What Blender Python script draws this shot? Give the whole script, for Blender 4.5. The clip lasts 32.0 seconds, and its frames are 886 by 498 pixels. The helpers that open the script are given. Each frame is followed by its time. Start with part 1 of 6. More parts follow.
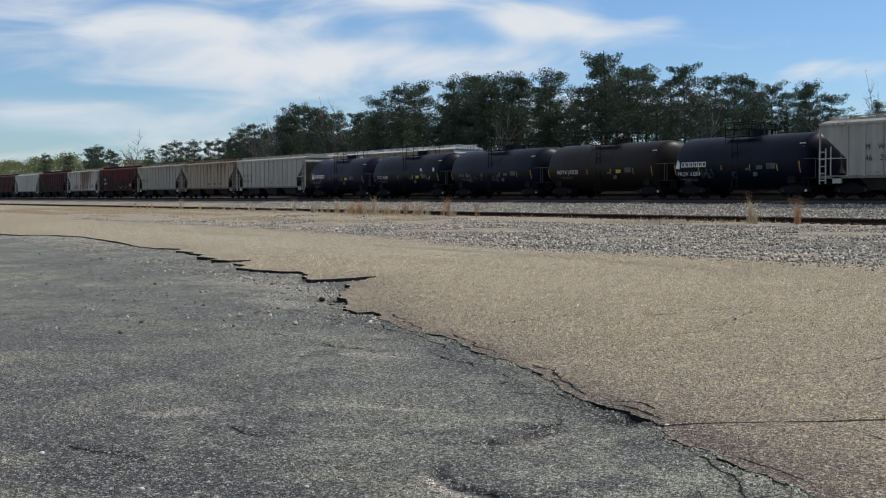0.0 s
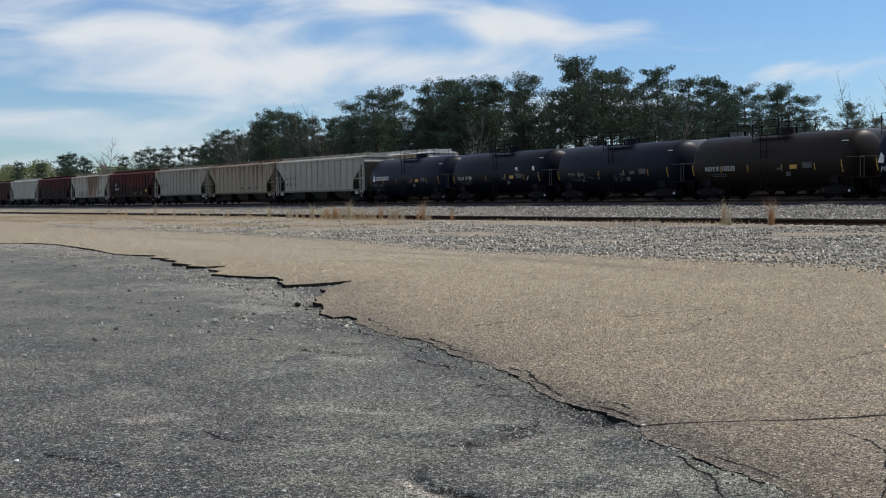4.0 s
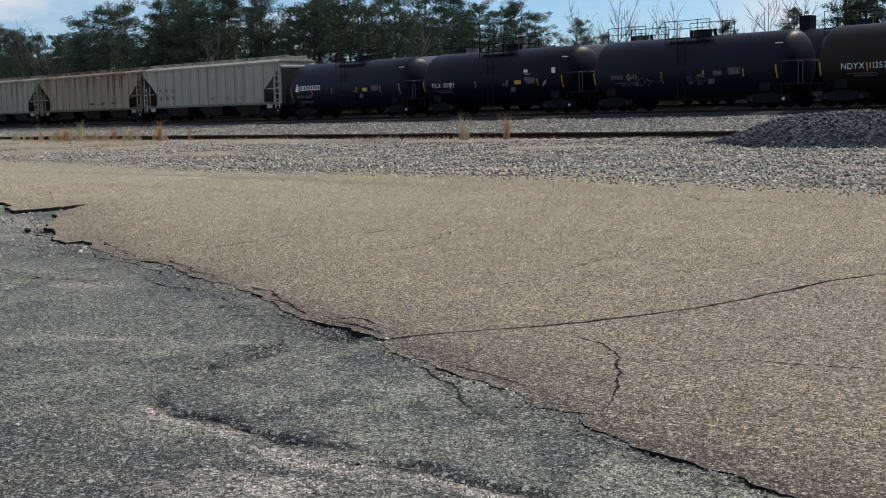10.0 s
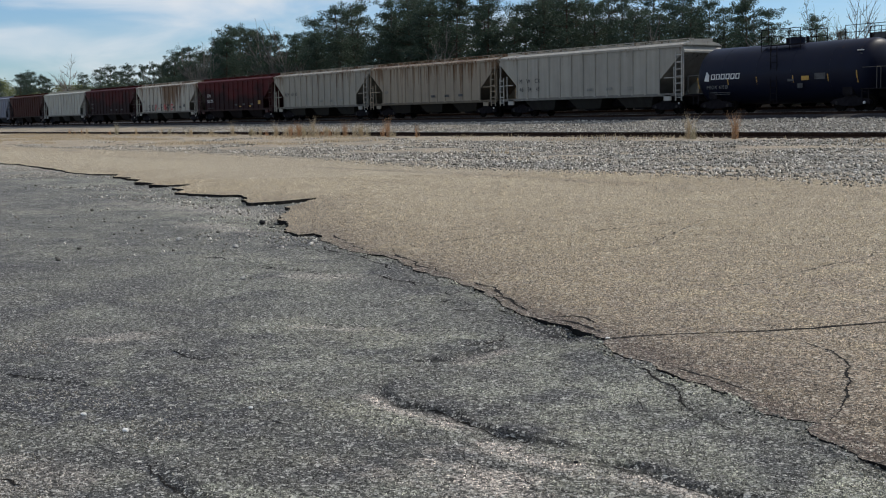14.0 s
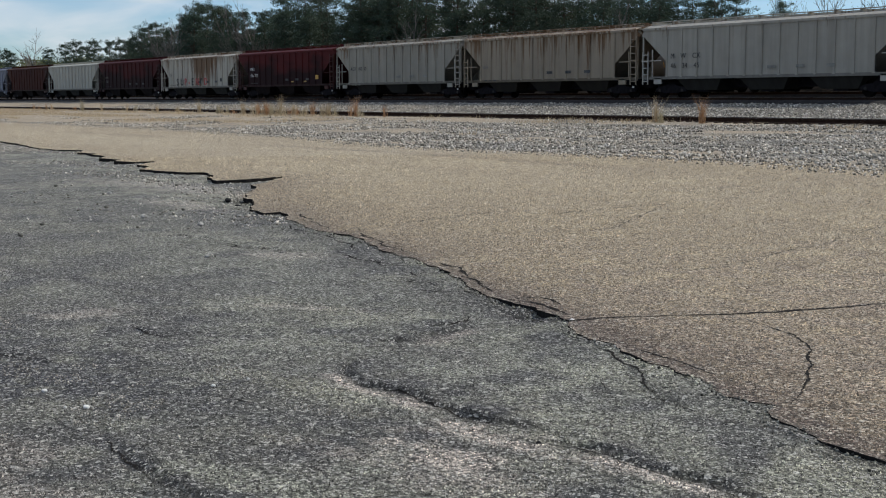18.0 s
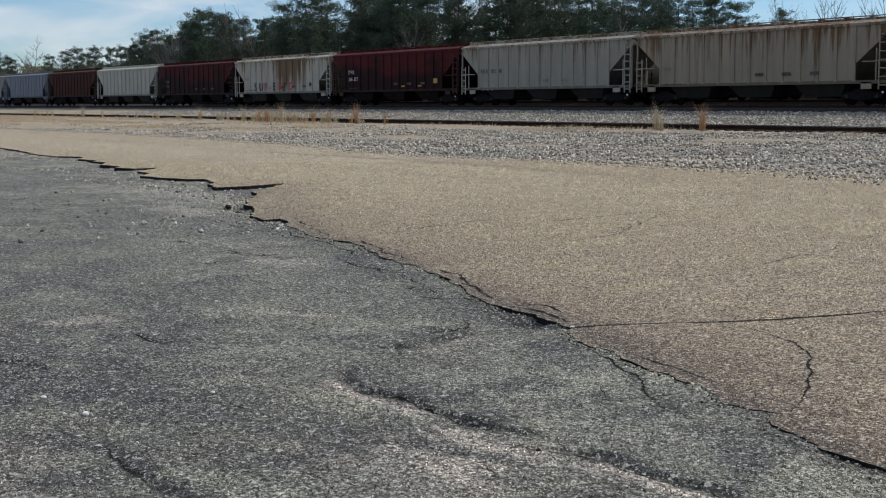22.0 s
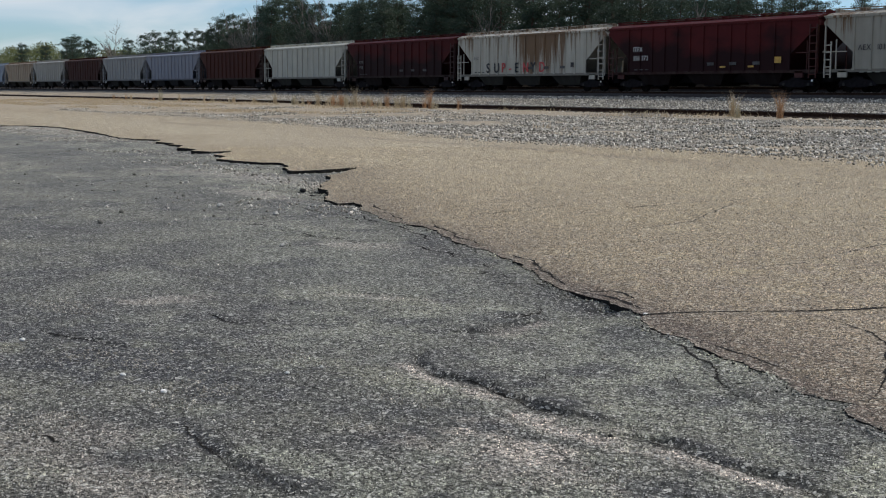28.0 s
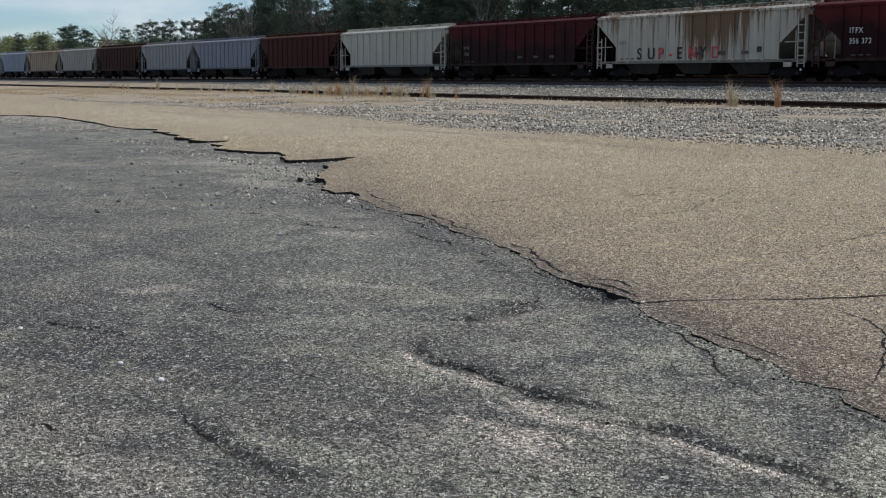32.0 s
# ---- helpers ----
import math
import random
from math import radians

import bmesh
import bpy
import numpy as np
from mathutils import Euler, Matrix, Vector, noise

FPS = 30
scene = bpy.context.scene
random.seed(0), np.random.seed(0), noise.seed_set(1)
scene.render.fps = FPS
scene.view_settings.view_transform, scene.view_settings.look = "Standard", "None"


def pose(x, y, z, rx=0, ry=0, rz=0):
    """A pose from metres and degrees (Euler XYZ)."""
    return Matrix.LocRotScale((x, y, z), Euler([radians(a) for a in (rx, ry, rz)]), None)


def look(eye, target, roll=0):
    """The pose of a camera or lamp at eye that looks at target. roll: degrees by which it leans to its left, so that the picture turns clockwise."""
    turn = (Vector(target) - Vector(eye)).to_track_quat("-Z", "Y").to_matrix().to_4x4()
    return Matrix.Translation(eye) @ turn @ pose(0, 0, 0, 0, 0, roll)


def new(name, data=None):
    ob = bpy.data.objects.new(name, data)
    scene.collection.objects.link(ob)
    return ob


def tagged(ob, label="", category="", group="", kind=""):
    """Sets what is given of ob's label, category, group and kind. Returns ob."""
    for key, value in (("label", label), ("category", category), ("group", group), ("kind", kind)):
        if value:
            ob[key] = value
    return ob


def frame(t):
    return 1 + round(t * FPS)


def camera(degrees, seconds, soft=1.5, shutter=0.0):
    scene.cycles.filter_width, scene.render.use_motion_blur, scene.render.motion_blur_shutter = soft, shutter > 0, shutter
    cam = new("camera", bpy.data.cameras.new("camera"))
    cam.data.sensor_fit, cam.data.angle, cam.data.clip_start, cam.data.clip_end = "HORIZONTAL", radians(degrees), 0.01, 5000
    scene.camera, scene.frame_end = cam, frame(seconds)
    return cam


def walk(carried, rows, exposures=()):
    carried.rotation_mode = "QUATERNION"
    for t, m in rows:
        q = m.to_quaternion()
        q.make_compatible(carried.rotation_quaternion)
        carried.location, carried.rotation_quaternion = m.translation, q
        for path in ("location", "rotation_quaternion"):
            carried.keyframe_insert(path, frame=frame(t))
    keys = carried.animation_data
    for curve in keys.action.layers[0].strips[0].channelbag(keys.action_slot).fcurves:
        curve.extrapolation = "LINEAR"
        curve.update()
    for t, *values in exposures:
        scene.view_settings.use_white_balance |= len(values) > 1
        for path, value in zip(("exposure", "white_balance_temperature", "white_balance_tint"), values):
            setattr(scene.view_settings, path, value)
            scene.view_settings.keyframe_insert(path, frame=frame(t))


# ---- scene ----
# ---- camera: seconds, eye x y z, yaw (left of +y), pitch, roll in degrees
PATH = [
    (0, 0.020, -0.026, 1.573, 59.381, -2.329, -0.101),
    (0.5, 0.019, -0.028, 1.568, 59.132, -2.304, -0.368),
    (1, 0.018, -0.022, 1.566, 58.996, -2.309, -0.496),
    (1.5, 0.022, -0.028, 1.567, 58.533, -2.156, -0.469),
    (2, 0.021, -0.025, 1.568, 58.054, -2.008, -0.438),
    (2.5, 0.022, -0.023, 1.566, 58.130, -2.028, -0.519),
    (4.5, 0.020, -0.023, 1.562, 58.421, -2.339, -0.609),
    (5, 0.011, -0.023, 1.565, 58.527, -3.196, -0.665),
    (5.5, 0.007, -0.005, 1.560, 55.908, -4.572, 0.006),
    (6, 0.009, 0.013, 1.560, 51.304, -4.355, -0.501),
    (6.5, 0.001, 0.018, 1.557, 48.224, -4.740, -1.153),
    (7, -0.009, 0.021, 1.553, 47.367, -5.436, -1.146),
    (7.5, -0.008, 0.022, 1.554, 46.513, -5.626, -1.580),
    (8, -0.010, 0.017, 1.554, 46.234, -5.790, -1.437),
    (8.5, -0.013, 0.017, 1.554, 46.419, -5.806, -1.417),
    (9, -0.013, 0.014, 1.554, 46.553, -5.871, -1.350),
    (9.5, -0.012, 0.013, 1.554, 47.013, -6.003, -1.331),
    (10, -0.015, 0.021, 1.551, 46.965, -5.977, -1.381),
    (10.5, -0.009, 0.013, 1.552, 46.995, -5.949, -1.417),
    (11, -0.016, 0.007, 1.551, 47.465, -5.840, -1.371),
    (11.5, -0.014, 0.003, 1.552, 48.698, -5.599, -1.277),
    (12, -0.011, -0.006, 1.554, 49.644, -5.275, -1.397),
    (12.5, -0.002, -0.027, 1.550, 53.211, -4.902, -1.169),
    (13, 0.004, -0.022, 1.550, 57.463, -5.644, -0.530),
    (13.5, 0.005, -0.016, 1.549, 57.810, -5.479, -0.447),
    (14, 0.002, -0.004, 1.554, 56.819, -5.866, -1.047),
    (14.5, 0.001, 0.003, 1.550, 56.575, -6.101, -1.012),
    (15, -0.008, 0.012, 1.547, 55.887, -6.167, -0.284),
    (15.5, 0.000, 0.003, 1.552, 55.932, -6.544, -0.267),
    (17.5, -0.007, 0.008, 1.547, 55.340, -6.665, -0.200),
    (18, -0.005, 0.009, 1.546, 55.341, -6.726, -0.202),
    (18.5, -0.002, 0.008, 1.546, 55.168, -6.631, -0.227),
    (19, -0.010, 0.015, 1.543, 54.862, -6.529, -0.320),
    (19.5, -0.009, 0.011, 1.546, 54.915, -6.510, -0.329),
    (20, -0.007, 0.010, 1.545, 54.916, -6.517, -0.161),
    (20.5, -0.010, 0.014, 1.543, 54.855, -6.559, -0.138),
    (21, -0.012, 0.014, 1.544, 54.864, -6.627, -0.139),
    (21.5, -0.011, 0.012, 1.545, 54.843, -6.532, -0.081),
    (22, -0.008, 0.013, 1.544, 55.354, -6.407, -0.118),
    (22.5, -0.003, 0.006, 1.546, 55.789, -6.368, -0.148),
    (23, -0.014, 0.010, 1.545, 55.917, -6.602, -0.219),
    (23.5, 0.004, 0.003, 1.546, 58.796, -6.998, -0.594),
    (24, -0.006, 0.007, 1.544, 58.958, -6.943, -0.490),
    (24.5, -0.004, 0.007, 1.542, 58.787, -6.988, -0.287),
    (25, -0.002, 0.004, 1.542, 58.509, -7.070, -0.215),
    (25.5, 0.005, -0.002, 1.543, 58.449, -6.864, -0.198),
    (27.5, 0.009, -0.012, 1.541, 58.088, -6.698, 0.294),
    (28, 0.003, -0.008, 1.540, 58.558, -7.051, 0.198),
    (28.5, 0.002, -0.008, 1.539, 58.618, -7.106, 0.064),
    (29, 0.008, -0.009, 1.538, 58.766, -7.358, 0.038),
    (29.5, 0.006, -0.007, 1.534, 59.028, -7.658, 0.008),
    (30, 0.007, -0.009, 1.536, 58.974, -7.838, 0.102),
    (30.5, 0.006, -0.004, 1.535, 58.638, -7.796, 0.147),
    (31, 0.005, -0.004, 1.536, 58.418, -7.612, 0.142),
    (31.5, 0.006, -0.003, 1.535, 58.576, -7.553, 0.086),
    (32, 0.006, -0.007, 1.533, 58.458, -7.514, 0.156),
]


def turned(x, y, z, yaw, pitch, roll):
    cy, sy = math.cos(radians(yaw)), math.sin(radians(yaw))
    cp, sp = math.cos(radians(pitch)), math.sin(radians(pitch))
    return look((x, y, z), (x - sy * cp, y + cy * cp, z + sp), roll)


cam = camera(37.88, 32.0, soft=1.1)
walk(cam, [(row[0], turned(*row[1:])) for row in PATH], exposures=[(0, 0.0), (32, 0.0)])

# ---- light: clear early-spring sky with thin cirrus, sun behind the train
SUN_AZ, SUN_EL = -8.0, 46.0   # degrees left of +y, above the horizon
world = bpy.data.worlds.new("sky")
scene.world = world
world.use_nodes = True
wn, wl = world.node_tree.nodes, world.node_tree.links
bg = wn["Background"]
sky = wn.new("ShaderNodeTexSky")
sky.sky_type, sky.sun_disc = "NISHITA", False
sky.sun_elevation, sky.sun_rotation = radians(SUN_EL), radians(-SUN_AZ)
sky.air_density, sky.dust_density, sky.ozone_density = 1.0, 0.15, 3.0
tc = wn.new("ShaderNodeTexCoord")
sep = wn.new("ShaderNodeSeparateXYZ")
wl.new(tc.outputs["Generated"], sep.inputs[0])
# clouds laid out by bearing and height above the horizon, drawn out along it
bearing = wn.new("ShaderNodeMath")
bearing.operation = "ARCTAN2"
wl.new(sep.outputs[0], bearing.inputs[0])
wl.new(sep.outputs[1], bearing.inputs[1])
rise = wn.new("ShaderNodeMath")
rise.operation = "ARCSINE"
wl.new(sep.outputs[2], rise.inputs[0])
comb = wn.new("ShaderNodeCombineXYZ")
wl.new(bearing.outputs[0], comb.inputs[0])
wl.new(rise.outputs[0], comb.inputs[1])
wmap = wn.new("ShaderNodeMapping")
wmap.inputs["Rotation"].default_value = (0, 0, radians(-7))
wmap.inputs["Scale"].default_value = (7.5, 24.0, 1.0)
wmap.inputs["Location"].default_value = (2.3, 1.1, 0.0)
wl.new(comb.outputs[0], wmap.inputs[0])
cl = wn.new("ShaderNodeTexNoise")
cl.inputs["Scale"].default_value, cl.inputs["Detail"].default_value = 1.0, 8
cl.inputs["Roughness"].default_value, cl.inputs["Distortion"].default_value = 0.5, 0.7
wl.new(wmap.outputs[0], cl.inputs["Vector"])
cover = cl.outputs["Fac"]
# banks and clear lanes: bearing, height, half width, half height (degrees), turn, thicker or thinner
for az, el, rx, ry, turn, amount in ((-70.5, 7.4, 10.5, 2.2, 0, 0.17), (-60.0, 5.9, 7.0, 0.8, 0, 0.18), (-55.2, 7.7, 3.0, 0.85, -4, 0.26), (-49.6, 7.6, 3.4, 0.4, 10, 0.15), (-61.0, 8.5, 3.4, 0.6, 0, 0.16),
                                     (-64.2, 7.2, 1.9, 0.6, 12, -0.12), (-43.6, 7.5, 4.6, 1.7, 0, -0.24), (-75.6, 4.4, 5.5, 0.4, 0, -0.10), (-76.2, 3.2, 6.5, 0.9, 0, 0.14), (-51.5, 5.9, 6.0, 0.6, 0, -0.10), (-43.0, 5.3, 2.4, 0.5, 0, 0.13)):
    m = wn.new("ShaderNodeMapping")
    m.vector_type = "TEXTURE"
    m.inputs["Location"].default_value = (radians(az), radians(el), 0)
    m.inputs["Rotation"].default_value = (0, 0, radians(turn))
    m.inputs["Scale"].default_value = (radians(rx), radians(ry), 1)
    wl.new(comb.outputs[0], m.inputs[0])
    far = wn.new("ShaderNodeVectorMath")
    far.operation = "LENGTH"
    wl.new(m.outputs[0], far.inputs[0])
    ease = wn.new("ShaderNodeMapRange")
    ease.interpolation_type = "SMOOTHSTEP"
    ease.inputs["From Min"].default_value, ease.inputs["From Max"].default_value = 0.2, 1.5
    ease.inputs["To Min"].default_value, ease.inputs["To Max"].default_value = amount, 0.0
    wl.new(far.outputs["Value"], ease.inputs["Value"])
    plus = wn.new("ShaderNodeMath")
    wl.new(cover, plus.inputs[0])
    wl.new(ease.outputs[0], plus.inputs[1])
    cover = plus.outputs[0]
# the veil thickens overhead
veil = wn.new("ShaderNodeMapRange")
veil.inputs["From Min"].default_value, veil.inputs["From Max"].default_value = radians(9), radians(28)
veil.inputs["To Min"].default_value, veil.inputs["To Max"].default_value = 0.0, 0.085
wl.new(rise.outputs[0], veil.inputs["Value"])
plus = wn.new("ShaderNodeMath")
wl.new(cover, plus.inputs[0])
wl.new(veil.outputs[0], plus.inputs[1])
cover = plus.outputs[0]
ramp = wn.new("ShaderNodeValToRGB")
ramp.color_ramp.elements[0].position, ramp.color_ramp.elements[0].color = 0.40, (0, 0, 0, 1)
ramp.color_ramp.elements[1].position, ramp.color_ramp.elements[1].color = 0.80, (1, 1, 1, 1)
ramp.color_ramp.interpolation = "EASE"
wl.new(cover, ramp.inputs[0])
cmix = wn.new("ShaderNodeMix")
cmix.data_type = "RGBA"
cmix.inputs["B"].default_value = (7.3, 7.7, 8.2, 1)
wl.new(ramp.outputs["Color"], cmix.inputs["Factor"])
tone = wn.new("ShaderNodeMix")
tone.data_type, tone.blend_type = "RGBA", "MULTIPLY"
tone.inputs["Factor"].default_value = 1.0
tone.inputs["B"].default_value = (0.70, 0.87, 1.10, 1)
wl.new(sky.outputs[0], tone.inputs["A"])
wl.new(tone.outputs["Result"], cmix.inputs["A"])
wl.new(cmix.outputs["Result"], bg.inputs["Color"])
bg.inputs["Strength"].default_value = 0.10

sun = bpy.data.lights.new("sun", "SUN")
sun.energy, sun.angle, sun.color = 3.2, radians(0.6), (1.0, 0.94, 0.85)
sun_ob = new("sun", sun)
_s = Vector((-math.sin(radians(SUN_AZ)) * math.cos(radians(SUN_EL)), math.cos(radians(SUN_AZ)) * math.cos(radians(SUN_EL)), math.sin(radians(SUN_EL))))
sun_ob.matrix_world = look(_s * 100, (0, 0, 0))

# ---- plan (metres). x runs along the tracks, y away from them to the woods
TRACK_Y = 54.2     # centre of the train's track
RAIL_Z = 1.45      # top of its rails
NEAR_Y, NEAR_Z = 42.0, 0.62   # siding: centre, top of rail
BACK_Y, BACK_Z = 59.4, 1.75      # track behind the train
SPEED = 4.316      # train, metres a second towards +x
PROFILE = [(-400, 0.0), (20.5, 0.0), (24, 0.03), (36, 0.22), (39.3, 0.34), (40.6, 0.40), (41.2, 0.44), (43.2, 0.52), (45.5, 0.64),
           (48.5, 0.98), (51.2, 1.22), (56.6, 1.25), (58, 1.52), (63, 1.5), (65.5, 2.3), (80, 2.2), (2500, 2.2)]


def ground_z(y):
    for (y0, z0), (y1, z1) in zip(PROFILE, PROFILE[1:]):
        if y <= y1:
            k = min(max((y - y0) / (y1 - y0), 0), 1)
            return z0 + (z1 - z0) * k
    return PROFILE[-1][1]


# ---- materials
def mat(name, build):
    m = bpy.data.materials.new(name)
    m.use_nodes = True
    nt = m.node_tree
    build(nt, nt.nodes, nt.links, nt.nodes["Principled BSDF"])
    return m


def coords(nt, scale=(1, 1, 1), kind="Object", rot=(0, 0, 0)):
    t = nt.nodes.new("ShaderNodeTexCoord")
    m = nt.nodes.new("ShaderNodeMapping")
    m.inputs["Scale"].default_value = scale
    m.inputs["Rotation"].default_value = rot
    nt.links.new(t.outputs[kind], m.inputs[0])
    return m.outputs[0]


def noise_of(nt, vec, scale, detail=4, rough=0.55, distort=0.0):
    n = nt.nodes.new("ShaderNodeTexNoise")
    n.inputs["Scale"].default_value, n.inputs["Detail"].default_value = scale, detail
    n.inputs["Roughness"].default_value, n.inputs["Distortion"].default_value = rough, distort
    nt.links.new(vec, n.inputs["Vector"])
    return n.outputs["Fac"]


def voro(nt, vec, scale, what="Distance", rand=1.0):
    n = nt.nodes.new("ShaderNodeTexVoronoi")
    n.inputs["Scale"].default_value, n.inputs["Randomness"].default_value = scale, rand
    nt.links.new(vec, n.inputs["Vector"])
    return n.outputs[what]


def steps(nt, fac, stops):
    r = nt.nodes.new("ShaderNodeValToRGB")
    el = r.color_ramp.elements
    while len(el) < len(stops):
        el.new(0.5)
    for e, (p, c) in zip(el, stops):
        e.position = p
        e.color = (c, c, c, 1) if isinstance(c, (int, float)) else (*c, 1)
    nt.links.new(fac, r.inputs[0])
    return r.outputs[0]


def mix(nt, fac, a, b, how="MIX"):
    n = nt.nodes.new("ShaderNodeMix")
    n.data_type, n.blend_type = "RGBA", how
    for sock, v in ((n.inputs["Factor"], fac), (n.inputs["A"], a), (n.inputs["B"], b)):
        if isinstance(v, (int, float)):
            sock.default_value = v if sock.type == "VALUE" else (v, v, v, 1)
        elif isinstance(v, tuple):
            sock.default_value = (*v, 1)
        else:
            nt.links.new(v, sock)
    return n.outputs["Result"]


def bump(nt, p, height, strength=0.5, dist=0.01):
    b = nt.nodes.new("ShaderNodeBump")
    b.inputs["Strength"].default_value, b.inputs["Distance"].default_value = strength, dist
    nt.links.new(height, b.inputs["Height"])
    nt.links.new(b.outputs[0], p.inputs["Normal"])


def rand_tone(nt, lo, hi):
    o = nt.nodes.new("ShaderNodeObjectInfo")
    return steps(nt, o.outputs["Random"], [(0, lo), (1, hi)])


def m_plain(name, col, rough=0.6, metal=0.0, vary=0.25, scale=3.0):
    def b(nt, n, l, p):
        v = coords(nt)
        f = noise_of(nt, v, scale, 6)
        c = mix(nt, steps(nt, f, [(0.3, 0), (0.7, 1)]), tuple(x * (1 - vary) for x in col), tuple(min(x * (1 + vary), 1) for x in col))
        l.new(c, p.inputs["Base Color"])
        p.inputs["Roughness"].default_value, p.inputs["Metallic"].default_value = rough, metal
        p.inputs["Specular IOR Level"].default_value = 0.05 if rough > 0.6 else 0.4
        bump(nt, p, noise_of(nt, v, scale * 12, 3), 0.15, 0.01)
    return mat(name, b)


def m_asphalt(name, lo, hi, speck, stain, agg=90.0, chips=None, wear=()):
    """Worn chip-seal: aggregate specks, broad stains, fine relief; wear: layers of dirt on the mesh and their colours."""
    def b(nt, n, l, p):
        v = coords(nt)
        big = noise_of(nt, v, 0.42, 6, 0.62, 0.8)
        mid = noise_of(nt, v, 1.5, 7, 0.68, 0.4)
        c = mix(nt, steps(nt, mid, [(0.38, 0), (0.62, 1)]), lo, hi)
        c = mix(nt, steps(nt, big, [(0.42, 0), (0.56, 0.9)]), c, stain)
        for layer, col in wear:
            a = n.new("ShaderNodeAttribute")
            a.attribute_name = layer
            c = mix(nt, a.outputs["Fac"], c, col)
        if chips:
            # single stones: each its own tone over the worn colour of the place
            g = n.new("ShaderNodeNewGeometry")
            c = mix(nt, 1.0, c, steps(nt, g.outputs["Random Per Island"], [(0.0, chips[0]), (0.5, chips[1]), (0.86, chips[2]), (1.0, chips[3])]), "MULTIPLY")
            l.new(c, p.inputs["Base Color"])
            p.inputs["Roughness"].default_value = 0.8
            p.inputs["Specular IOR Level"].default_value = 0.3
            return
        # grain at three sizes: coarse mottling, chips, sand
        grain = noise_of(nt, v, 55.0, 5, 0.8)
        c = mix(nt, 1.0, c, steps(nt, grain, [(0.36, 0.16), (0.5, 0.85), (0.64, 2.0)]), "MULTIPLY")
        c = mix(nt, 1.0, c, steps(nt, noise_of(nt, v, 17.0, 4, 0.75), [(0.34, 0.45), (0.66, 1.55)]), "MULTIPLY")
        c = mix(nt, 1.0, c, steps(nt, noise_of(nt, v, 34.0, 3, 0.6, 0.6), [(0.37, 0.2), (0.49, 1.0), (0.68, 1.5)]), "MULTIPLY")
        for scale, lit, pit in ((agg, 0.82, 0.24), (agg * 0.6, 0.94, 0.10), (agg * 0.4, 0.965, 0.04)):
            cell = n.new("ShaderNodeSeparateColor")
            l.new(voro(nt, v, scale, "Color"), cell.inputs[0])
            c = mix(nt, steps(nt, cell.outputs[0], [(lit, 0), (min(lit + 0.12, 1), 0.6)]), c, speck)
            c = mix(nt, steps(nt, cell.outputs[1], [(pit - 0.08, 0.8), (pit, 0)]), c, tuple(x * 0.22 for x in lo))
        l.new(c, p.inputs["Base Color"])
        p.inputs["Roughness"].default_value = 0.82
        p.inputs["Specular IOR Level"].default_value = 0.3
        bump(nt, p, mix(nt, 0.4, grain, voro(nt, v, agg)), 1.0, 0.022)
    return mat(name, b)


def m_gravel(name, dark, light, tint, scale=16.0):
    """Crushed stone: each cell its own grey, deep gaps between."""
    def b(nt, n, l, p):
        v = coords(nt)
        cell = voro(nt, v, scale, "Color")
        sepc = n.new("ShaderNodeSeparateColor")
        l.new(cell, sepc.inputs[0])
        c = mix(nt, steps(nt, sepc.outputs[0], [(0.1, 0), (0.9, 1)]), dark, light)
        d = voro(nt, v, scale, "Distance")
        c = mix(nt, steps(nt, d, [(0.35, 0), (0.75, 0.85)]), c, tuple(x * 0.25 for x in dark))
        c = mix(nt, steps(nt, noise_of(nt, v, 0.35, 5, 0.6), [(0.38, 0), (0.65, 0.7)]), c, tint)
        l.new(c, p.inputs["Base Color"])
        p.inputs["Roughness"].default_value = 0.92
        bump(nt, p, d, 1.0, 0.05)
        n["Bump"].invert = True
    return mat(name, b)


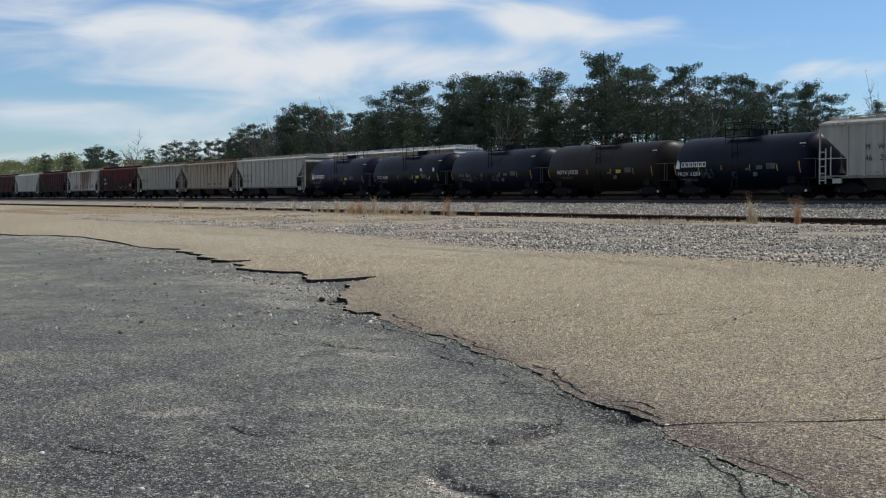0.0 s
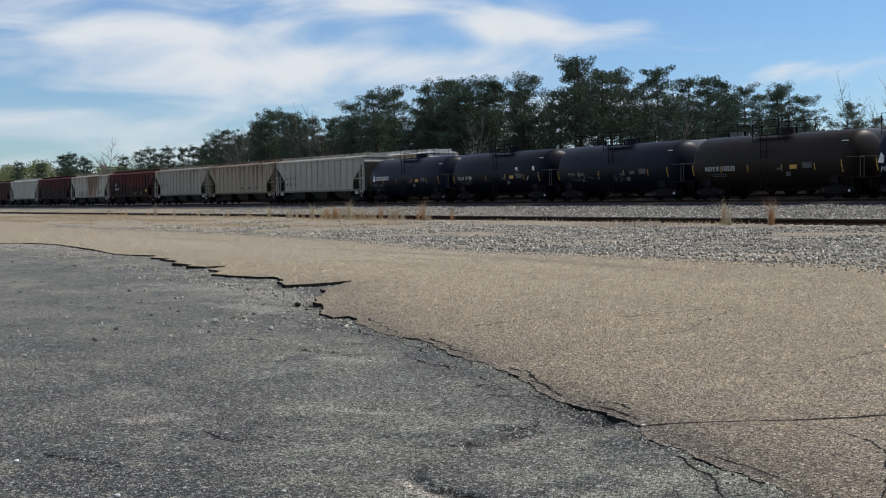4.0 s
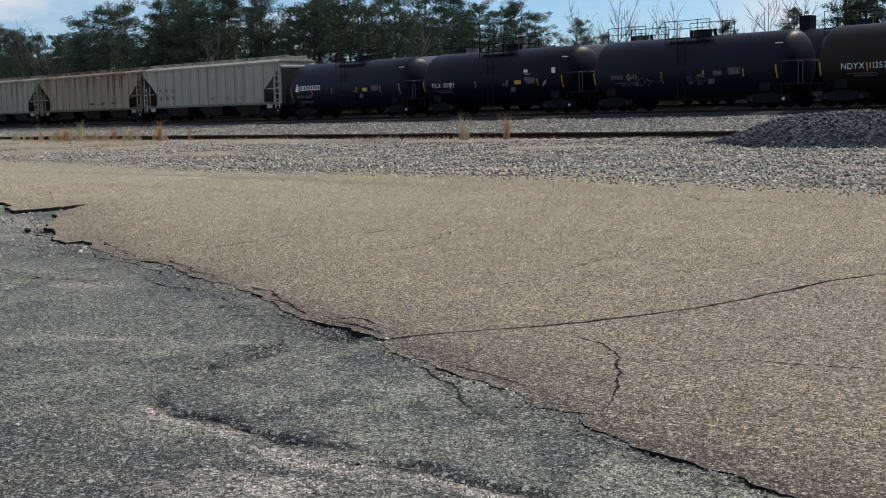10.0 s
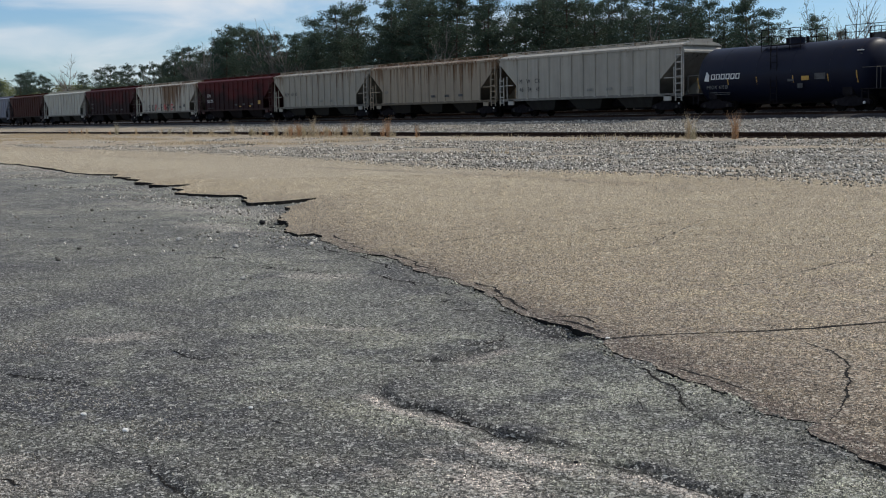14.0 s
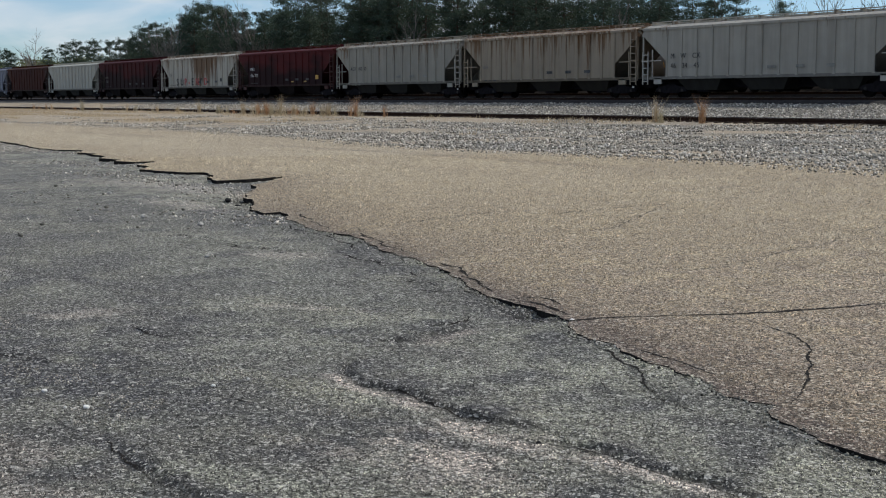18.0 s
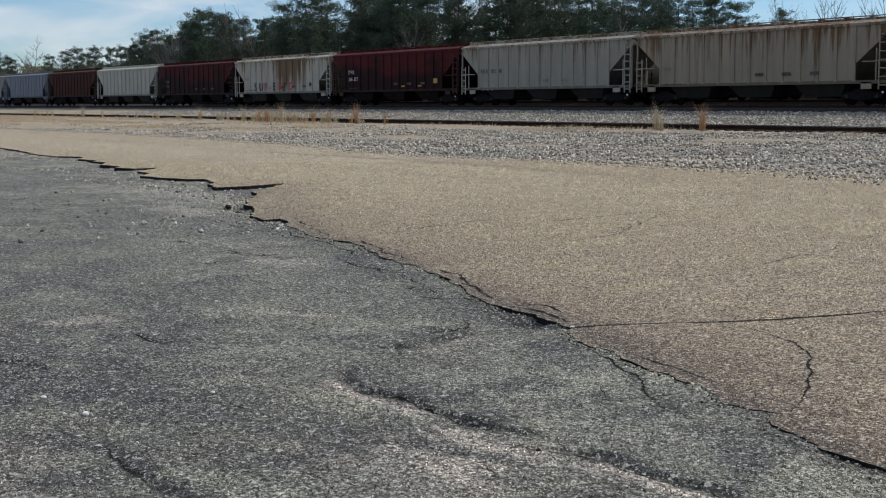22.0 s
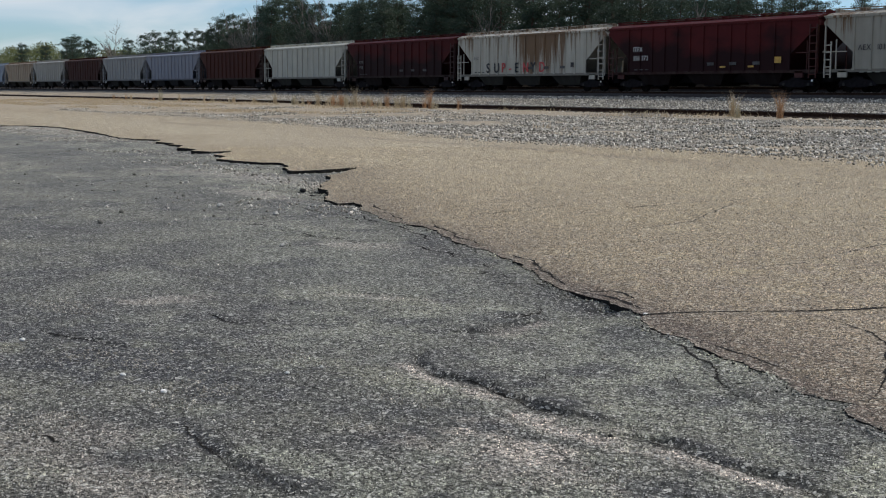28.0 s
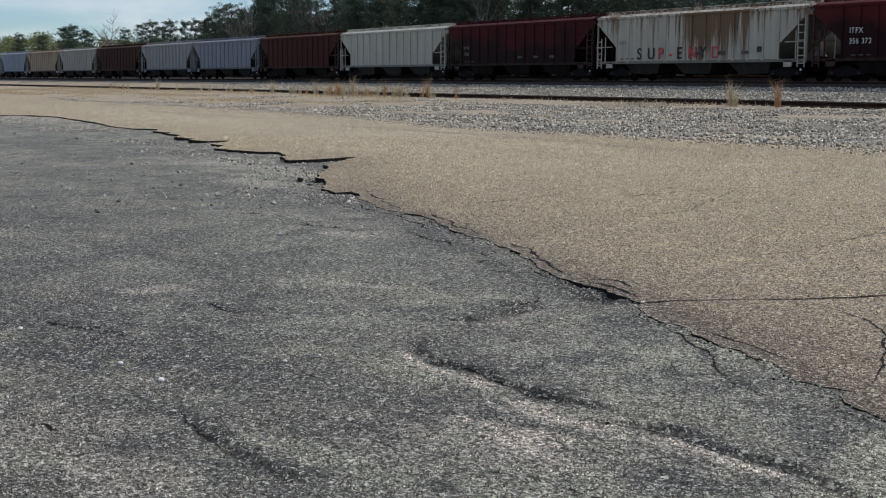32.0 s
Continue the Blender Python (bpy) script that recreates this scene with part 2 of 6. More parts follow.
def m_paint(name, col, rust=0.3, dirt=0.35, rough=0.55, rustcol=(0.125, 0.06, 0.02), grime=(0.07, 0.058, 0.047), soot=0.0, gloss=0.2, band=None):
    """Weathered car paint: vertical rust streaks, road dirt, chalking."""
    def b(nt, n, l, p):
        v = coords(nt, (1, 1, 1))
        vs = coords(nt, (2.6, 2.6, 0.16))
        c = mix(nt, noise_of(nt, v, 1.3, 5), tuple(x * 0.82 for x in col), tuple(min(x * 1.12, 1) for x in col))
        st = noise_of(nt, vs, 1.6, 7, 0.65)
        sepz = n.new("ShaderNodeSeparateXYZ")
        l.new(v, sepz.inputs[0])
        fall = n.new("ShaderNodeMath")
        fall.operation = "MULTIPLY_ADD"
        fall.inputs[1].default_value, fall.inputs[2].default_value = 0.075, -0.22
        l.new(sepz.outputs[2], fall.inputs[0])
        run = n.new("ShaderNodeMath")
        l.new(st, run.inputs[0])
        spots = n.new("ShaderNodeMath")
        spots.operation = "MULTIPLY_ADD"
        spots.inputs[1].default_value, spots.inputs[2].default_value = 0.55, -0.275
        l.new(noise_of(nt, coords(nt, (1, 0, 0)), 0.33, 2), spots.inputs[0])
        both = n.new("ShaderNodeMath")
        l.new(spots.outputs[0], both.inputs[0])
        l.new(fall.outputs[0], both.inputs[1])
        l.new(both.outputs[0], run.inputs[1])
        if band:
            # a stretch of the side where the rust has run hardest
            off = n.new("ShaderNodeMath")
            off.operation = "SUBTRACT"
            off.inputs[1].default_value = band[0]
            l.new(sepz.outputs[0], off.inputs[0])
            far = n.new("ShaderNodeMath")
            far.operation = "ABSOLUTE"
            l.new(off.outputs[0], far.inputs[0])
            ease = n.new("ShaderNodeMath")
            ease.operation = "DIVIDE"
            ease.inputs[1].default_value = band[1]
            l.new(far.outputs[0], ease.inputs[0])
            more = n.new("ShaderNodeMath")
            l.new(both.outputs[0], more.inputs[0])
            l.new(steps(nt, ease.outputs[0], [(0.35, 0.24), (1.0, 0.0)]), more.inputs[1])
            l.new(more.outputs[0], run.inputs[1])
        c = mix(nt, steps(nt, run.outputs[0], [(0.70 - rust * 0.5, 0), (0.80 - rust * 0.42, 0.9)]), c, rustcol)
        g = noise_of(nt, vs, 0.8, 5, 0.6)
        c = mix(nt, steps(nt, g, [(0.35, 0), (0.75, dirt)]), c, grime)
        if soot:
            # wavy black film over the lower half: soot, plus painted shade on standing cars
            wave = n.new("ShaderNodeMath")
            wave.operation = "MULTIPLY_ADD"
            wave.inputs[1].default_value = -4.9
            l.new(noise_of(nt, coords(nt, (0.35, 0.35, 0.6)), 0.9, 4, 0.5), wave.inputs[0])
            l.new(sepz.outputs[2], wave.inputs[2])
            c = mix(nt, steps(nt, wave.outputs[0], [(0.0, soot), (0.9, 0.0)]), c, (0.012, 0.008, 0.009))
        l.new(c, p.inputs["Base Color"])
        p.inputs["Roughness"].default_value = rough
        p.inputs["Specular IOR Level"].default_value = gloss
        bump(nt, p, noise_of(nt, v, 2.5, 4), 0.12, 0.02)
    return mat(name, b)


# worn patches of the grey lot: centre x, y, half sizes, turn, layer, strength
STAINS = [(x, y, a, b, r, "moss", 0.6) for x, y, a, b, r in ((-5.04, 4.35, 0.97, 0.44, -6), (-5.91, 4.1, 0.38, 0.18, -7), (-3.62, 3.0, 0.9, 0.4, 39), (-4.3, 2.3, 1.0, 0.35, 30), (-7.06, 3.48, 0.6, 0.41, 8), (-10.3, 5.06, 2.39, 0.66, -3), (-5.8, 5.0, 0.77, 0.2, -26), (-3.6, 4.05, 0.6, 0.22, -10))]
# strongest soot patch, by the crack junction, paints the shadow under the torn step
STAINS += [(x, y, a, b, r, "soot", min(1, k * 1.1)) for x, y, a, b, r, k in ((-7.44, 2.24, 1.25, 0.43, 21, 0.6), (-5.69, 2.93, 0.91, 0.33, 21, 0.55), (-6.24, 3.76, 0.19, 0.23, 14, 0.7), (-5.62, 3.68, 0.28, 0.12, 9, 0.8), (-4.99, 3.66, 0.22, 0.10, 29, 0.8),
                                                           (-3.97, 3.72, 0.26, 0.11, 12, 0.8), (-7.15, 5.62, 0.5, 0.22, 0, 0.95), (-7.12, 4.86, 0.43, 0.29, 99, 0.7), (-5.32, 1.98, 0.43, 0.06, -2, 0.8), (-4.56, 1.99, 0.37, 0.12, 34, 0.7), (-7.94, 2.17, 0.48, 0.13, 18, 0.6), (-10.42, 4.08, 1.08, 0.25, -10, 0.5))]
STAINS += [(x, y, a, b, r, "soot", min(1, k * 1.1)) for x, y, a, b, r, k in ((-14.5, 5.0, 2.2, 0.5, 4, 0.45), (-20, 7.0, 3.0, 0.6, 4, 0.4), (-20.5, 10.2, 1.5, 0.5, 0, 0.6), (-9.6, 2.6, 2.0, 0.7, 14, 0.5), (-6.3, 1.9, 1.2, 0.5, 20, 0.42), (-14.0, 3.4, 3.0, 0.8, 10, 0.45), (-30, 8, 6, 1.4, 5, 0.42), (-22, 5.0, 4, 1.0, 8, 0.4), (-7.2, 2.5, 0.9, 0.3, 20, 0.5))]
STAINS += [(x, y, a, b, r, "sand", 0.5) for x, y, a, b, r in ((-5.55, 3.56, 0.36, 0.06, 12), (-4.72, 3.42, 0.32, 0.09, 43), (-4.14, 3.53, 0.4, 0.06, 12), (-8.31, 4.59, 0.43, 0.12, 34), (-9.07, 3.09, 0.34, 0.2, 79), (-6.76, 4.66, 0.3, 0.11, 101), (-11.25, 5.9, 0.47, 0.25, 43), (-21.2, 9.0, 3.0, 0.6, 8), (-17.5, 7.6, 1.2, 0.3, 0), (-48, 12.6, 8.0, 1.1, -4), (-47, 12.9, 7, 0.8, -4), (-52, 12.3, 5, 1.0, 0))]
STAINS += [(-4.46, 3.07, 0.25, 0.10, 5, "sand", 0.85)]
STAINS += [(-12.5, 4.5, 5.0, 1.5, 6, "soot", 0.42), (-9.5, 2.9, 2.6, 0.9, 15, "soot", 0.5), (-18, 6.0, 6.0, 1.6, 4, "soot", 0.4), (-8.0, 2.3, 1.2, 0.5, 18, "soot", 0.9), (-5.3, 4.55, 1.5, 0.5, -24, "moss", 0.55), (-7.2, 3.9, 1.2, 0.35, 0, "moss", 0.5), (-6.9, 2.45, 1.3, 0.42, 24, "soot", 0.9), (-8.6, 1.9, 1.1, 0.3, 20, "soot", 0.8), (-7.0, 2.45, 0.9, 0.34, 24, "soot", 0.95), (-6.3, 2.55, 0.6, 0.22, 24, "soot", 0.6), (-9.4, 2.1, 0.8, 0.3, 12, "soot", 0.7), (-5.5, 1.35, 0.75, 0.26, 12, "sand", 0.3), (-4.7, 1.5, 0.6, 0.2, 18, "sand", 0.35), (-4.3, 2.4, 0.5, 0.16, 30, "moss", 0.6)]
STAINS += [(-6.85, 2.25, 0.85, 0.42, 28, "soot", 1.0), (-7.25, 2.15, 0.6, 0.36, 26, "soot", 1.0), (-6.35, 2.42, 0.65, 0.32, 34, "soot", 0.9), (-5.2, 3.05, 0.55, 0.16, 20, "soot", 0.75), (-4.45, 3.12, 0.36, 0.14, 8, "sand", 0.9), (-4.79, 2.76, 0.3, 0.1, 14, "sand", 0.4), (-4.1, 2.95, 0.4, 0.14, 14, "sand", 0.45), (-5.74, 1.62, 0.4, 0.12, 20, "sand", 0.35)]
# the torn edge of the tan layer as a plain line, and the broken ledges of the grey lot (left of each line stands higher)
RIM = [(-24.0, 11.9), (-21.4, 10.8), (-18.0, 8.9), (-15.2, 7.9), (-13.0, 7.25), (-10.5, 6.73), (-8.4, 6.07), (-6.7, 5.7), (-5.0, 5.08), (-3.6, 4.58), (-2.7, 4.38), (4.0, 2.6)]
LEDGES = [([(-6.46, 4.07), (-6.52, 3.92), (-6.38, 3.7), (-6.2, 3.61), (-5.89, 3.54), (-5.57, 3.62), (-5.38, 3.6), (-5.2, 3.62), (-5.02, 3.59), (-4.81, 3.63), (-4.65, 3.54)], 0.024, 0.05),
          ([(-5.09, 3.58), (-4.97, 3.62), (-4.87, 3.64), (-4.6, 3.7)], 0.012, 0.04),
          ([(-4.47, 3.55), (-4.38, 3.62), (-4.27, 3.7), (-4.08, 3.72), (-3.81, 3.7), (-3.55, 3.76), (-3.36, 3.74), (-3.15, 3.71), (-2.6, 3.6)], 0.018, 0.04),
          ([(-6.97, 4.23), (-6.89, 4.38), (-6.79, 4.52), (-6.89, 4.7), (-6.97, 4.96), (-7.02, 5.19)], 0.02, 0.07),
          ([(-7.15, 4.77), (-7.08, 4.95), (-7.23, 5.24), (-7.56, 5.38)], 0.014, 0.05)]
LEDGES += [([(-8.28, 2.02), (-8.02, 2.08), (-7.9, 2.15), (-7.7, 2.27), (-7.45, 2.35)], 0.014, 0.05),
          ([(-5.64, 2.03), (-5.37, 1.97), (-5.19, 1.96), (-4.9, 1.96), (-4.51, 1.98), (-4.29, 2.02)], 0.018, 0.06),
          ([(-8.33, 3.19), (-8.03, 3.17), (-7.77, 3.21)], 0.01, 0.05),
          ([(-8.59, 4.25), (-8.63, 4.51), (-8.44, 4.61), (-8.31, 4.68)], 0.011, 0.05),
          ([(-9.0, 5.28), (-9.24, 5.65), (-9.21, 5.91), (-8.67, 5.84)], 0.01, 0.06),
          ([(-12.65, 5.74), (-12.21, 5.89), (-11.77, 6.0), (-11.38, 5.92)], 0.012, 0.08),
          ([(-10.96, 6.35), (-10.38, 6.33), (-9.93, 6.29), (-9.74, 6.45)], 0.012, 0.06)]
LEDGES += [([(-13.92, 5.58), (-13.4, 5.88), (-12.1, 5.88), (-11.81, 6.07)], 0.012, 0.1),
          ([(-5.93, 5.21), (-5.69, 5.18), (-5.28, 5.0), (-5.0, 4.78), (-4.62, 4.57), (-4.19, 4.59)], 0.008, 0.03),
          ([(-5.7, 1.34), (-5.69, 1.4), (-5.58, 1.44)], 0.008, 0.03),
          ([(-15.2, 5.39), (-14.8, 5.39), (-14.26, 5.4)], 0.012, 0.1),
          ([(-6.1, 4.3), (-5.91, 4.47)], 0.006, 0.03)]
# dirt caught along the breaks with their shade painted in, and pale sand washed out below them: line, half width,
# strength
GRIME_SHADE = [([(-6.48, 3.85), (-6.4, 3.74), (-6.2, 3.64), (-5.89, 3.57), (-5.38, 3.63), (-5.02, 3.62), (-4.7, 3.62)], 0.09, 0.7),
         ([(-4.45, 3.58), (-4.2, 3.73), (-3.6, 3.77), (-3.0, 3.7)], 0.045, 0.5),
         ([(-6.92, 4.3), (-6.86, 4.6), (-7.05, 5.2)], 0.17, 0.6),
         ([(-6.5, 4.05), (-6.4, 3.8)], 0.2, 0.5),
         ([(-8.28, 2.03), (-7.9, 2.17), (-7.45, 2.36)], 0.08, 0.75),
         ([(-5.64, 2.05), (-5.37, 1.99), (-4.9, 1.98), (-4.3, 2.04)], 0.09, 0.65),
         ([(-7.5, 5.66), (-7.1, 5.6), (-6.75, 5.62)], 0.22, 0.85),
         ([(-15.2, 7.7), (-10.9, 6.5), (-8.4, 5.85), (-6.7, 5.5)], 0.2, 0.5)]
GRIME_SHADE += [([(-5.09, 3.6), (-4.87, 3.66), (-4.6, 3.71)], 0.05, 0.7),
         ([(-7.15, 4.8), (-7.23, 5.24), (-7.56, 5.38)], 0.07, 0.6),
         ([(-8.33, 3.2), (-7.77, 3.22)], 0.05, 0.6),
         ([(-5.69, 5.19), (-5.0, 4.79), (-4.5, 4.57)], 0.035, 0.6)]
SAND = [([(-6.25, 3.54), (-5.9, 3.46), (-5.6, 3.50)], 0.061, 1.0), ([(-5.52, 3.52), (-5.22, 3.54)], 0.097, 1.0), ([(-4.98, 3.45), (-4.6, 3.43), (-4.3, 3.53)], 0.073, 1.0), ([(-4.85, 3.55), (-4.75, 3.47)], 0.061, 1.0), ([(-4.2, 3.62), (-3.4, 3.66)], 0.061, 1.0), ([(-6.78, 4.7), (-6.9, 5.0)], 0.073, 1.0), ([(-4.6, 3.08), (-4.3, 3.05)], 0.122, 1.0)]
WORN = (("moss", (0.300, 0.306, 0.240)), ("soot", (0.063, 0.064, 0.067)), ("sand", (0.48, 0.425, 0.36)), ("grime", (0.040, 0.039, 0.039)))
GREY = ((0.180, 0.178, 0.136), (0.307, 0.300, 0.226), (0.82, 0.80, 0.72), (0.115, 0.112, 0.100))
GREY_PAVE = m_asphalt("worn_grey_asphalt", *GREY, 105.0, None, WORN)
GREY_CHIP = m_asphalt("grey_chip_aggregate", *GREY, 105.0, (0.06, 0.83, 1.75, 3.7), WORN)
# tyre-browned and greyed patches of the tan layer
TRACKED = [(x, y, a, b, r, "brown", k) for x, y, a, b, r, k in ((-3.4, 5.0, 1.1, 0.45, -22, 0.4), (-5.0, 5.6, 0.9, 0.35, -22, 0.6), (-14.6, 8.3, 1.6, 0.35, -22, 0.35), (-33, 19.0, 8, 0.35, 2, 0.55), (-24, 18.8, 5, 0.3, -3, 0.45), (-52, 19.6, 9, 0.5, 2, 0.45), (-28, 15.5, 7, 0.3, 2, 0.3))]
TRACKED += [(-3.5, 8.0, 4.5, 3.2, -10, "dust", 0.6)]
# brown dirt along the rim, with the rounded edge's dimmer light painted in
RIM_DIRT_SHADE = [(RIM, 1.35, 0.35), (RIM[2:], 0.8, 0.62), (RIM[3:], 0.36, 0.95)]
TRACKED += [(-46, 17.5, 30, 4.5, -3, "bleach", 0.75), (-24, 14.0, 9, 2.6, -12, "bleach", 0.5)]
SOILED = (("bleach", (0.50, 0.42, 0.285)), ("dust", (0.27, 0.212, 0.170)), ("brown", (0.125, 0.095, 0.075)))
TAN = ((0.330, 0.263, 0.166), (0.436, 0.352, 0.222), (0.92, 0.84, 0.68), (0.345, 0.276, 0.180))
TAN_PAVE = m_asphalt("tan_chip_seal", *TAN, 100.0, None, SOILED)
TAN_CHIP = m_asphalt("tan_chip_aggregate", *TAN, 100.0, (0.16, 0.93, 1.55, 2.7), SOILED)
CRACK = m_plain("crack_dirt", (0.022, 0.02, 0.018), 0.95)
# torn slab wall: black asphalt core, blacker still for its shadowed side
BLACK_EDGE = m_plain("shaded_broken_asphalt", (0.018, 0.017, 0.016), 0.95, 0, 0.4, 20)
# dark ballast, taken near-black to hold the train's shade
BED = m_gravel("shaded_dark_ballast", (0.006, 0.0045, 0.004), (0.022, 0.015, 0.013), (0.009, 0.006, 0.006), 15.0)


def m_stones(name, lo, mid_, hi):
    def b(nt, n, l, p):
        g = n.new("ShaderNodeNewGeometry")
        c = steps(nt, g.outputs["Random Per Island"], [(0.0, lo), (0.55, mid_), (1.0, hi)])
        c = mix(nt, steps(nt, noise_of(nt, coords(nt), 40, 3), [(0.35, 0.5), (0.6, 0)]), c, lo)
        l.new(c, p.inputs["Base Color"])
        p.inputs["Roughness"].default_value = 0.85
    return mat(name, b)


STONE = m_stones("ballast_stone", (0.095, 0.086, 0.070), (0.36, 0.328, 0.262), (0.88, 0.82, 0.71))
DARK_STONE = m_stones("dark_ballast_stone", (0.035, 0.038, 0.042), (0.085, 0.09, 0.095), (0.22, 0.23, 0.24))
RAIL = m_plain("rusty_rail_steel", (0.035, 0.02, 0.014), 0.8, 0.0, 0.4, 6)
RAIL_TOP = m_plain("worn_rail_head", (0.35, 0.32, 0.30), 0.35, 0.9)
TIE = m_plain("creosoted_tie_wood", (0.06, 0.045, 0.035), 0.9, 0, 0.4, 8)
STEEL_DARK = m_plain("dark_grimy_steel", (0.016, 0.014, 0.016), 0.8, 0.0, 0.4, 4)
WHEEL = m_plain("wheel_steel", (0.009, 0.007, 0.006), 0.8, 0.0, 0.4, 4)


# ---- mesh building
class Shape:
    """Vertices and faces gathered piece by piece."""

    def __init__(self):
        self.v, self.f = [], []

    def add(self, verts, faces):
        k = len(self.v)
        self.v += [tuple(p) for p in verts]
        self.f += [tuple(i + k for i in q) for q in faces]
        return self

    def box(self, x0, x1, y0, y1, z0, z1):
        return self.add([(x, y, z) for z in (z0, z1) for y in (y0, y1) for x in (x0, x1)],
                        [(0, 2, 3, 1), (4, 5, 7, 6), (0, 1, 5, 4), (2, 6, 7, 3), (0, 4, 6, 2), (1, 3, 7, 5)])

    def rod(self, a, b, r0, r1=None, n=6):
        a, b = Vector(a), Vector(b)
        r1 = r0 if r1 is None else r1
        d = (b - a).normalized()
        s = d.cross(Vector((0, 0, 1)) if abs(d.z) < 0.9 else Vector((1, 0, 0))).normalized()
        u = s.cross(d)
        ring = [s * math.cos(2 * math.pi * i / n) + u * math.sin(2 * math.pi * i / n) for i in range(n)]
        vs = [a + q * r0 for q in ring] + [b + q * r1 for q in ring]
        return self.add(vs, [(i, (i + 1) % n, n + (i + 1) % n, n + i) for i in range(n)] + [tuple(range(n))[::-1], tuple(range(n, 2 * n))])

    def prism(self, outline, axis, lo, hi):
        """A flat outline pushed out along x, y or z."""
        n = len(outline)

        def at(p, k):
            return {"x": (k, p[0], p[1]), "y": (p[0], k, p[1]), "z": (p[0], p[1], k)}[axis]
        return self.add([at(p, lo) for p in outline] + [at(p, hi) for p in outline],
                        [tuple(range(n))[::-1], tuple(range(n, 2 * n))] + [(i, (i + 1) % n, n + (i + 1) % n, n + i) for i in range(n)])

    def lathe(self, rings, n=28, axis="x"):
        """Rings of (place along the axis, radius, height of the centre)."""
        vs = []
        for x, r, zc in rings:
            for i in range(n):
                a = 2 * math.pi * i / n
                c, s = r * math.cos(a), r * math.sin(a)
                vs.append((x, c, zc + s) if axis == "x" else ((c, x, zc + s) if axis == "y" else (c, s, x + zc)))
        fs = []
        for k in range(len(rings) - 1):
            fs += [(k * n + i, k * n + (i + 1) % n, (k + 1) * n + (i + 1) % n, (k + 1) * n + i) for i in range(n)]
        fs += [tuple(range(n))[::-1], tuple((len(rings) - 1) * n + i for i in range(n))]
        return self.add(vs, fs)

    def mesh(self, name, material, smooth=False):
        me = bpy.data.meshes.new(name)
        me.from_pydata(self.v, [], self.f)
        bm = bmesh.new()
        bm.from_mesh(me)
        bmesh.ops.recalc_face_normals(bm, faces=bm.faces)
        bm.to_mesh(me)
        bm.free()
        me.materials.append(material)
        if smooth:
            me.polygons.foreach_set("use_smooth", [True] * len(me.polygons))
        return me


def part(name, shape, material, parent, label="", m=None, smooth=False):
    """One mesh object under a thing or a part. shape: a Shape, or a mesh to share."""
    me = shape if isinstance(shape, bpy.types.Mesh) else shape.mesh(name, material, smooth)
    ob = new(name, me)
    ob.parent = parent
    if m is not None:
        ob.matrix_basis = m
    return tagged(ob, label)


def thing(name, label, category, group="", kind="", m=None):
    ob = new(name)
    ob.empty_display_size = 0.3
    if m is not None:
        ob.matrix_basis = m
    return tagged(ob, label, category, group, kind)


def raw_mesh(name, verts, tris, material):
    """A triangle mesh from numpy arrays."""
    me = bpy.data.meshes.new(name)
    me.vertices.add(len(verts))
    me.vertices.foreach_set("co", np.asarray(verts, np.float32).ravel())
    me.loops.add(len(tris) * 3)
    me.loops.foreach_set("vertex_index", np.asarray(tris, np.int32).ravel())
    me.polygons.add(len(tris))
    me.polygons.foreach_set("loop_start", np.arange(len(tris), dtype=np.int32) * 3)
    me.polygons.foreach_set("loop_total", np.full(len(tris), 3, np.int32))
    me.update(calc_edges=True)
    me.materials.append(material)
    return me


def jagged(points, seed, step=0.25, amp=0.06):
    """A polyline broken up as torn asphalt breaks."""
    rng = random.Random(seed)
    out = []
    for (x0, y0), (x1, y1) in zip(points, points[1:]):
        d = math.hypot(x1 - x0, y1 - y0)
        n = max(1, int(d / step))
        nx, ny = -(y1 - y0) / d, (x1 - x0) / d
        for i in range(n):
            k = i / n
            o = amp * (rng.random() - 0.5) * 2 if i else 0
            o += amp * 0.8 * math.sin(9.1 * k * d + seed)
            out.append((x0 + (x1 - x0) * k + nx * o, y0 + (y1 - y0) * k + ny * o))
    return out + [points[-1]]


# ---- ground: one sheet to the horizon
def ground():
    ys = [-400, -60, 0, 15, 20.5] + [20.5 + 0.5 * i for i in range(1, 100)] + [75, 80, 100, 160, 400, 1200, 2500]
    xs = [-2500, -1200, -600, -400] + [-300 + 2.5 * i for i in range(141)] + [100, 200, 600, 2500]
    v = []
    for y in ys:
        for x in xs:
            wob = 0.05 * noise.noise((x * 0.3, y * 0.7, 0)) + 0.03 * noise.noise((x * 1.1, y * 1.1, 5)) if 21.5 < y < 49.5 else 0
            v.append((x, y, ground_z(y) + wob - (0.07 if y < 21 else 0)))
    n = len(xs)
    f = [(j * n + i, j * n + i + 1, (j + 1) * n + i + 1, (j + 1) * n + i) for j in range(len(ys) - 1) for i in range(n - 1)]
    ob = new("ground", Shape().add(v, f).mesh("ground", GROUND))
    tagged(ob, "grey crushed gravel with sandy dirt and dry grass patches", "ground", kind="structure")


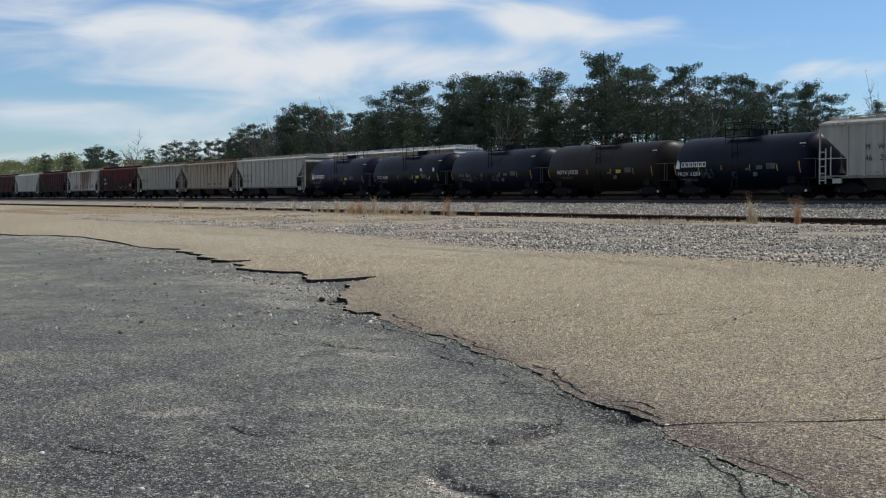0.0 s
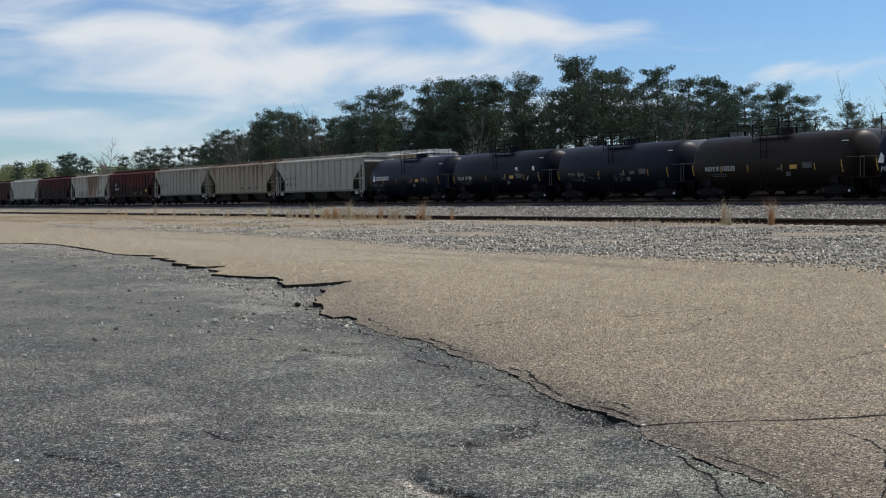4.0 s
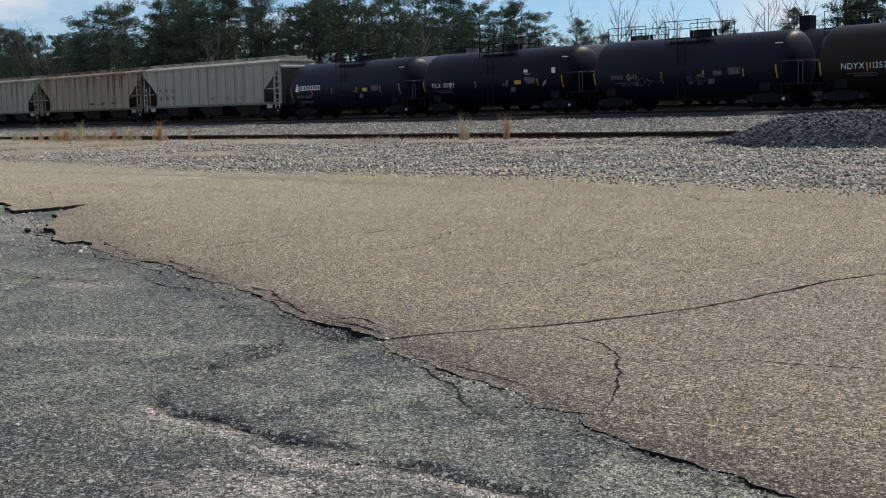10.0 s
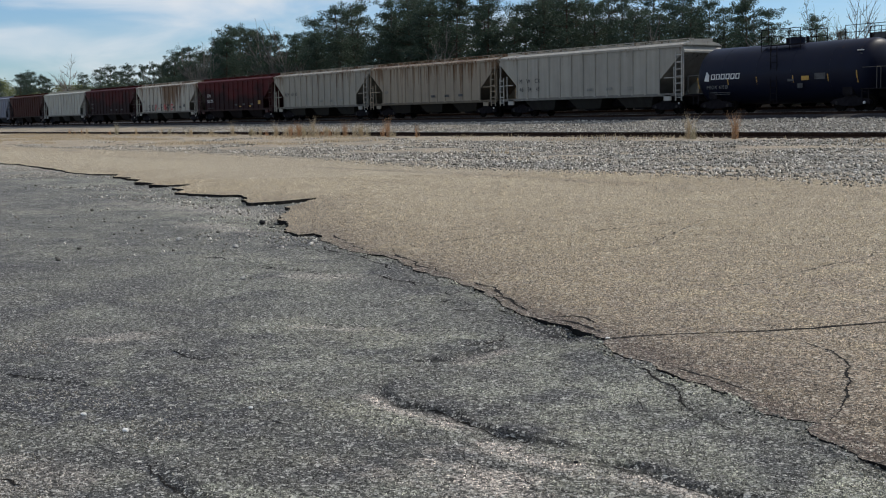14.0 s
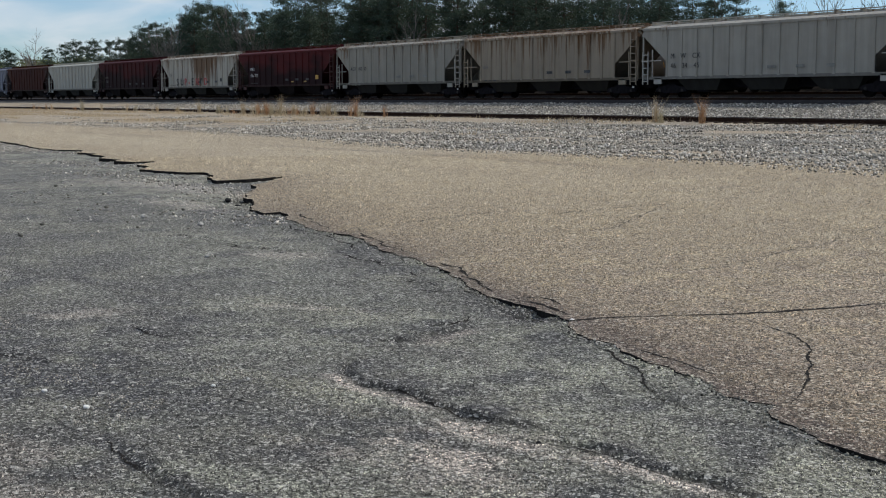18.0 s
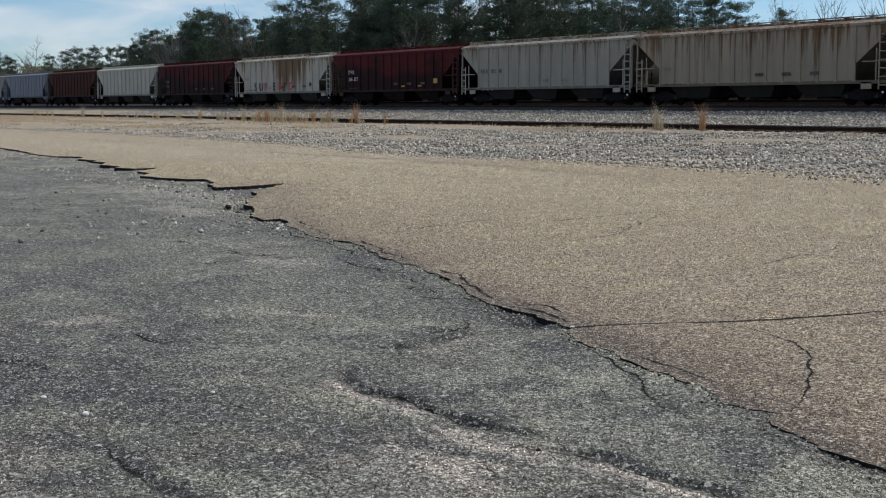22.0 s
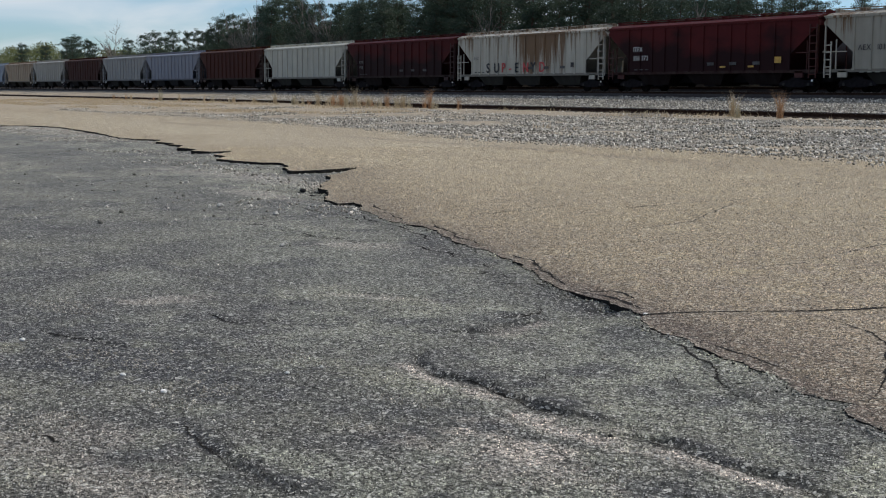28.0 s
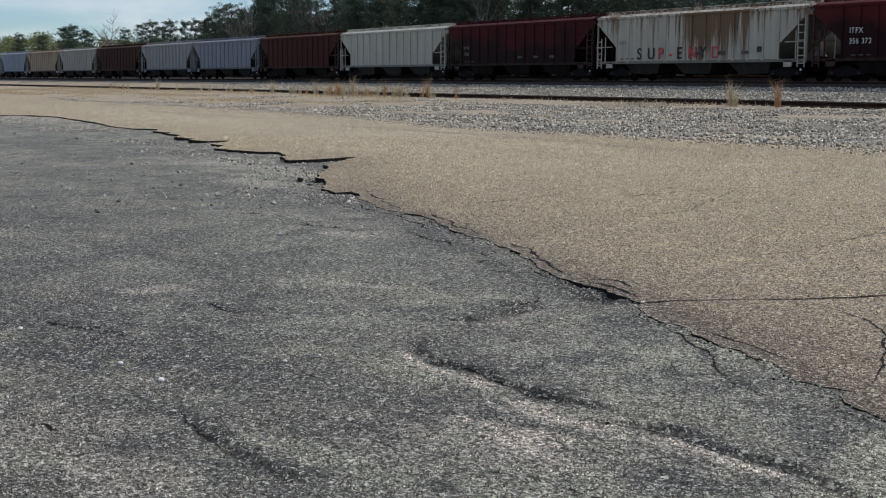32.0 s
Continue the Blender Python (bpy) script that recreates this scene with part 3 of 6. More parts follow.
def m_ground():
    def b(nt, n, l, p):
        v = coords(nt)
        cell = voro(nt, v, 15.0, "Color")
        sepc = n.new("ShaderNodeSeparateColor")
        l.new(cell, sepc.inputs[0])
        stone = mix(nt, steps(nt, sepc.outputs[0], [(0.1, 0), (0.9, 1)]), (0.095, 0.088, 0.075), (0.36, 0.335, 0.28))
        d = voro(nt, v, 15.0, "Distance")
        stone = mix(nt, steps(nt, d, [(0.35, 0), (0.75, 0.8)]), stone, (0.035, 0.032, 0.03))
        dirt = mix(nt, noise_of(nt, v, 7, 6, 0.7), (0.28, 0.22, 0.145), (0.52, 0.43, 0.30))
        # the sandy dirt shows more and more along the tracks, away from the stone heap
        place = n.new("ShaderNodeSeparateXYZ")
        l.new(v, place.inputs[0])
        bare = n.new("ShaderNodeMapRange")
        bare.inputs["From Min"].default_value, bare.inputs["From Max"].default_value = -40.0, -110.0
        bare.inputs["To Min"].default_value, bare.inputs["To Max"].default_value = 0.02, 0.32
        l.new(place.outputs[0], bare.inputs["Value"])
        more = n.new("ShaderNodeMath")
        l.new(noise_of(nt, coords(nt, (0.5, 1, 1)), 0.35, 6, 0.65), more.inputs[0])
        l.new(bare.outputs[0], more.inputs[1])
        # none of it on the ballast shoulder
        shoulder = n.new("ShaderNodeMapRange")
        shoulder.inputs["From Min"].default_value, shoulder.inputs["From Max"].default_value = 42.2, 43.2
        shoulder.inputs["To Min"].default_value, shoulder.inputs["To Max"].default_value = 1.0, 0.72
        l.new(place.outputs[1], shoulder.inputs["Value"])
        kept = n.new("ShaderNodeMath")
        kept.operation = "MULTIPLY"
        l.new(more.outputs[0], kept.inputs[0])
        l.new(shoulder.outputs[0], kept.inputs[1])
        stone = mix(nt, steps(nt, kept.outputs[0], [(0.44, 0), (0.62, 0.75)]), stone, dirt)
        l.new(stone, p.inputs["Base Color"])
        p.inputs["Roughness"].default_value = 0.95
        bump(nt, p, d, 0.9, 0.05)
        n["Bump"].invert = True
    return mat("gravel_and_dirt", b)


GROUND = m_ground()
ground()

# the torn edge of the tan layer: its far stretch, then the near one
TORN_FAR = [(-160, 2), (-120, 6), (-80, 9.0), (-64, 10.6), (-56.15, 11.57), (-53.94, 12.0), (-53.15, 13.17), (-50.25, 13.53), (-45.84, 13.15), (-43.86, 13.01), (-40.02, 12.37), (-37.91, 12.33), (-37.06, 12.86), (-35.59, 12.2), (-34.58, 12.38), (-33.96, 12.01), (-33.09, 12.08), (-31.91, 11.5), (-30.75, 11.61), (-30.27, 11.27), (-29.51, 11.42), (-29.46, 12.01), (-28.18, 11.04), (-27.34, 10.99), (-26.35, 10.38), (-25.54, 10.45), (-24.64, 10.7), (-24.46, 11.0), (-23.46, 10.75), (-22.85, 10.35), (-21.84, 10.05), (-21.86, 10.64), (-22.24, 11.65)]
TORN_NEAR = [(-20.91, 10.63),
             (-20.38, 10.05),
             (-19.69, 9.82),
             (-18.5, 9.04),
             (-17.79, 8.66),
             (-17.33, 8.58),
             (-15.95, 7.84),
             (-15.31, 7.71),
             (-15.34, 7.98),
             (-13.94, 7.49),
             (-12.99, 7.21),
             (-12.69, 7.22),
             (-12.2, 7.24),
             (-11.49, 7.02),
             (-10.97, 6.82),
             (-10.52, 6.73),
             (-9.74, 6.56),
             (-9.45, 6.51),
             (-9.02, 6.32),
             (-8.65, 6.2),
             (-8.37, 6.04),
             (-7.96, 5.9),
             (-7.7, 5.86),
             (-7.13, 5.77),
             (-6.87, 5.74),
             (-6.66, 5.68),
             (-6.59, 5.61),
             (-6.27, 5.4),
             (-6.07, 5.32),
             (-5.85, 5.35),
             (-5.68, 5.24),
             (-5.51, 5.2),
             (-5.31, 5.12),
             (-5.17, 5.15),
             (-5.05, 5.08)]
TORN_NEAR += [(-4.83, 5.06),
             (-4.65, 4.95),
             (-4.5, 4.86),
             (-4.19, 4.91),
             (-4.05, 4.72),
             (-3.93, 4.68),
             (-3.66, 4.57),
             (-3.33, 4.54),
             (-3.0, 4.48),
             (-2.75, 4.38),
             (0, 3.6),
             (8, 1.5),
             (40, -8)]
TORN = TORN_FAR + TORN_NEAR
GRAVEL_EDGE = [(-160, 24), (-94, 24.5), (-60, 25), (-43, 23.8), (-33, 21.7), (-27, 22.4), (-20, 22.6), (-15, 21.7), (-11, 21), (0, 20.5), (60, 19)]
TORN_FINE = jagged(jagged(jagged(TORN_FAR + TORN_NEAR[:1], 3, 0.9, 0.05), 4, 0.24, 0.03), 5, 0.07, 0.012)[:-1] + jagged(jagged(jagged(TORN_NEAR, 3, 0.45, 0.05), 4, 0.11, 0.022), 5, 0.035, 0.010)


def upper_z(x, y):
    """Height of the tan layer, which sags a little along its torn edge."""
    gap = from_line(x, y, RIM)[0]
    return TOP - 0.004 * np.clip(1 - gap / 0.5, 0, 1) ** 2 * np.clip((x + 15.5) / 1.5, 0, 1)


def upper_layer(outline, base):
    bm = bmesh.new()
    top = bm.faces.new([bm.verts.new((x, y, TOP)) for x, y in outline])
    if top.normal.z < 0:
        top.normal_flip()
    rim = list(top.edges)
    low = bmesh.ops.extrude_edge_only(bm, edges=rim)
    walls = [g for g in low["geom"] if isinstance(g, bmesh.types.BMFace)]
    for g in low["geom"]:
        if isinstance(g, bmesh.types.BMVert):
            g.co.z = base
    for f in walls:
        f.material_index = 1
    tops = bmesh.ops.triangulate(bm, faces=[top])["faces"]
    # inner lines, close along the torn edge, to carry its sag and dirt
    cuts = [((x, 0, 0), (1, 0, 0)) for x in [-60, -52, -44, -36, -30, -26] + [-24 + 0.3 * i for i in range(78)]]
    cuts += [((0, y, 0), (0, 1, 0)) for y in [2.6 + 0.2 * i for i in range(46)] + [12.5, 13.5, 14.5, 15.5, 16.5, 17.5, 18.2, 18.6, 19.0, 19.4, 19.8, 20.4]]
    for at, way in cuts:
        live = [f for f in bm.faces if f.material_index == 0]
        geom = list({e for f in live for e in f.edges} | {v for f in live for v in f.verts}) + live
        bmesh.ops.bisect_plane(bm, geom=geom, dist=1e-5, plane_co=at, plane_no=way)
    bmesh.ops.recalc_face_normals(bm, faces=bm.faces)
    me = bpy.data.meshes.new("pavement_upper")
    bm.to_mesh(me)
    bm.free()
    me.materials.append(TAN_PAVE)
    me.materials.append(BLACK_EDGE)
    co = np.zeros(len(me.vertices) * 3)
    me.vertices.foreach_get("co", co)
    co = co.reshape(-1, 3)
    up = co[:, 2] > TOP - 0.001
    co[up, 2] = upper_z(co[up, 0], co[up, 1])
    me.vertices.foreach_set("co", co.ravel())
    wear_layers(me, co[:, 0], co[:, 1], UPPER_WEAR)
    return tagged(new("pavement_upper", me), "tan chip-sealed asphalt layer with a torn broken edge", "pavement", kind="structure")


TOP = 0.032   # surface of the tan layer over the grey one


def edge_gap(x, y):
    """Nearest distance to the torn edge, and the place along x where that is."""
    best, at = 1e9, 0
    for (x0, y0), (x1, y1) in zip(TORN, TORN[1:]):
        dx, dy = x1 - x0, y1 - y0
        k = min(max(((x - x0) * dx + (y - y0) * dy) / (dx * dx + dy * dy), 0), 1)
        d = math.hypot(x - x0 - k * dx, y - y0 - k * dy)
        if d < best:
            best, at = d, x0 + k * dx
    return best, at


def drop_at(x):
    """How far the lower surface lies under the upper one along the torn edge."""
    stops = [(-200, 0.10), (-30, 0.10), (-23, 0.12), (-18.2, 0.15), (-16.5, 0.13), (-15.2, 0.07), (-14.2, 0.020), (-11.8, 0.018), (-11.2, 0.034), (-10.6, 0.020), (-8.6, 0.022), (-8.3, 0.030), (-7.6, 0.04), (-7.0, 0.04), (-6.7, 0.018), (-6.2, 0.020), (-4.2, 0.016), (-3.9, 0.030), (60, 0.03)]
    for (x0, d0), (x1, d1) in zip(stops, stops[1:]):
        if x <= x1:
            return (d0 + (d1 - d0) * (x - x0) / (x1 - x0)) * (0.25 + 1.7 * abs(noise.noise((x * 1.9, 3, 1))) + 0.5 * abs(noise.noise((x * 7, 1, 2)))) 
    return 0.03


def wear_at(x, y, marks):
    """Strength of dirt or sand at many places, ragged along its lines."""
    wob = np.array([noise.noise((a * 6, b * 6, 3)) + 0.6 * noise.noise((a * 17, b * 17, 8)) for a, b in zip(x, y)])
    out = np.zeros(x.shape)
    for line, wide, amount in marks:
        far = min(p[0] for p in line) - 1, max(p[0] for p in line) + 1, min(p[1] for p in line) - 1, max(p[1] for p in line) + 1
        pick = (x > far[0]) & (x < far[1]) & (y > far[2]) & (y < far[3])
        gap, share, _, _ = from_line(x[pick] + wob[pick] * 0.05, y[pick] - wob[pick] * 0.04, line)
        k = np.clip(1.25 - gap / wide + 0.5 * wob[pick], 0, 1) * np.clip(np.minimum(share, 1 - share) * 6 + 0.3, 0, 1)
        out[pick] = np.maximum(out[pick], amount * k)
    return out


def patch_at(x, y, patches, layer):
    """Strength of one layer's stains at many places: ragged ellipses."""
    warp = [np.array([noise.fractal((a * 3.5, b * 3.5, seed), 0.5, 2.0, 6) for a, b in zip(x, y)]) * 0.9 for seed in (2, 6)]
    out = np.zeros(x.shape)
    for px, py, rx, ry, turn, kind, amount in patches:
        if kind == layer:
            c, q = math.cos(radians(turn)), math.sin(radians(turn))
            u, w = ((x - px) * c + (y - py) * q) / rx + warp[0], ((y - py) * c - (x - px) * q) / ry + warp[1]
            out = np.maximum(out, amount * np.clip((1.35 - np.hypot(u, w)) / 0.9, 0, 1))
    return out


LOT_WEAR = (("moss", STAINS, ()), ("soot", STAINS, ()), ("sand", STAINS, SAND), ("grime", (), GRIME_SHADE))
UPPER_WEAR = (("bleach", TRACKED, ()), ("dust", TRACKED, ()), ("brown", TRACKED, RIM_DIRT_SHADE))


# weathering all over the old lot: size of the patches (per metre), seed, threshold, strength
MOTTLE = {"soot": (1.5, 31, 0.10, 0.80), "moss": (1.3, 47, 0.12, 0.5), "grime": (2.6, 53, 0.62, 0.9)}


def mottled(x, y, scale, seed, least, most):
    """Ragged blotches; the thin ones are dark lines in short broken rims."""
    k = np.array([noise.fractal((a * scale, b * scale, seed), 0.9, 2.1, 6) for a, b in zip(x, y)])
    if least > 0.5:
        gate = np.array([noise.noise((a * 0.9, b * 0.9, seed + 3)) for a, b in zip(x, y)])
        return most * np.clip(1 - np.abs(k - 0.25) / 0.05, 0, 1) * np.clip((gate - 0.12) * 6, 0, 1)
    return most * np.clip((k - least) / 0.45, 0, 1)


def wear_layers(me, x, y, layers, times=1):
    for layer, patches, marks in layers:
        k = np.zeros(x.shape)
        if patches:
            k = patch_at(x, y, patches, layer)
        if marks:
            k = np.maximum(k, wear_at(x, y, marks))
        if layer in MOTTLE:
            k = np.maximum(k, mottled(x, y, *MOTTLE[layer]))
        me.attributes.new(layer, "FLOAT", "POINT").data.foreach_set("value", np.repeat(k, times).astype(np.float32))


LOT = []   # the lot's grid: xs, ys, heights


def on_lot(x, y):
    """Heights of the grey sheet at many places at once."""
    gx, gy, gz = LOT
    i = np.clip(np.searchsorted(gx, x) - 1, 0, len(gx) - 2)
    j = np.clip(np.searchsorted(gy, y) - 1, 0, len(gy) - 2)
    a, b = (x - gx[i]) / (gx[i + 1] - gx[i]), (y - gy[j]) / (gy[j + 1] - gy[j])
    return (gz[j, i] * (1 - a) + gz[j, i + 1] * a) * (1 - b) + (gz[j + 1, i] * (1 - a) + gz[j + 1, i + 1] * a) * b


def lot_height(x, y):
    return float(on_lot(x, y))


def from_line(x, y, line):
    """For many places: gap to a broken line, share of the way along it, and which side (1: left), with the place's x on it."""
    gap, share, left, at = np.full(x.shape, 1e9), np.zeros(x.shape), np.zeros(x.shape, bool), np.zeros(x.shape)
    lengths = [math.hypot(b[0] - a[0], b[1] - a[1]) for a, b in zip(line, line[1:])]
    gone, whole = 0.0, sum(lengths)
    for (x0, y0), (x1, y1), d in zip(line, line[1:], lengths):
        ux, uy = (x1 - x0) / d, (y1 - y0) / d
        k = np.clip((x - x0) * ux + (y - y0) * uy, 0, d)
        g = np.hypot(x - x0 - k * ux, y - y0 - k * uy)
        near = g < gap
        gap = np.where(near, g, gap)
        share = np.where(near, (gone + k) / whole, share)
        left = np.where(near, ux * (y - y0) - uy * (x - x0) > 0, left)
        at = np.where(near, x0 + k * ux, at)
        gone += d
    return gap, share, left, at


def lot_relief(x, y):
    """Heights of the old lot: swells, pitting, broken ledges, the dip by the crack junction, and the rise to the torn edge."""
    def rough(f, seed):
        return np.array([noise.noise((a * f, b * f, seed)) for a, b in zip(x.ravel(), y.ravel())]).reshape(x.shape)
    swell = 0.012 * rough(0.5, 2) + 0.006 * rough(1.7, 7)
    pits = rough(7.0, 1)
    small = rough(19.0, 4)
    z = swell + 0.0065 * pits - 0.006 * np.clip(np.abs(rough(4.3, 9)) * -1 + 0.12, 0, 1) / 0.12 * 0.5 + 0.0034 * small
    wob = 0.03 * rough(5.0, 11) + 0.012 * rough(17.0, 12)
    for line, high, wide in LEDGES:
        x0, x1 = min(p[0] for p in line) - 1.2, max(p[0] for p in line) + 1.2
        y0, y1 = min(p[1] for p in line) - 1.2, max(p[1] for p in line) + 1.2
        pick = (x > x0) & (x < x1) & (y > y0) & (y < y1)
        gap, share, left, _ = from_line(x[pick] + wob[pick], y[pick] + wob[pick], line)
        ends = np.clip(np.minimum(share, 1 - share) * 7, 0, 1)
        k = np.clip(gap / wide, 0, 1)
        up = np.where(left, k * k * (3 - 2 * k) * np.exp(-gap / 0.32), 0)
        z[pick] += high * ends * (up - 0.45 * np.exp(-(gap / (0.6 * wide)) ** 2))
    gap, _, _, at = from_line(x, y, TORN)
    table = np.arange(-70, 10, 0.03)
    drop = np.interp(at, table, [drop_at(q) for q in table])
    k = np.clip(1 - gap / np.where(at < -15, 0.9, 0.45), 0, 1)
    k = k * k * (3 - 2 * k)
    z = z * (1 - 0.8 * k) + (TOP - drop - 0.2 * z) * k
    z -= 0.032 * np.exp(-((x + 7.12) / 0.36) ** 2 - ((y - 5.62 + 0.12 * (x + 7.12)) / 0.11) ** 2)
    return np.minimum(z, TOP - 0.004)


def lower_lot():
    """The grey lot as a fine sheet where its relief shows, coarser away from there."""
    xs = np.concatenate(([-300, -160, -110, -80], np.arange(-60, -31, 0.8), np.arange(-30.6, -18.2, 0.25), np.arange(-18, -8.4, 0.06), np.arange(-8.4, -2.5, 0.02), [-2.3, -1.8, -0.9, 0, 2, 5, 10, 25, 60]))
    ys = np.concatenate(([-60, -30, -12, -5, -2, -1, -0.4, 0, 0.4], np.arange(0.7, 6.1, 0.02), np.arange(6.1, 9.7, 0.06), np.arange(9.7, 13.7, 0.14), [13.8, 14.4, 15, 16, 18, 20]))
    gx, gy = np.meshgrid(xs, ys)
    fine = (gy > -3) & (gx > -70) & (gx < 3)
    gz = np.zeros(gx.shape)
    gz[fine] = lot_relief(gx[fine], gy[fine])
    LOT.extend((xs, ys, gz))
    n, rows = len(xs), len(ys)
    k = (np.arange(rows - 1)[:, None] * n + np.arange(n - 1)[None]).ravel()
    tris = np.concatenate((np.stack([k, k + 1, k + n + 1], 1), np.stack([k, k + n + 1, k + n], 1)))
    me = raw_mesh("pavement_lower", np.stack([gx, gy, gz], -1).reshape(-1, 3), tris, GREY_PAVE)
    me.polygons.foreach_set("use_smooth", [True] * len(me.polygons))
    wear_layers(me, gx.ravel(), gy.ravel(), LOT_WEAR)
    tagged(new("pavement_lower", me), "old weathered grey asphalt lot, stained and cracked", "pavement", kind="structure")


def pavements():
    lower_lot()
    upper = TORN_FINE + [(60, -14), (60, 19)] + jagged(jagged(GRAVEL_EDGE, 8, 2.2, 0.5), 9, 0.3, 0.14)[::-1]
    upper_layer(upper, -0.12)


pavements()


# ---- cracks: open seams in the asphalt, filled with dark dirt
SEAMS = []


def crack(points, width, z, seed, even=0.2, amp=0.014, broken=0.0):
    """A ragged seam that opens and closes along its way; broken: share of it that has silted up."""
    SEAMS.extend(zip(points, points[1:]))
    rng = random.Random(seed)
    line = jagged(jagged(points, seed, 0.13, amp), seed + 1, 0.028, amp * 0.45)
    left, right, shut = [], [], []
    for i, (x, y) in enumerate(line):
        x0, y0 = line[max(i - 1, 0)]
        x1, y1 = line[min(i + 1, len(line) - 1)]
        d = math.hypot(x1 - x0, y1 - y0) or 1
        k = min(1, 4 * i / len(line) + 0.25, 4 * (len(line) - 1 - i) / len(line) + 0.25)
        slow = noise.noise((x * 2.6, y * 2.6, seed))
        w = width * k * (even + (1.3 - even) * rng.random() ** 2) * (1.0 + 0.9 * slow)
        shut.append(0.5 + 0.5 * noise.noise((x * 3.7, y * 3.7, seed + 0.5)) < broken * 0.75)
        nx, ny = -(y1 - y0) / d * w / 2, (x1 - x0) / d * w / 2
        left.append((x + nx, y + ny))
        right.append((x - nx, y - ny))
    n = len(line)

    def put(p, h):
        return (p[0], p[1], (float(upper_z(np.array([p[0]]), np.array([p[1]]))[0]) if z is not None else lot_height(p[0], p[1])) + h)
    me = bpy.data.meshes.new("pavement_crack")
    me.from_pydata([put(p, 0.003) for p in right] + [put(p, 0.0036) for p in left], [], [(i, i + 1, n + i + 1, n + i) for i in range(n - 1) if not shut[i]])
    me.materials.append(CRACK)
    return tagged(new("pavement_crack", me), "dark dirt-filled crack in worn asphalt", "crack", "cracks in the pavement", kind="structure")


# breaks of the old grey lot: line, width
BREAKS = [([(-5.93, 5.21), (-5.69, 5.18), (-5.54, 5.09), (-5.28, 5.0), (-5.15, 4.92), (-5.0, 4.78), (-4.8, 4.67)], 0.02),
          ([(-4.8, 4.67), (-4.62, 4.57), (-4.33, 4.56), (-4.19, 4.59)], 0.01),
          ([(-6.55, 5.5), (-6.27, 5.33), (-6.07, 5.25), (-5.9, 5.24)], 0.018),
          ([(-5.89, 3.53), (-5.7, 3.58), (-5.57, 3.62), (-5.38, 3.59), (-5.2, 3.61), (-5.02, 3.58), (-4.85, 3.63)], 0.012),
          ([(-10.96, 6.35), (-10.38, 6.33), (-9.93, 6.29), (-9.74, 6.45)], 0.03),
          ([(-9.52, 6.24), (-9.28, 6.12), (-9.16, 6.13)], 0.026),
          ([(-9.28, 6.12), (-9.41, 6.32), (-9.3, 6.4)], 0.022),
          ([(-8.6, 5.72), (-8.28, 5.83), (-8.17, 5.9), (-7.9, 5.82)], 0.026)]
BREAKS += [([(-9.4, 5.67), (-9.1, 5.78), (-8.97, 6.0), (-8.66, 5.9)], 0.014),
          ([(-13.9, 7.3), (-13.2, 7.08), (-12.6, 7.05), (-12.0, 7.0)], 0.03),
          ([(-12.4, 7.05), (-11.7, 6.85), (-11.2, 6.7)], 0.034),
          ([(-14.2, 7.2), (-13.2, 6.95)], 0.026),
          ([(-13.92, 5.58), (-13.59, 5.86), (-13.05, 5.86), (-12.1, 5.88), (-11.81, 6.07)], 0.016),
          ([(-15.2, 5.39), (-14.8, 5.38), (-14.26, 5.4)], 0.016),
          ([(-12.65, 5.74), (-12.21, 5.89), (-11.77, 6.0), (-11.38, 5.92)], 0.012),
          ([(-8.33, 3.19), (-8.03, 3.17), (-7.77, 3.21)], 0.01),
          ([(-8.28, 2.02), (-8.02, 2.08), (-7.9, 2.15), (-7.7, 2.27)], 0.012)]
BREAKS += [([(-5.62, 2.0), (-5.37, 1.96), (-5.19, 1.94), (-4.9, 1.94)], 0.014),
          ([(-7.08, 4.93), (-7.23, 5.22), (-7.56, 5.36)], 0.014),
          ([(-4.45, 3.55), (-4.38, 3.61), (-4.27, 3.68), (-4.08, 3.71), (-3.81, 3.69), (-3.55, 3.75), (-3.36, 3.73), (-3.15, 3.7)], 0.012),
          ([(-21, 6.6), (-19.3, 6.5)], 0.02),
          ([(-17.0, 7.4), (-15.4, 7.2), (-14.2, 7.1)], 0.015),
          ([(-5.7, 1.34), (-5.69, 1.4), (-5.58, 1.44)], 0.012),
          ([(-6.46, 4.05), (-6.5, 3.92), (-6.4, 3.74)], 0.01),
          ([(-10.9, 4.2), (-10.2, 4.35), (-9.6, 4.3)], 0.009),
          ([(-5.3, 4.78), (-5.0, 4.5)], 0.008)]


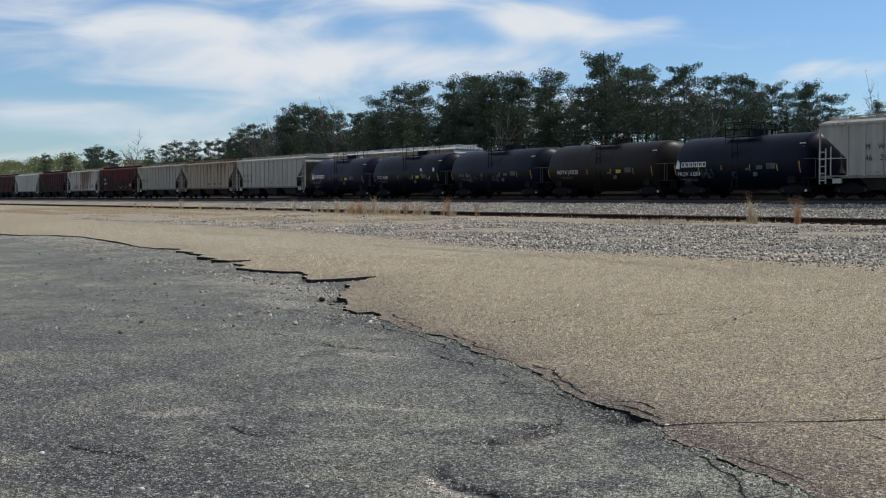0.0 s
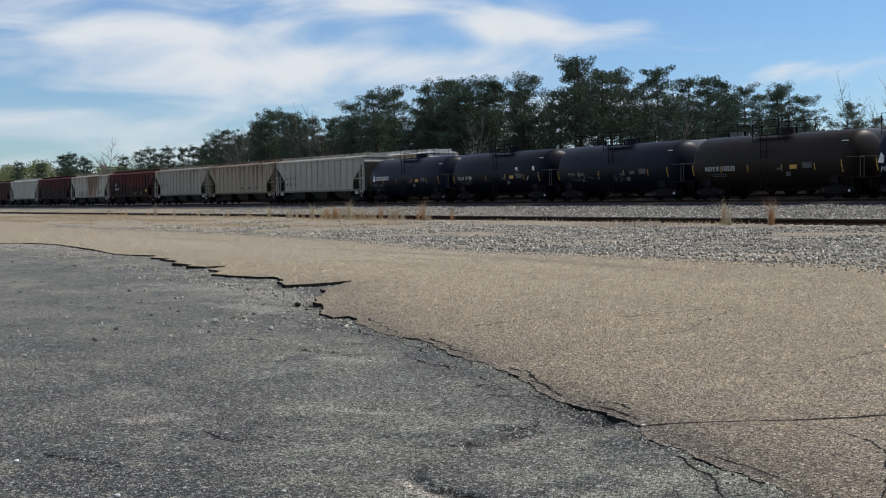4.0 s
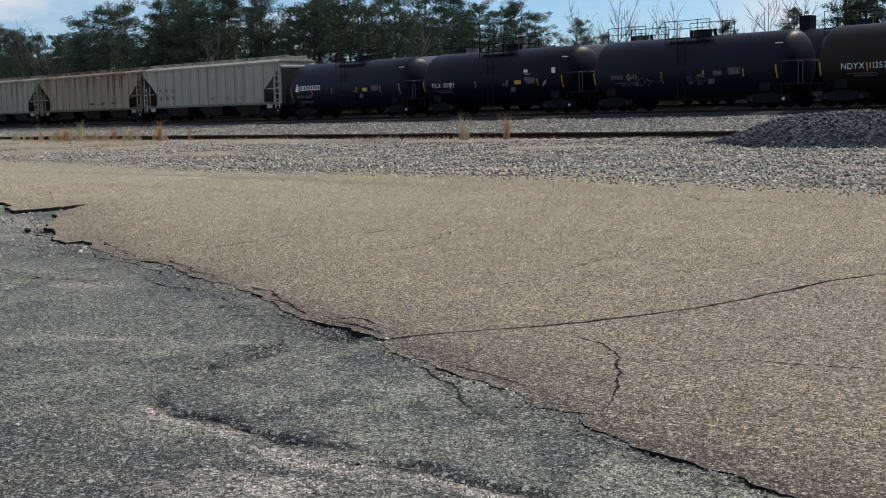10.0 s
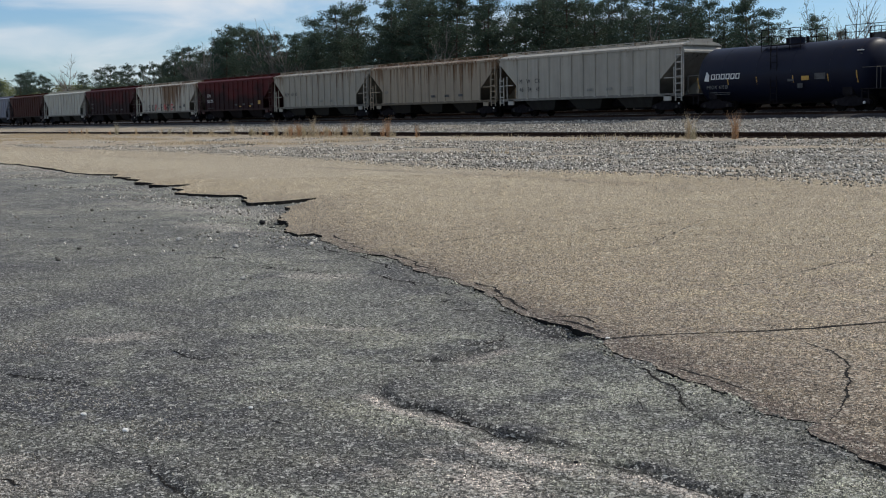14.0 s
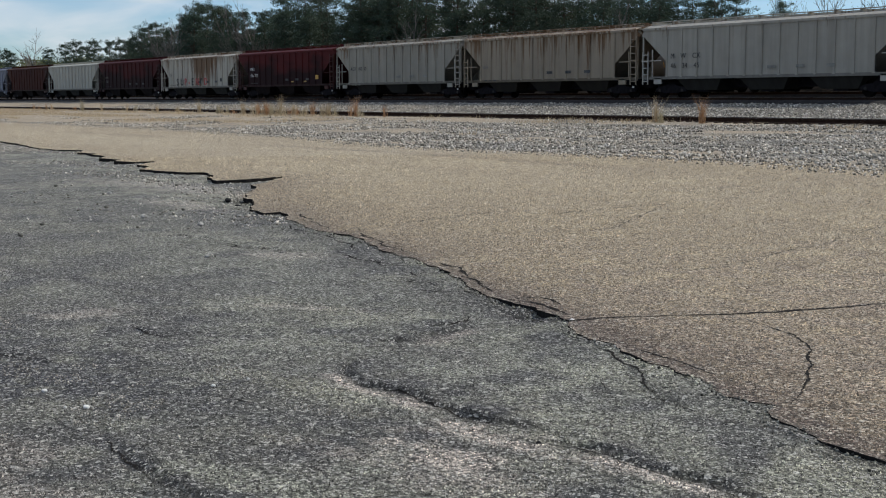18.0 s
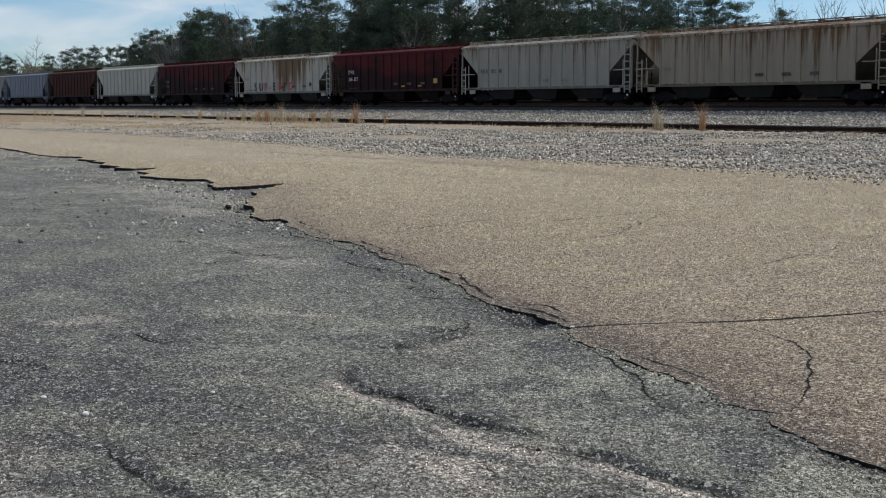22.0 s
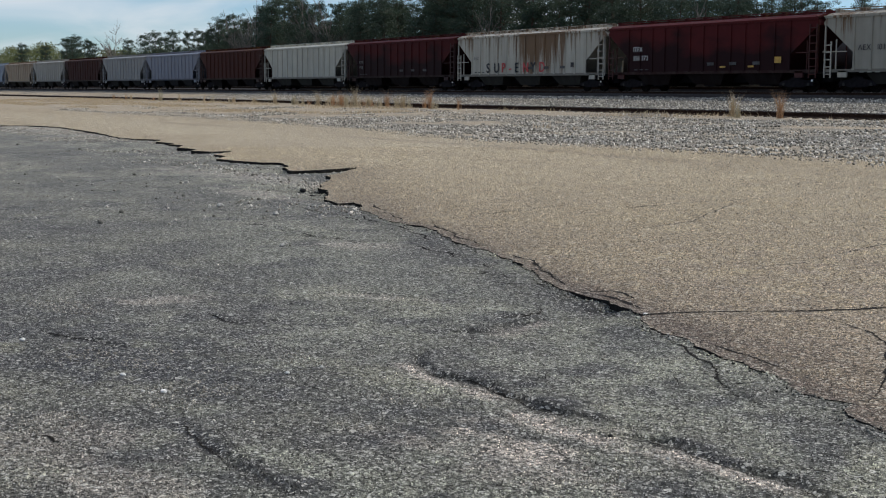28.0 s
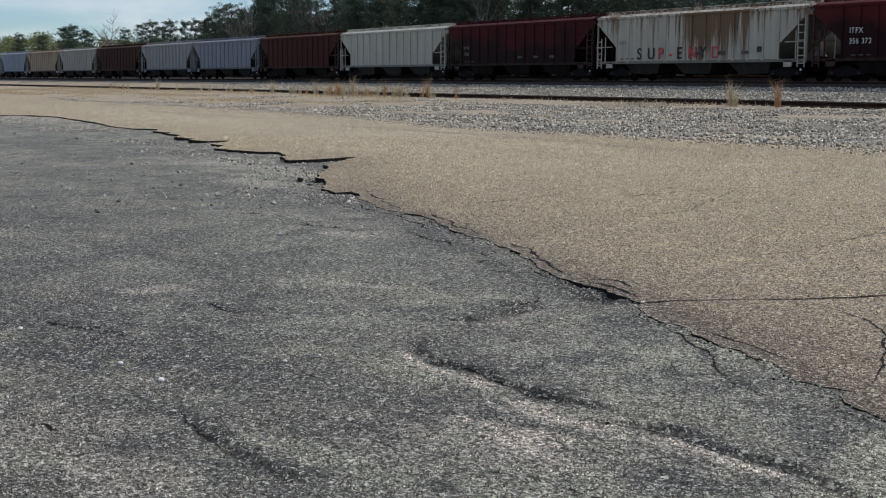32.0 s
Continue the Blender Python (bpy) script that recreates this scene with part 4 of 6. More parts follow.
def cracks():
    # long seams of the tan layer
    crack([(-6.62, 5.65), (-6.58, 5.87), (-6.44, 6.17), (-6.3, 6.45), (-6.15, 6.73), (-6.01, 7.18), (-5.88, 7.68), (-5.8, 8.28), (-5.79, 9.07), (-5.82, 10.0), (-5.69, 10.92), (-5.6, 12.5)], 0.048, TOP, 20, 0.45, 0.012, 0.05)
    crack([(-6.64, 5.62), (-6.6, 5.8), (-6.5, 6.05)], 0.039, TOP, 19, 0.4, 0.012)
    crack([(-6.0, 6.65), (-5.74, 6.56), (-5.39, 6.44), (-5.17, 6.28), (-5.0, 6.13), (-4.85, 5.91), (-4.72, 5.8), (-4.49, 5.49), (-4.29, 5.19), (-4.16, 4.97)], 0.019, TOP, 21, 0.3, 0.012, 0.15)
    crack([(-4.98, 6.13), (-4.77, 6.23), (-4.49, 6.42), (-4.4, 6.58), (-4.06, 6.66), (-3.76, 6.78), (-3.2, 6.85)], 0.015, TOP, 22, 0.2, 0.01, 0.4)
    crack([(-12.86, 8.2), (-13.22, 8.88), (-13.27, 9.33), (-13.49, 9.71), (-13.52, 10.22), (-13.12, 10.38)], 0.043, TOP, 23, 0.4, 0.02, 0.25)
    crack([(-13.12, 10.38), (-12.92, 10.78), (-13.03, 11.47), (-13.15, 12.1), (-13.07, 12.57), (-13.13, 13.19), (-13.3, 14.15), (-13.4, 14.84)], 0.04, TOP, 24, 0.3, 0.02, 0.4)
    crack([(-10.89, 9.24), (-10.99, 9.67), (-11.17, 10.23), (-11.63, 10.81), (-12.19, 11.61), (-12.45, 12.02), (-12.93, 12.76)], 0.03, TOP, 25, 0.3, 0.02, 0.45)
    crack([(-7.87, 7.89), (-7.96, 8.2), (-7.97, 8.72), (-8.26, 9.46), (-8.47, 10.13), (-8.62, 10.79), (-8.72, 11.06), (-8.99, 11.44), (-9.41, 11.92)], 0.021, TOP, 26, 0.25, 0.02, 0.5)
    crack([(-9.41, 11.95), (-9.2, 12.1), (-9.3, 12.6)], 0.033, TOP, 17, 0.3, 0.02, 0.2)
    crack([(-14.27, 18.67), (-13.33, 18.31), (-12.61, 17.59), (-12.24, 17.5), (-11.77, 17.6), (-11.62, 18.0), (-11.09, 17.54), (-10.68, 17.49), (-9.87, 17.41), (-9.01, 17.15)], 0.056, TOP, 27, 0.4, 0.03, 0.2)
    crack([(-14.37, 15.24), (-14.96, 15.93), (-14.98, 16.22), (-14.9, 16.57), (-14.92, 16.88)], 0.045, TOP, 28, 0.4, 0.03, 0.2)
    # loose slabs and splinters along the torn edge
    crack([(-7.61, 5.84), (-7.62, 6.0), (-7.54, 6.13), (-7.39, 6.12), (-7.19, 6.02)], 0.035, TOP, 29, 0.4, 0.012)
    crack([(-7.6, 5.87), (-7.42, 5.94), (-7.09, 5.88), (-6.86, 5.8)], 0.031, TOP, 30, 0.3, 0.012)
    crack([(-8.9, 6.32), (-8.6, 6.28), (-8.3, 6.12), (-8.0, 6.0)], 0.039, TOP, 31, 0.3, 0.02, 0.2)
    crack([(-12.4, 7.42), (-11.6, 7.16), (-11.0, 6.95), (-10.4, 6.86)], 0.047, TOP, 32, 0.3, 0.03, 0.3)
    crack([(-14.9, 8.0), (-13.7, 7.6), (-12.9, 7.34)], 0.047, TOP, 33, 0.3, 0.03, 0.3)
    crack([(-9.7, 6.66), (-9.3, 6.62), (-9.0, 6.45), (-8.75, 6.34)], 0.039, TOP, 34, 0.3, 0.03, 0.3)
    crack([(-5.6, 5.33), (-5.1, 5.24), (-4.75, 5.14)], 0.023, TOP, 35, 0.2, 0.015, 0.3)
    # breaks in the old grey lot
    for k, (points, width) in enumerate(BREAKS):
        crack(points, width * 1.15, None, 60 + k, 0.25, 0.02, 0.25)
    # short hairline breaks all over the old lot
    rng = random.Random(44)
    made = 0
    while made < 26:
        x, y = rng.uniform(-24, -2.5), rng.uniform(0.5, 10.5)
        d, at = edge_gap(x, y)
        if y > np.interp(x, [a for a, c in TORN], [c for a, c in TORN]) - 0.25 or rng.random() > 3.5 / (1 + abs(x)) + 0.25:
            continue
        made += 1
        a = rng.gauss(0.9, 0.7)
        p = [(x, y)]
        for k in range(rng.choice((2, 3, 4))):
            a += rng.gauss(0, 0.5)
            r = rng.uniform(0.12, 0.34)
            p.append((p[-1][0] + r * math.cos(a), p[-1][1] + r * math.sin(a)))
        crack(p, rng.uniform(0.006, 0.012), None, 200 + made, 0.2, 0.016, 0.3)


cracks()


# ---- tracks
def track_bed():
    """Dark stained ballast shoulder that carries the main line, the train's shade in its colour."""
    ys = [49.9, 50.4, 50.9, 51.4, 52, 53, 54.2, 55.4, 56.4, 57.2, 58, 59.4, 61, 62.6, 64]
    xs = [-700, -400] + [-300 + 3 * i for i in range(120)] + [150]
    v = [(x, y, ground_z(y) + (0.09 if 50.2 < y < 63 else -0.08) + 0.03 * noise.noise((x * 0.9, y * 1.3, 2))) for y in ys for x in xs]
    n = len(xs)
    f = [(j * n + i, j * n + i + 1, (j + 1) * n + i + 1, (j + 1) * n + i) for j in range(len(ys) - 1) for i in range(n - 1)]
    tagged(new("track_bed", Shape().add(v, f).mesh("track_bed", BED)), "dark stained ballast bed of the main line, the train's shade painted into it", "ballast", kind="structure")


track_bed()


def rail_shape(x0, x1, y, top):
    s = Shape()
    prof = [(-0.07, -0.17), (0.07, -0.17), (0.07, -0.155), (0.012, -0.13), (0.012, -0.045), (0.036, -0.035), (0.036, 0), (-0.036, 0), (-0.036, -0.035), (-0.012, -0.045), (-0.012, -0.13), (-0.07, -0.155)]
    return s.prism([(y + a, top + b) for a, b in prof], "x", x0, x1)


def track(name, yc, top, ties, label):
    t = thing(name, label, "railway track", kind="structure")
    for side in (-1, 1):
        r = part("rail", rail_shape(-700, 150, yc + side * 0.755, top), RAIL, t)
        part("rail_head", Shape().box(-700, 150, yc + side * 0.755 - 0.03, yc + side * 0.755 + 0.03, top + 0.001, top + 0.004), RAIL_TOP, r, "worn bright rail head")
    tie = Shape().box(-0.11, 0.11, -1.3, 1.3, -0.14, 0).mesh("tie", TIE)
    for i in range(ties):
        part("tie", tie, None, t, m=pose(-5 - i * 0.55 + random.uniform(-.03, .03), yc, top - 0.165 + random.uniform(-.012, .004), 0, 0, random.uniform(-1, 1)))
    return t


track("siding_track", NEAR_Y, NEAR_Z, 150, "rusty siding rails half buried in pale ballast")
track("main_track", TRACK_Y, RAIL_Z, 150, "rusty main-line rails on ballast in the train's shade")
track("back_track", BACK_Y, BACK_Z, 0, "rails of the track behind the train")


# ---- freight cars. Local space: x along the car, rails at z = 0
def truck_parts():
    """Meshes of one two-axle truck, shared by all cars."""
    side = Shape()
    prof = [(-1.25, 0.50), (-0.95, 0.62), (-0.45, 0.68), (-0.3, 0.80), (0.3, 0.80), (0.45, 0.68), (0.95, 0.62), (1.25, 0.50), (1.2, 0.34), (0.9, 0.36), (0.45, 0.26), (-0.45, 0.26), (-0.9, 0.36), (-1.2, 0.34)]
    side.prism(prof, "y", -0.08, 0.08)
    spring = Shape()
    for dx in (-0.16, 0, 0.16):
        spring.rod((dx, 0, 0.3), (dx, 0, 0.56), 0.065, n=8)
    wheel = Shape()
    for s in (-1, 1):
        wheel.lathe([(s * 0.66, 0.30, 0), (s * 0.70, 0.44, 0), (s * 0.72, 0.455, 0), (s * 0.73, 0.42, 0), (s * 0.82, 0.415, 0), (s * 0.82, 0.34, 0), (s * 0.78, 0.30, 0), (s * 0.80, 0.12, 0)], 20, "y")
    wheel.rod((0, -1.0, 0), (0, 1.0, 0), 0.08, n=10)
    cap = Shape().rod((0, -1.12, 0), (0, -1.0, 0), 0.09, n=8)
    bolster = Shape().box(-0.2, 0.2, -1.05, 1.05, 0.5, 0.78)
    return (side.mesh("side_frame", STEEL_DARK), spring.mesh("spring", STEEL_DARK), wheel.mesh("wheelset", WHEEL), cap.mesh("bearing_cap", m_plain("bearing_cap_steel", (0.022, 0.018, 0.016), 0.6, 0.2)), bolster.mesh("bolster", STEEL_DARK))


TRUCK = truck_parts()
WHEELSETS = []
CARS = []


def add_truck(car, x):
    t = part("truck", TRUCK[4], None, car, m=pose(x, 0, 0))
    for s in (-1, 1):
        part("side_frame", TRUCK[0], None, t, m=pose(0, s * 1.02, 0))
        part("spring", TRUCK[1], None, t, m=pose(0, s * 1.0, 0))
        w = part("wheelset", TRUCK[2], None, t, m=pose(s * 0.89, 0, 0.42))
        part("bearing_cap", TRUCK[3], None, t, m=pose(s * 0.89, 0, 0.42))
        WHEELSETS.append((w, s * 0.89))


def ladder(x0, x1, y, z0, z1, n, r=0.018):
    s = Shape()
    for x in (x0, x1):
        s.box(x - r, x + r, y - 0.03, y + 0.01, z0, z1)
    for i in range(n):
        z = z0 + (z1 - z0) * (i + 0.5) / n
        s.rod((x0, y - 0.01, z), (x1, y - 0.01, z), r * 0.9, n=5)
    return s


def words(text, size, x, y, z, material, parent, name="letter", label=""):
    """Flat stencilled lettering, letter by letter, on the side that faces -y."""
    for ch in text:
        if ch == " ":
            x += size * 0.38
            continue
        if (ch, size, material.name) not in LETTERS:
            cu = bpy.data.curves.new(name, "FONT")
            cu.body, cu.size, cu.extrude = ch, size, 0.002
            tmp = bpy.data.objects.new(name, cu)
            me = bpy.data.meshes.new_from_object(tmp)
            bpy.data.objects.remove(tmp)
            me.materials.clear()
            me.materials.append(material)
            LETTERS[ch, size, material.name] = me
        me = LETTERS[ch, size, material.name]
        part(name, me, None, parent, label, m=pose(x, y, z, 90, 0, 0))
        x += max(v.co.x for v in me.vertices) + size * 0.1


LETTERS = {}


def stripe(x, y, z, w, h, material, parent, name="marking", label="", t=0.004):
    return part(name, Shape().box(x - w / 2, x + w / 2, y - t, y, z - h / 2, z + h / 2), material, parent, label)


WHITE_INK = m_plain("white_stencil_paint", (0.62, 0.62, 0.60), 0.6, 0, 0.2)
GREY_INK = m_plain("faded_stencil_paint", (0.20, 0.20, 0.19), 0.7, 0, 0.3)
FAINT_INK = m_plain("worn_stencil_paint", (0.085, 0.085, 0.085), 0.7, 0, 0.4)
STAIN_INK = m_plain("faint_grey_stencil", (0.24, 0.235, 0.21), 0.7, 0, 0.3)
DARK_INK = m_plain("dark_stencil_paint", (0.05, 0.05, 0.055), 0.7, 0, 0.3)
YELLOW = m_plain("reflective_yellow", (0.42, 0.25, 0.05), 0.6, 0, 0.3)
RED_INK = m_plain("red_spray_paint", (0.42, 0.05, 0.05), 0.6, 0, 0.2)
GREY_STEEL = m_plain("dull_handrail_steel", (0.06, 0.058, 0.055), 0.6, 0.2)


def hopper(name, label, x_mid, length, colour, frame_col, rust, ribs=13, chutes=3, marks=None, ladder_mat=None, dirt=0.35, roof=None, soot=0.0, band=None):
    """Covered hopper: ribbed sides cut away over the trucks, slope sheets, arched roof, chutes."""
    car = thing(name, label, "railcar", "freight cars of the moving train")
    dull = max(colour) < 0.15
    paint = m_paint(name + "_paint", colour, rust, dirt, soot=soot, band=band, gloss=0.04 if dull else 0.15, grime=(0.02, 0.010, 0.008) if dull else (0.07, 0.058, 0.047), rustcol=(0.05, 0.016, 0.008) if dull else (0.125, 0.06, 0.02))
    rail = ladder_mat or m_paint(name + "_frame_paint", frame_col, rust * 0.7, dirt)
    # near sill and chute paint darkened for the shade beneath the body
    sillm = m_paint(name + "_shaded_sill_paint", tuple(c * 0.45 for c in frame_col), rust, 0.5, 0.8)
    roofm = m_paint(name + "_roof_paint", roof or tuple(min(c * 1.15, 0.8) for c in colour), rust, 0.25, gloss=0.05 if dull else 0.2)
    under = m_paint(name + "_shaded_chute_paint", tuple(c * 0.10 for c in colour), 0.2, 0.7, 0.85, (0.02, 0.013, 0.010), (0.018, 0.015, 0.013))
    sheet = m_paint(name + "_slope_paint", tuple(c * 0.85 for c in colour), 0.2, 0.3, 0.8, (0.03, 0.015, 0.01), (0.03, 0.025, 0.02))
    half, sill, eave = length / 2 - 0.24, 1.2, 3.93
    low = half - 1.95
    knee, lip = sill + 0.8, eave - 0.4
    out = [(-half, eave), (half, eave), (half, lip), (low, knee), (low, sill), (-low, sill), (-low, knee), (-half, lip)]
    for s in (-1, 1):
        y0, y1 = sorted((s * 1.5, s * 1.53))
        side = part("side_panel", Shape().prism(out, "y", y0, y1), paint, car)
        for i in range(ribs):
            x = -low + 2 * low * i / (ribs - 1) if ribs > 1 else 0
            part("side_post", Shape().prism([(x - 0.05, 1.53), (x + 0.05, 1.53), (x + 0.04, 1.585), (x - 0.04, 1.585)] if s > 0 else [(x - 0.05, -1.53), (x - 0.04, -1.585), (x + 0.04, -1.585), (x + 0.05, -1.53)], "z", sill + 0.02, eave - 0.04), paint, side)
            if s < 0:
                part("post_foot", Shape().box(x - 0.09, x + 0.09, -1.59, -1.53, sill - 0.05, sill + 0.03), paint, side)
        part("top_chord", Shape().box(-half, half, min(s * 1.5, s * 1.6), max(s * 1.5, s * 1.6), eave - 0.10, eave + 0.03), paint, car)
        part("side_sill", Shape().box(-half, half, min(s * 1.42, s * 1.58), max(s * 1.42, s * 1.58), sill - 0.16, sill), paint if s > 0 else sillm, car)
    for e in (-1, 1):
        slope = Shape().add([(e * half, -1.49, eave), (e * half, 1.49, eave), (e * half, 1.49, lip), (e * half, -1.49, lip), (e * low, 1.49, knee), (e * low, -1.49, knee), (e * (low - 1.3), 1.49, sill - 0.1), (e * (low - 1.3), -1.49, sill - 0.1)],
                            [(3, 2, 4, 5), (5, 4, 6, 7)])
        part("end_bulkhead", Shape().prism([(e * (half - 0.2), eave + 0.12), (e * (half + 0.12), lip + 0.1), (e * (half + 0.12), lip - 0.02), (e * (half - 0.2), lip - 0.02)], "y", -1.5, 1.5), roofm, car)
        part("slope_sheet", slope, sheet, car)
        for y in (-1.5, 1.5):
            part("corner_post", Shape().box(e * half - 0.035, e * half + 0.035, y - 0.04, y + 0.04, sill - 0.2, lip), rail, car)
            part("slope_brace", Shape().rod((e * (half - 0.75), y, sill - 0.1), (e * (half - 0.75), y, eave - 1.2), 0.04), rail, car)
        part("end_platform", Shape().box(min(e * low, e * (half + 0.1)), max(e * low, e * (half + 0.1)), -1.5, 1.5, sill - 0.2, sill - 0.1), STEEL_DARK, car)
        part("end_rail", Shape().rod((e * (half + 0.1), -1.56, 2.1), (e * (half - 1.5), -1.56, 2.1), 0.03), rail, car)
        part("side_ladder", ladder(e * half - (0.5 if e > 0 else -0.08), e * half + (-0.02 if e > 0 else 0.5), -1.6, 0.75, eave - (0.35 if e > 0 else 1.3), 7 if e > 0 else 5, 0.036), rail, car)
        part("step_plate", Shape().box(min(e * (half - 1.55), e * (half - 0.95)), max(e * (half - 1.55), e * (half - 0.95)), -1.58, -1.5, 0.78, 1.12), rail, car)
        part("coupler", Shape().box(min(e * half, e * (length / 2 + 0.02)), max(e * half, e * (length / 2 + 0.02)), -0.16, 0.16, 0.72, 1.0), STEEL_DARK, car)
        # added white disc that stands in for a sun glint at the car end
        if e > 0:
            part("end_marker", Shape().rod((half - 0.25, -1.62, 0.62), (half - 0.25, -1.58, 0.62), 0.06, n=10), WHITE_INK, car, "small white disc painted as a sun glint")
        part("end_hood", Shape().box(min(e * (half - 0.9), e * (half + 0.35)), max(e * (half - 0.9), e * (half + 0.12)), -1.3, 1.3, eave + 0.0, eave + 0.06), roofm, car)
    arch = [(-1.56, eave + 0.02), (-1.3, eave + 0.14), (-0.8, eave + 0.23), (0, eave + 0.27), (0.8, eave + 0.23), (1.3, eave + 0.14), (1.56, eave + 0.02), (1.56, eave - 0.02), (-1.56, eave - 0.02)]
    part("roof", Shape().prism(arch, "x", -half, half), roofm, car)
    n = int(2 * half / 1.5)
    walk_board = Shape()
    for y in (-0.75, 0.75):
        walk_board.box(-half, half, y - 0.12, y + 0.12, eave + 0.38, eave + 0.42)
    part("roof_walk", walk_board, roofm, car)
    for i in range(n + 1):
        x = -half + 0.1 + (2 * half - 0.2) * i / n
        part("walk_bracket", Shape().box(x - 0.03, x + 0.03, -0.9, 0.9, eave + 0.2, eave + 0.38), roofm, car)
    part("loading_hatch", Shape().box(-half * 0.9, half * 0.9, -0.35, 0.35, eave + 0.2, eave + 0.36), roofm, car)
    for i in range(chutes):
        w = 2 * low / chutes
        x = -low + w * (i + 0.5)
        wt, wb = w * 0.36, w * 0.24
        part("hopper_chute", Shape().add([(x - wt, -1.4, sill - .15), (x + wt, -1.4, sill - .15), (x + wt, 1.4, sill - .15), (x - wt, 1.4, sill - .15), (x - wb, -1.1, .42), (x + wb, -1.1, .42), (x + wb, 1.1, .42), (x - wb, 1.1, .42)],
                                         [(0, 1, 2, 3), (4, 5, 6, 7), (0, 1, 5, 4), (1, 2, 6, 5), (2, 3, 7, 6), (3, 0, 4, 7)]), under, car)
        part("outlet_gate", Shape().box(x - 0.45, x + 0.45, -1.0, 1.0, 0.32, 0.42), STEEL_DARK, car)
    part("center_sill", Shape().box(-half, half, -0.3, 0.3, 0.55, sill - 0.1), STEEL_DARK, car)
    for x in (-length / 2 + 2.1, length / 2 - 2.1):
        add_truck(car, x)
    if marks:
        marks(car, half, low)
    CARS.append((car, x_mid))
    return car


def tank(name, label, x_mid, length, colour, radius=1.6, marks=None, dirt=0.35, ztop=3.66):
    """Tank car: domed shell on a stub frame, top platform with railings, ladders."""
    car = thing(name, label, "tank car", "freight cars of the moving train")
    paint = m_paint(name + "_paint", colour, 0.08, dirt * 0.5, 0.42, (0.030, 0.017, 0.012), (0.014, 0.012, 0.011), gloss=0.11)
    half = length / 2 - 0.62
    zc = ztop - radius
    rings = [(-half, 0.02, zc)]
    for a in range(1, 7):
        k = a / 6 * math.pi / 2
        rings.append((-half + 0.62 * (1 - math.cos(k)), radius * math.sin(k) ** 0.85, zc))
    rings += [(-half * 0.45, radius, zc), (0, radius, zc - 0.02), (half * 0.45, radius, zc)]
    rings += [(-x, r, z) for x, r, z in rings[6::-1]]
    shell = part("shell", Shape().lathe(rings, 40), paint, car, smooth=True)
    for x in (-half * 0.62, -half * 0.2, half * 0.2, half * 0.62):
        part("weld_seam", Shape().lathe([(x - 0.02, radius + 0.002, zc), (x - 0.015, radius + 0.006, zc), (x + 0.015, radius + 0.006, zc), (x + 0.02, radius + 0.002, zc)], 40), paint, shell)
    for e in (-1, 1):
        part("stub_sill", Shape().box(min(e * (half - 2.4), e * (half + 0.75)), max(e * (half - 2.4), e * (half + 0.75)), -0.35, 0.35, 0.72, 1.12), STEEL_DARK, car)
        part("bolster_saddle", Shape().box(e * (half - 1.35) - 0.3, e * (half - 1.35) + 0.3, -1.35, 1.35, 0.82, 1.3), STEEL_DARK, car)
        part("end_platform", Shape().box(min(e * (half - 0.5), e * (half + 0.6)), max(e * (half - 0.5), e * (half + 0.6)), -1.45, 1.45, 1.06, 1.12), STEEL_DARK, car)
        part("coupler", Shape().box(min(e * half, e * (length / 2 + 0.02)), max(e * half, e * (length / 2 + 0.02)), -0.15, 0.15, 0.72, 1.0), STEEL_DARK, car)
        hr = Shape()
        for y in (-1.45, 1.45):
            hr.rod((e * (half + 0.5), y, 1.1), (e * (half + 0.5), y, 2.15), 0.022)
            hr.rod((e * (half + 0.5), y, 2.15), (e * (half - 1.4), y, 2.15), 0.022)
        hr.rod((e * (half + 0.5), -1.45, 2.15), (e * (half + 0.5), 1.45, 2.15), 0.022)
        part("end_handrail", hr, GREY_STEEL, car)
        part("corner_step", ladder(e * (half - 0.15) - 0.2, e * (half - 0.15) + 0.2, -1.47, 0.45, 1.1, 2, 0.02), STEEL_DARK, car)
        add_truck(car, e * (half - 1.35))
    w = 1.35
    for y in (-1.05, 1.05):
        y0 = y if y < 0 else 0.72
        part("top_platform", Shape().box(-w, w, y0, y0 + 0.33, ztop - 0.12, ztop - 0.08), STEEL_DARK, car)
        rail = part("platform_railing", Shape().rod((-w, y, ztop + 0.74), (w, y, ztop + 0.74), 0.02), STEEL_DARK, car)
        part("mid_rail", Shape().rod((-w, y, ztop + 0.35), (w, y, ztop + 0.35), 0.018), STEEL_DARK, rail)
        for x in (-w, -w * 0.45, w * 0.45, w):
            part("railing_post", Shape().rod((x, y, ztop - 0.5), (x, y, ztop + 0.74), 0.02), STEEL_DARK, rail)
    part("manway", Shape().rod((0.25, 0, ztop - 0.1), (0.25, 0, ztop + 0.24), 0.42, n=18).rod((0.25, 0, ztop + 0.24), (0.25, 0, ztop + 0.30), 0.46, n=18), paint, car)
    for x in (-0.5, -0.3, 0.9):
        part("valve", Shape().rod((x, 0.05, ztop - 0.1), (x, 0.05, ztop + 0.32), 0.08, n=8), STEEL_DARK, car)
    part("side_ladder", ladder(-0.22, 0.22, -1.56, 0.5, ztop - 0.2, 9), STEEL_DARK, car)
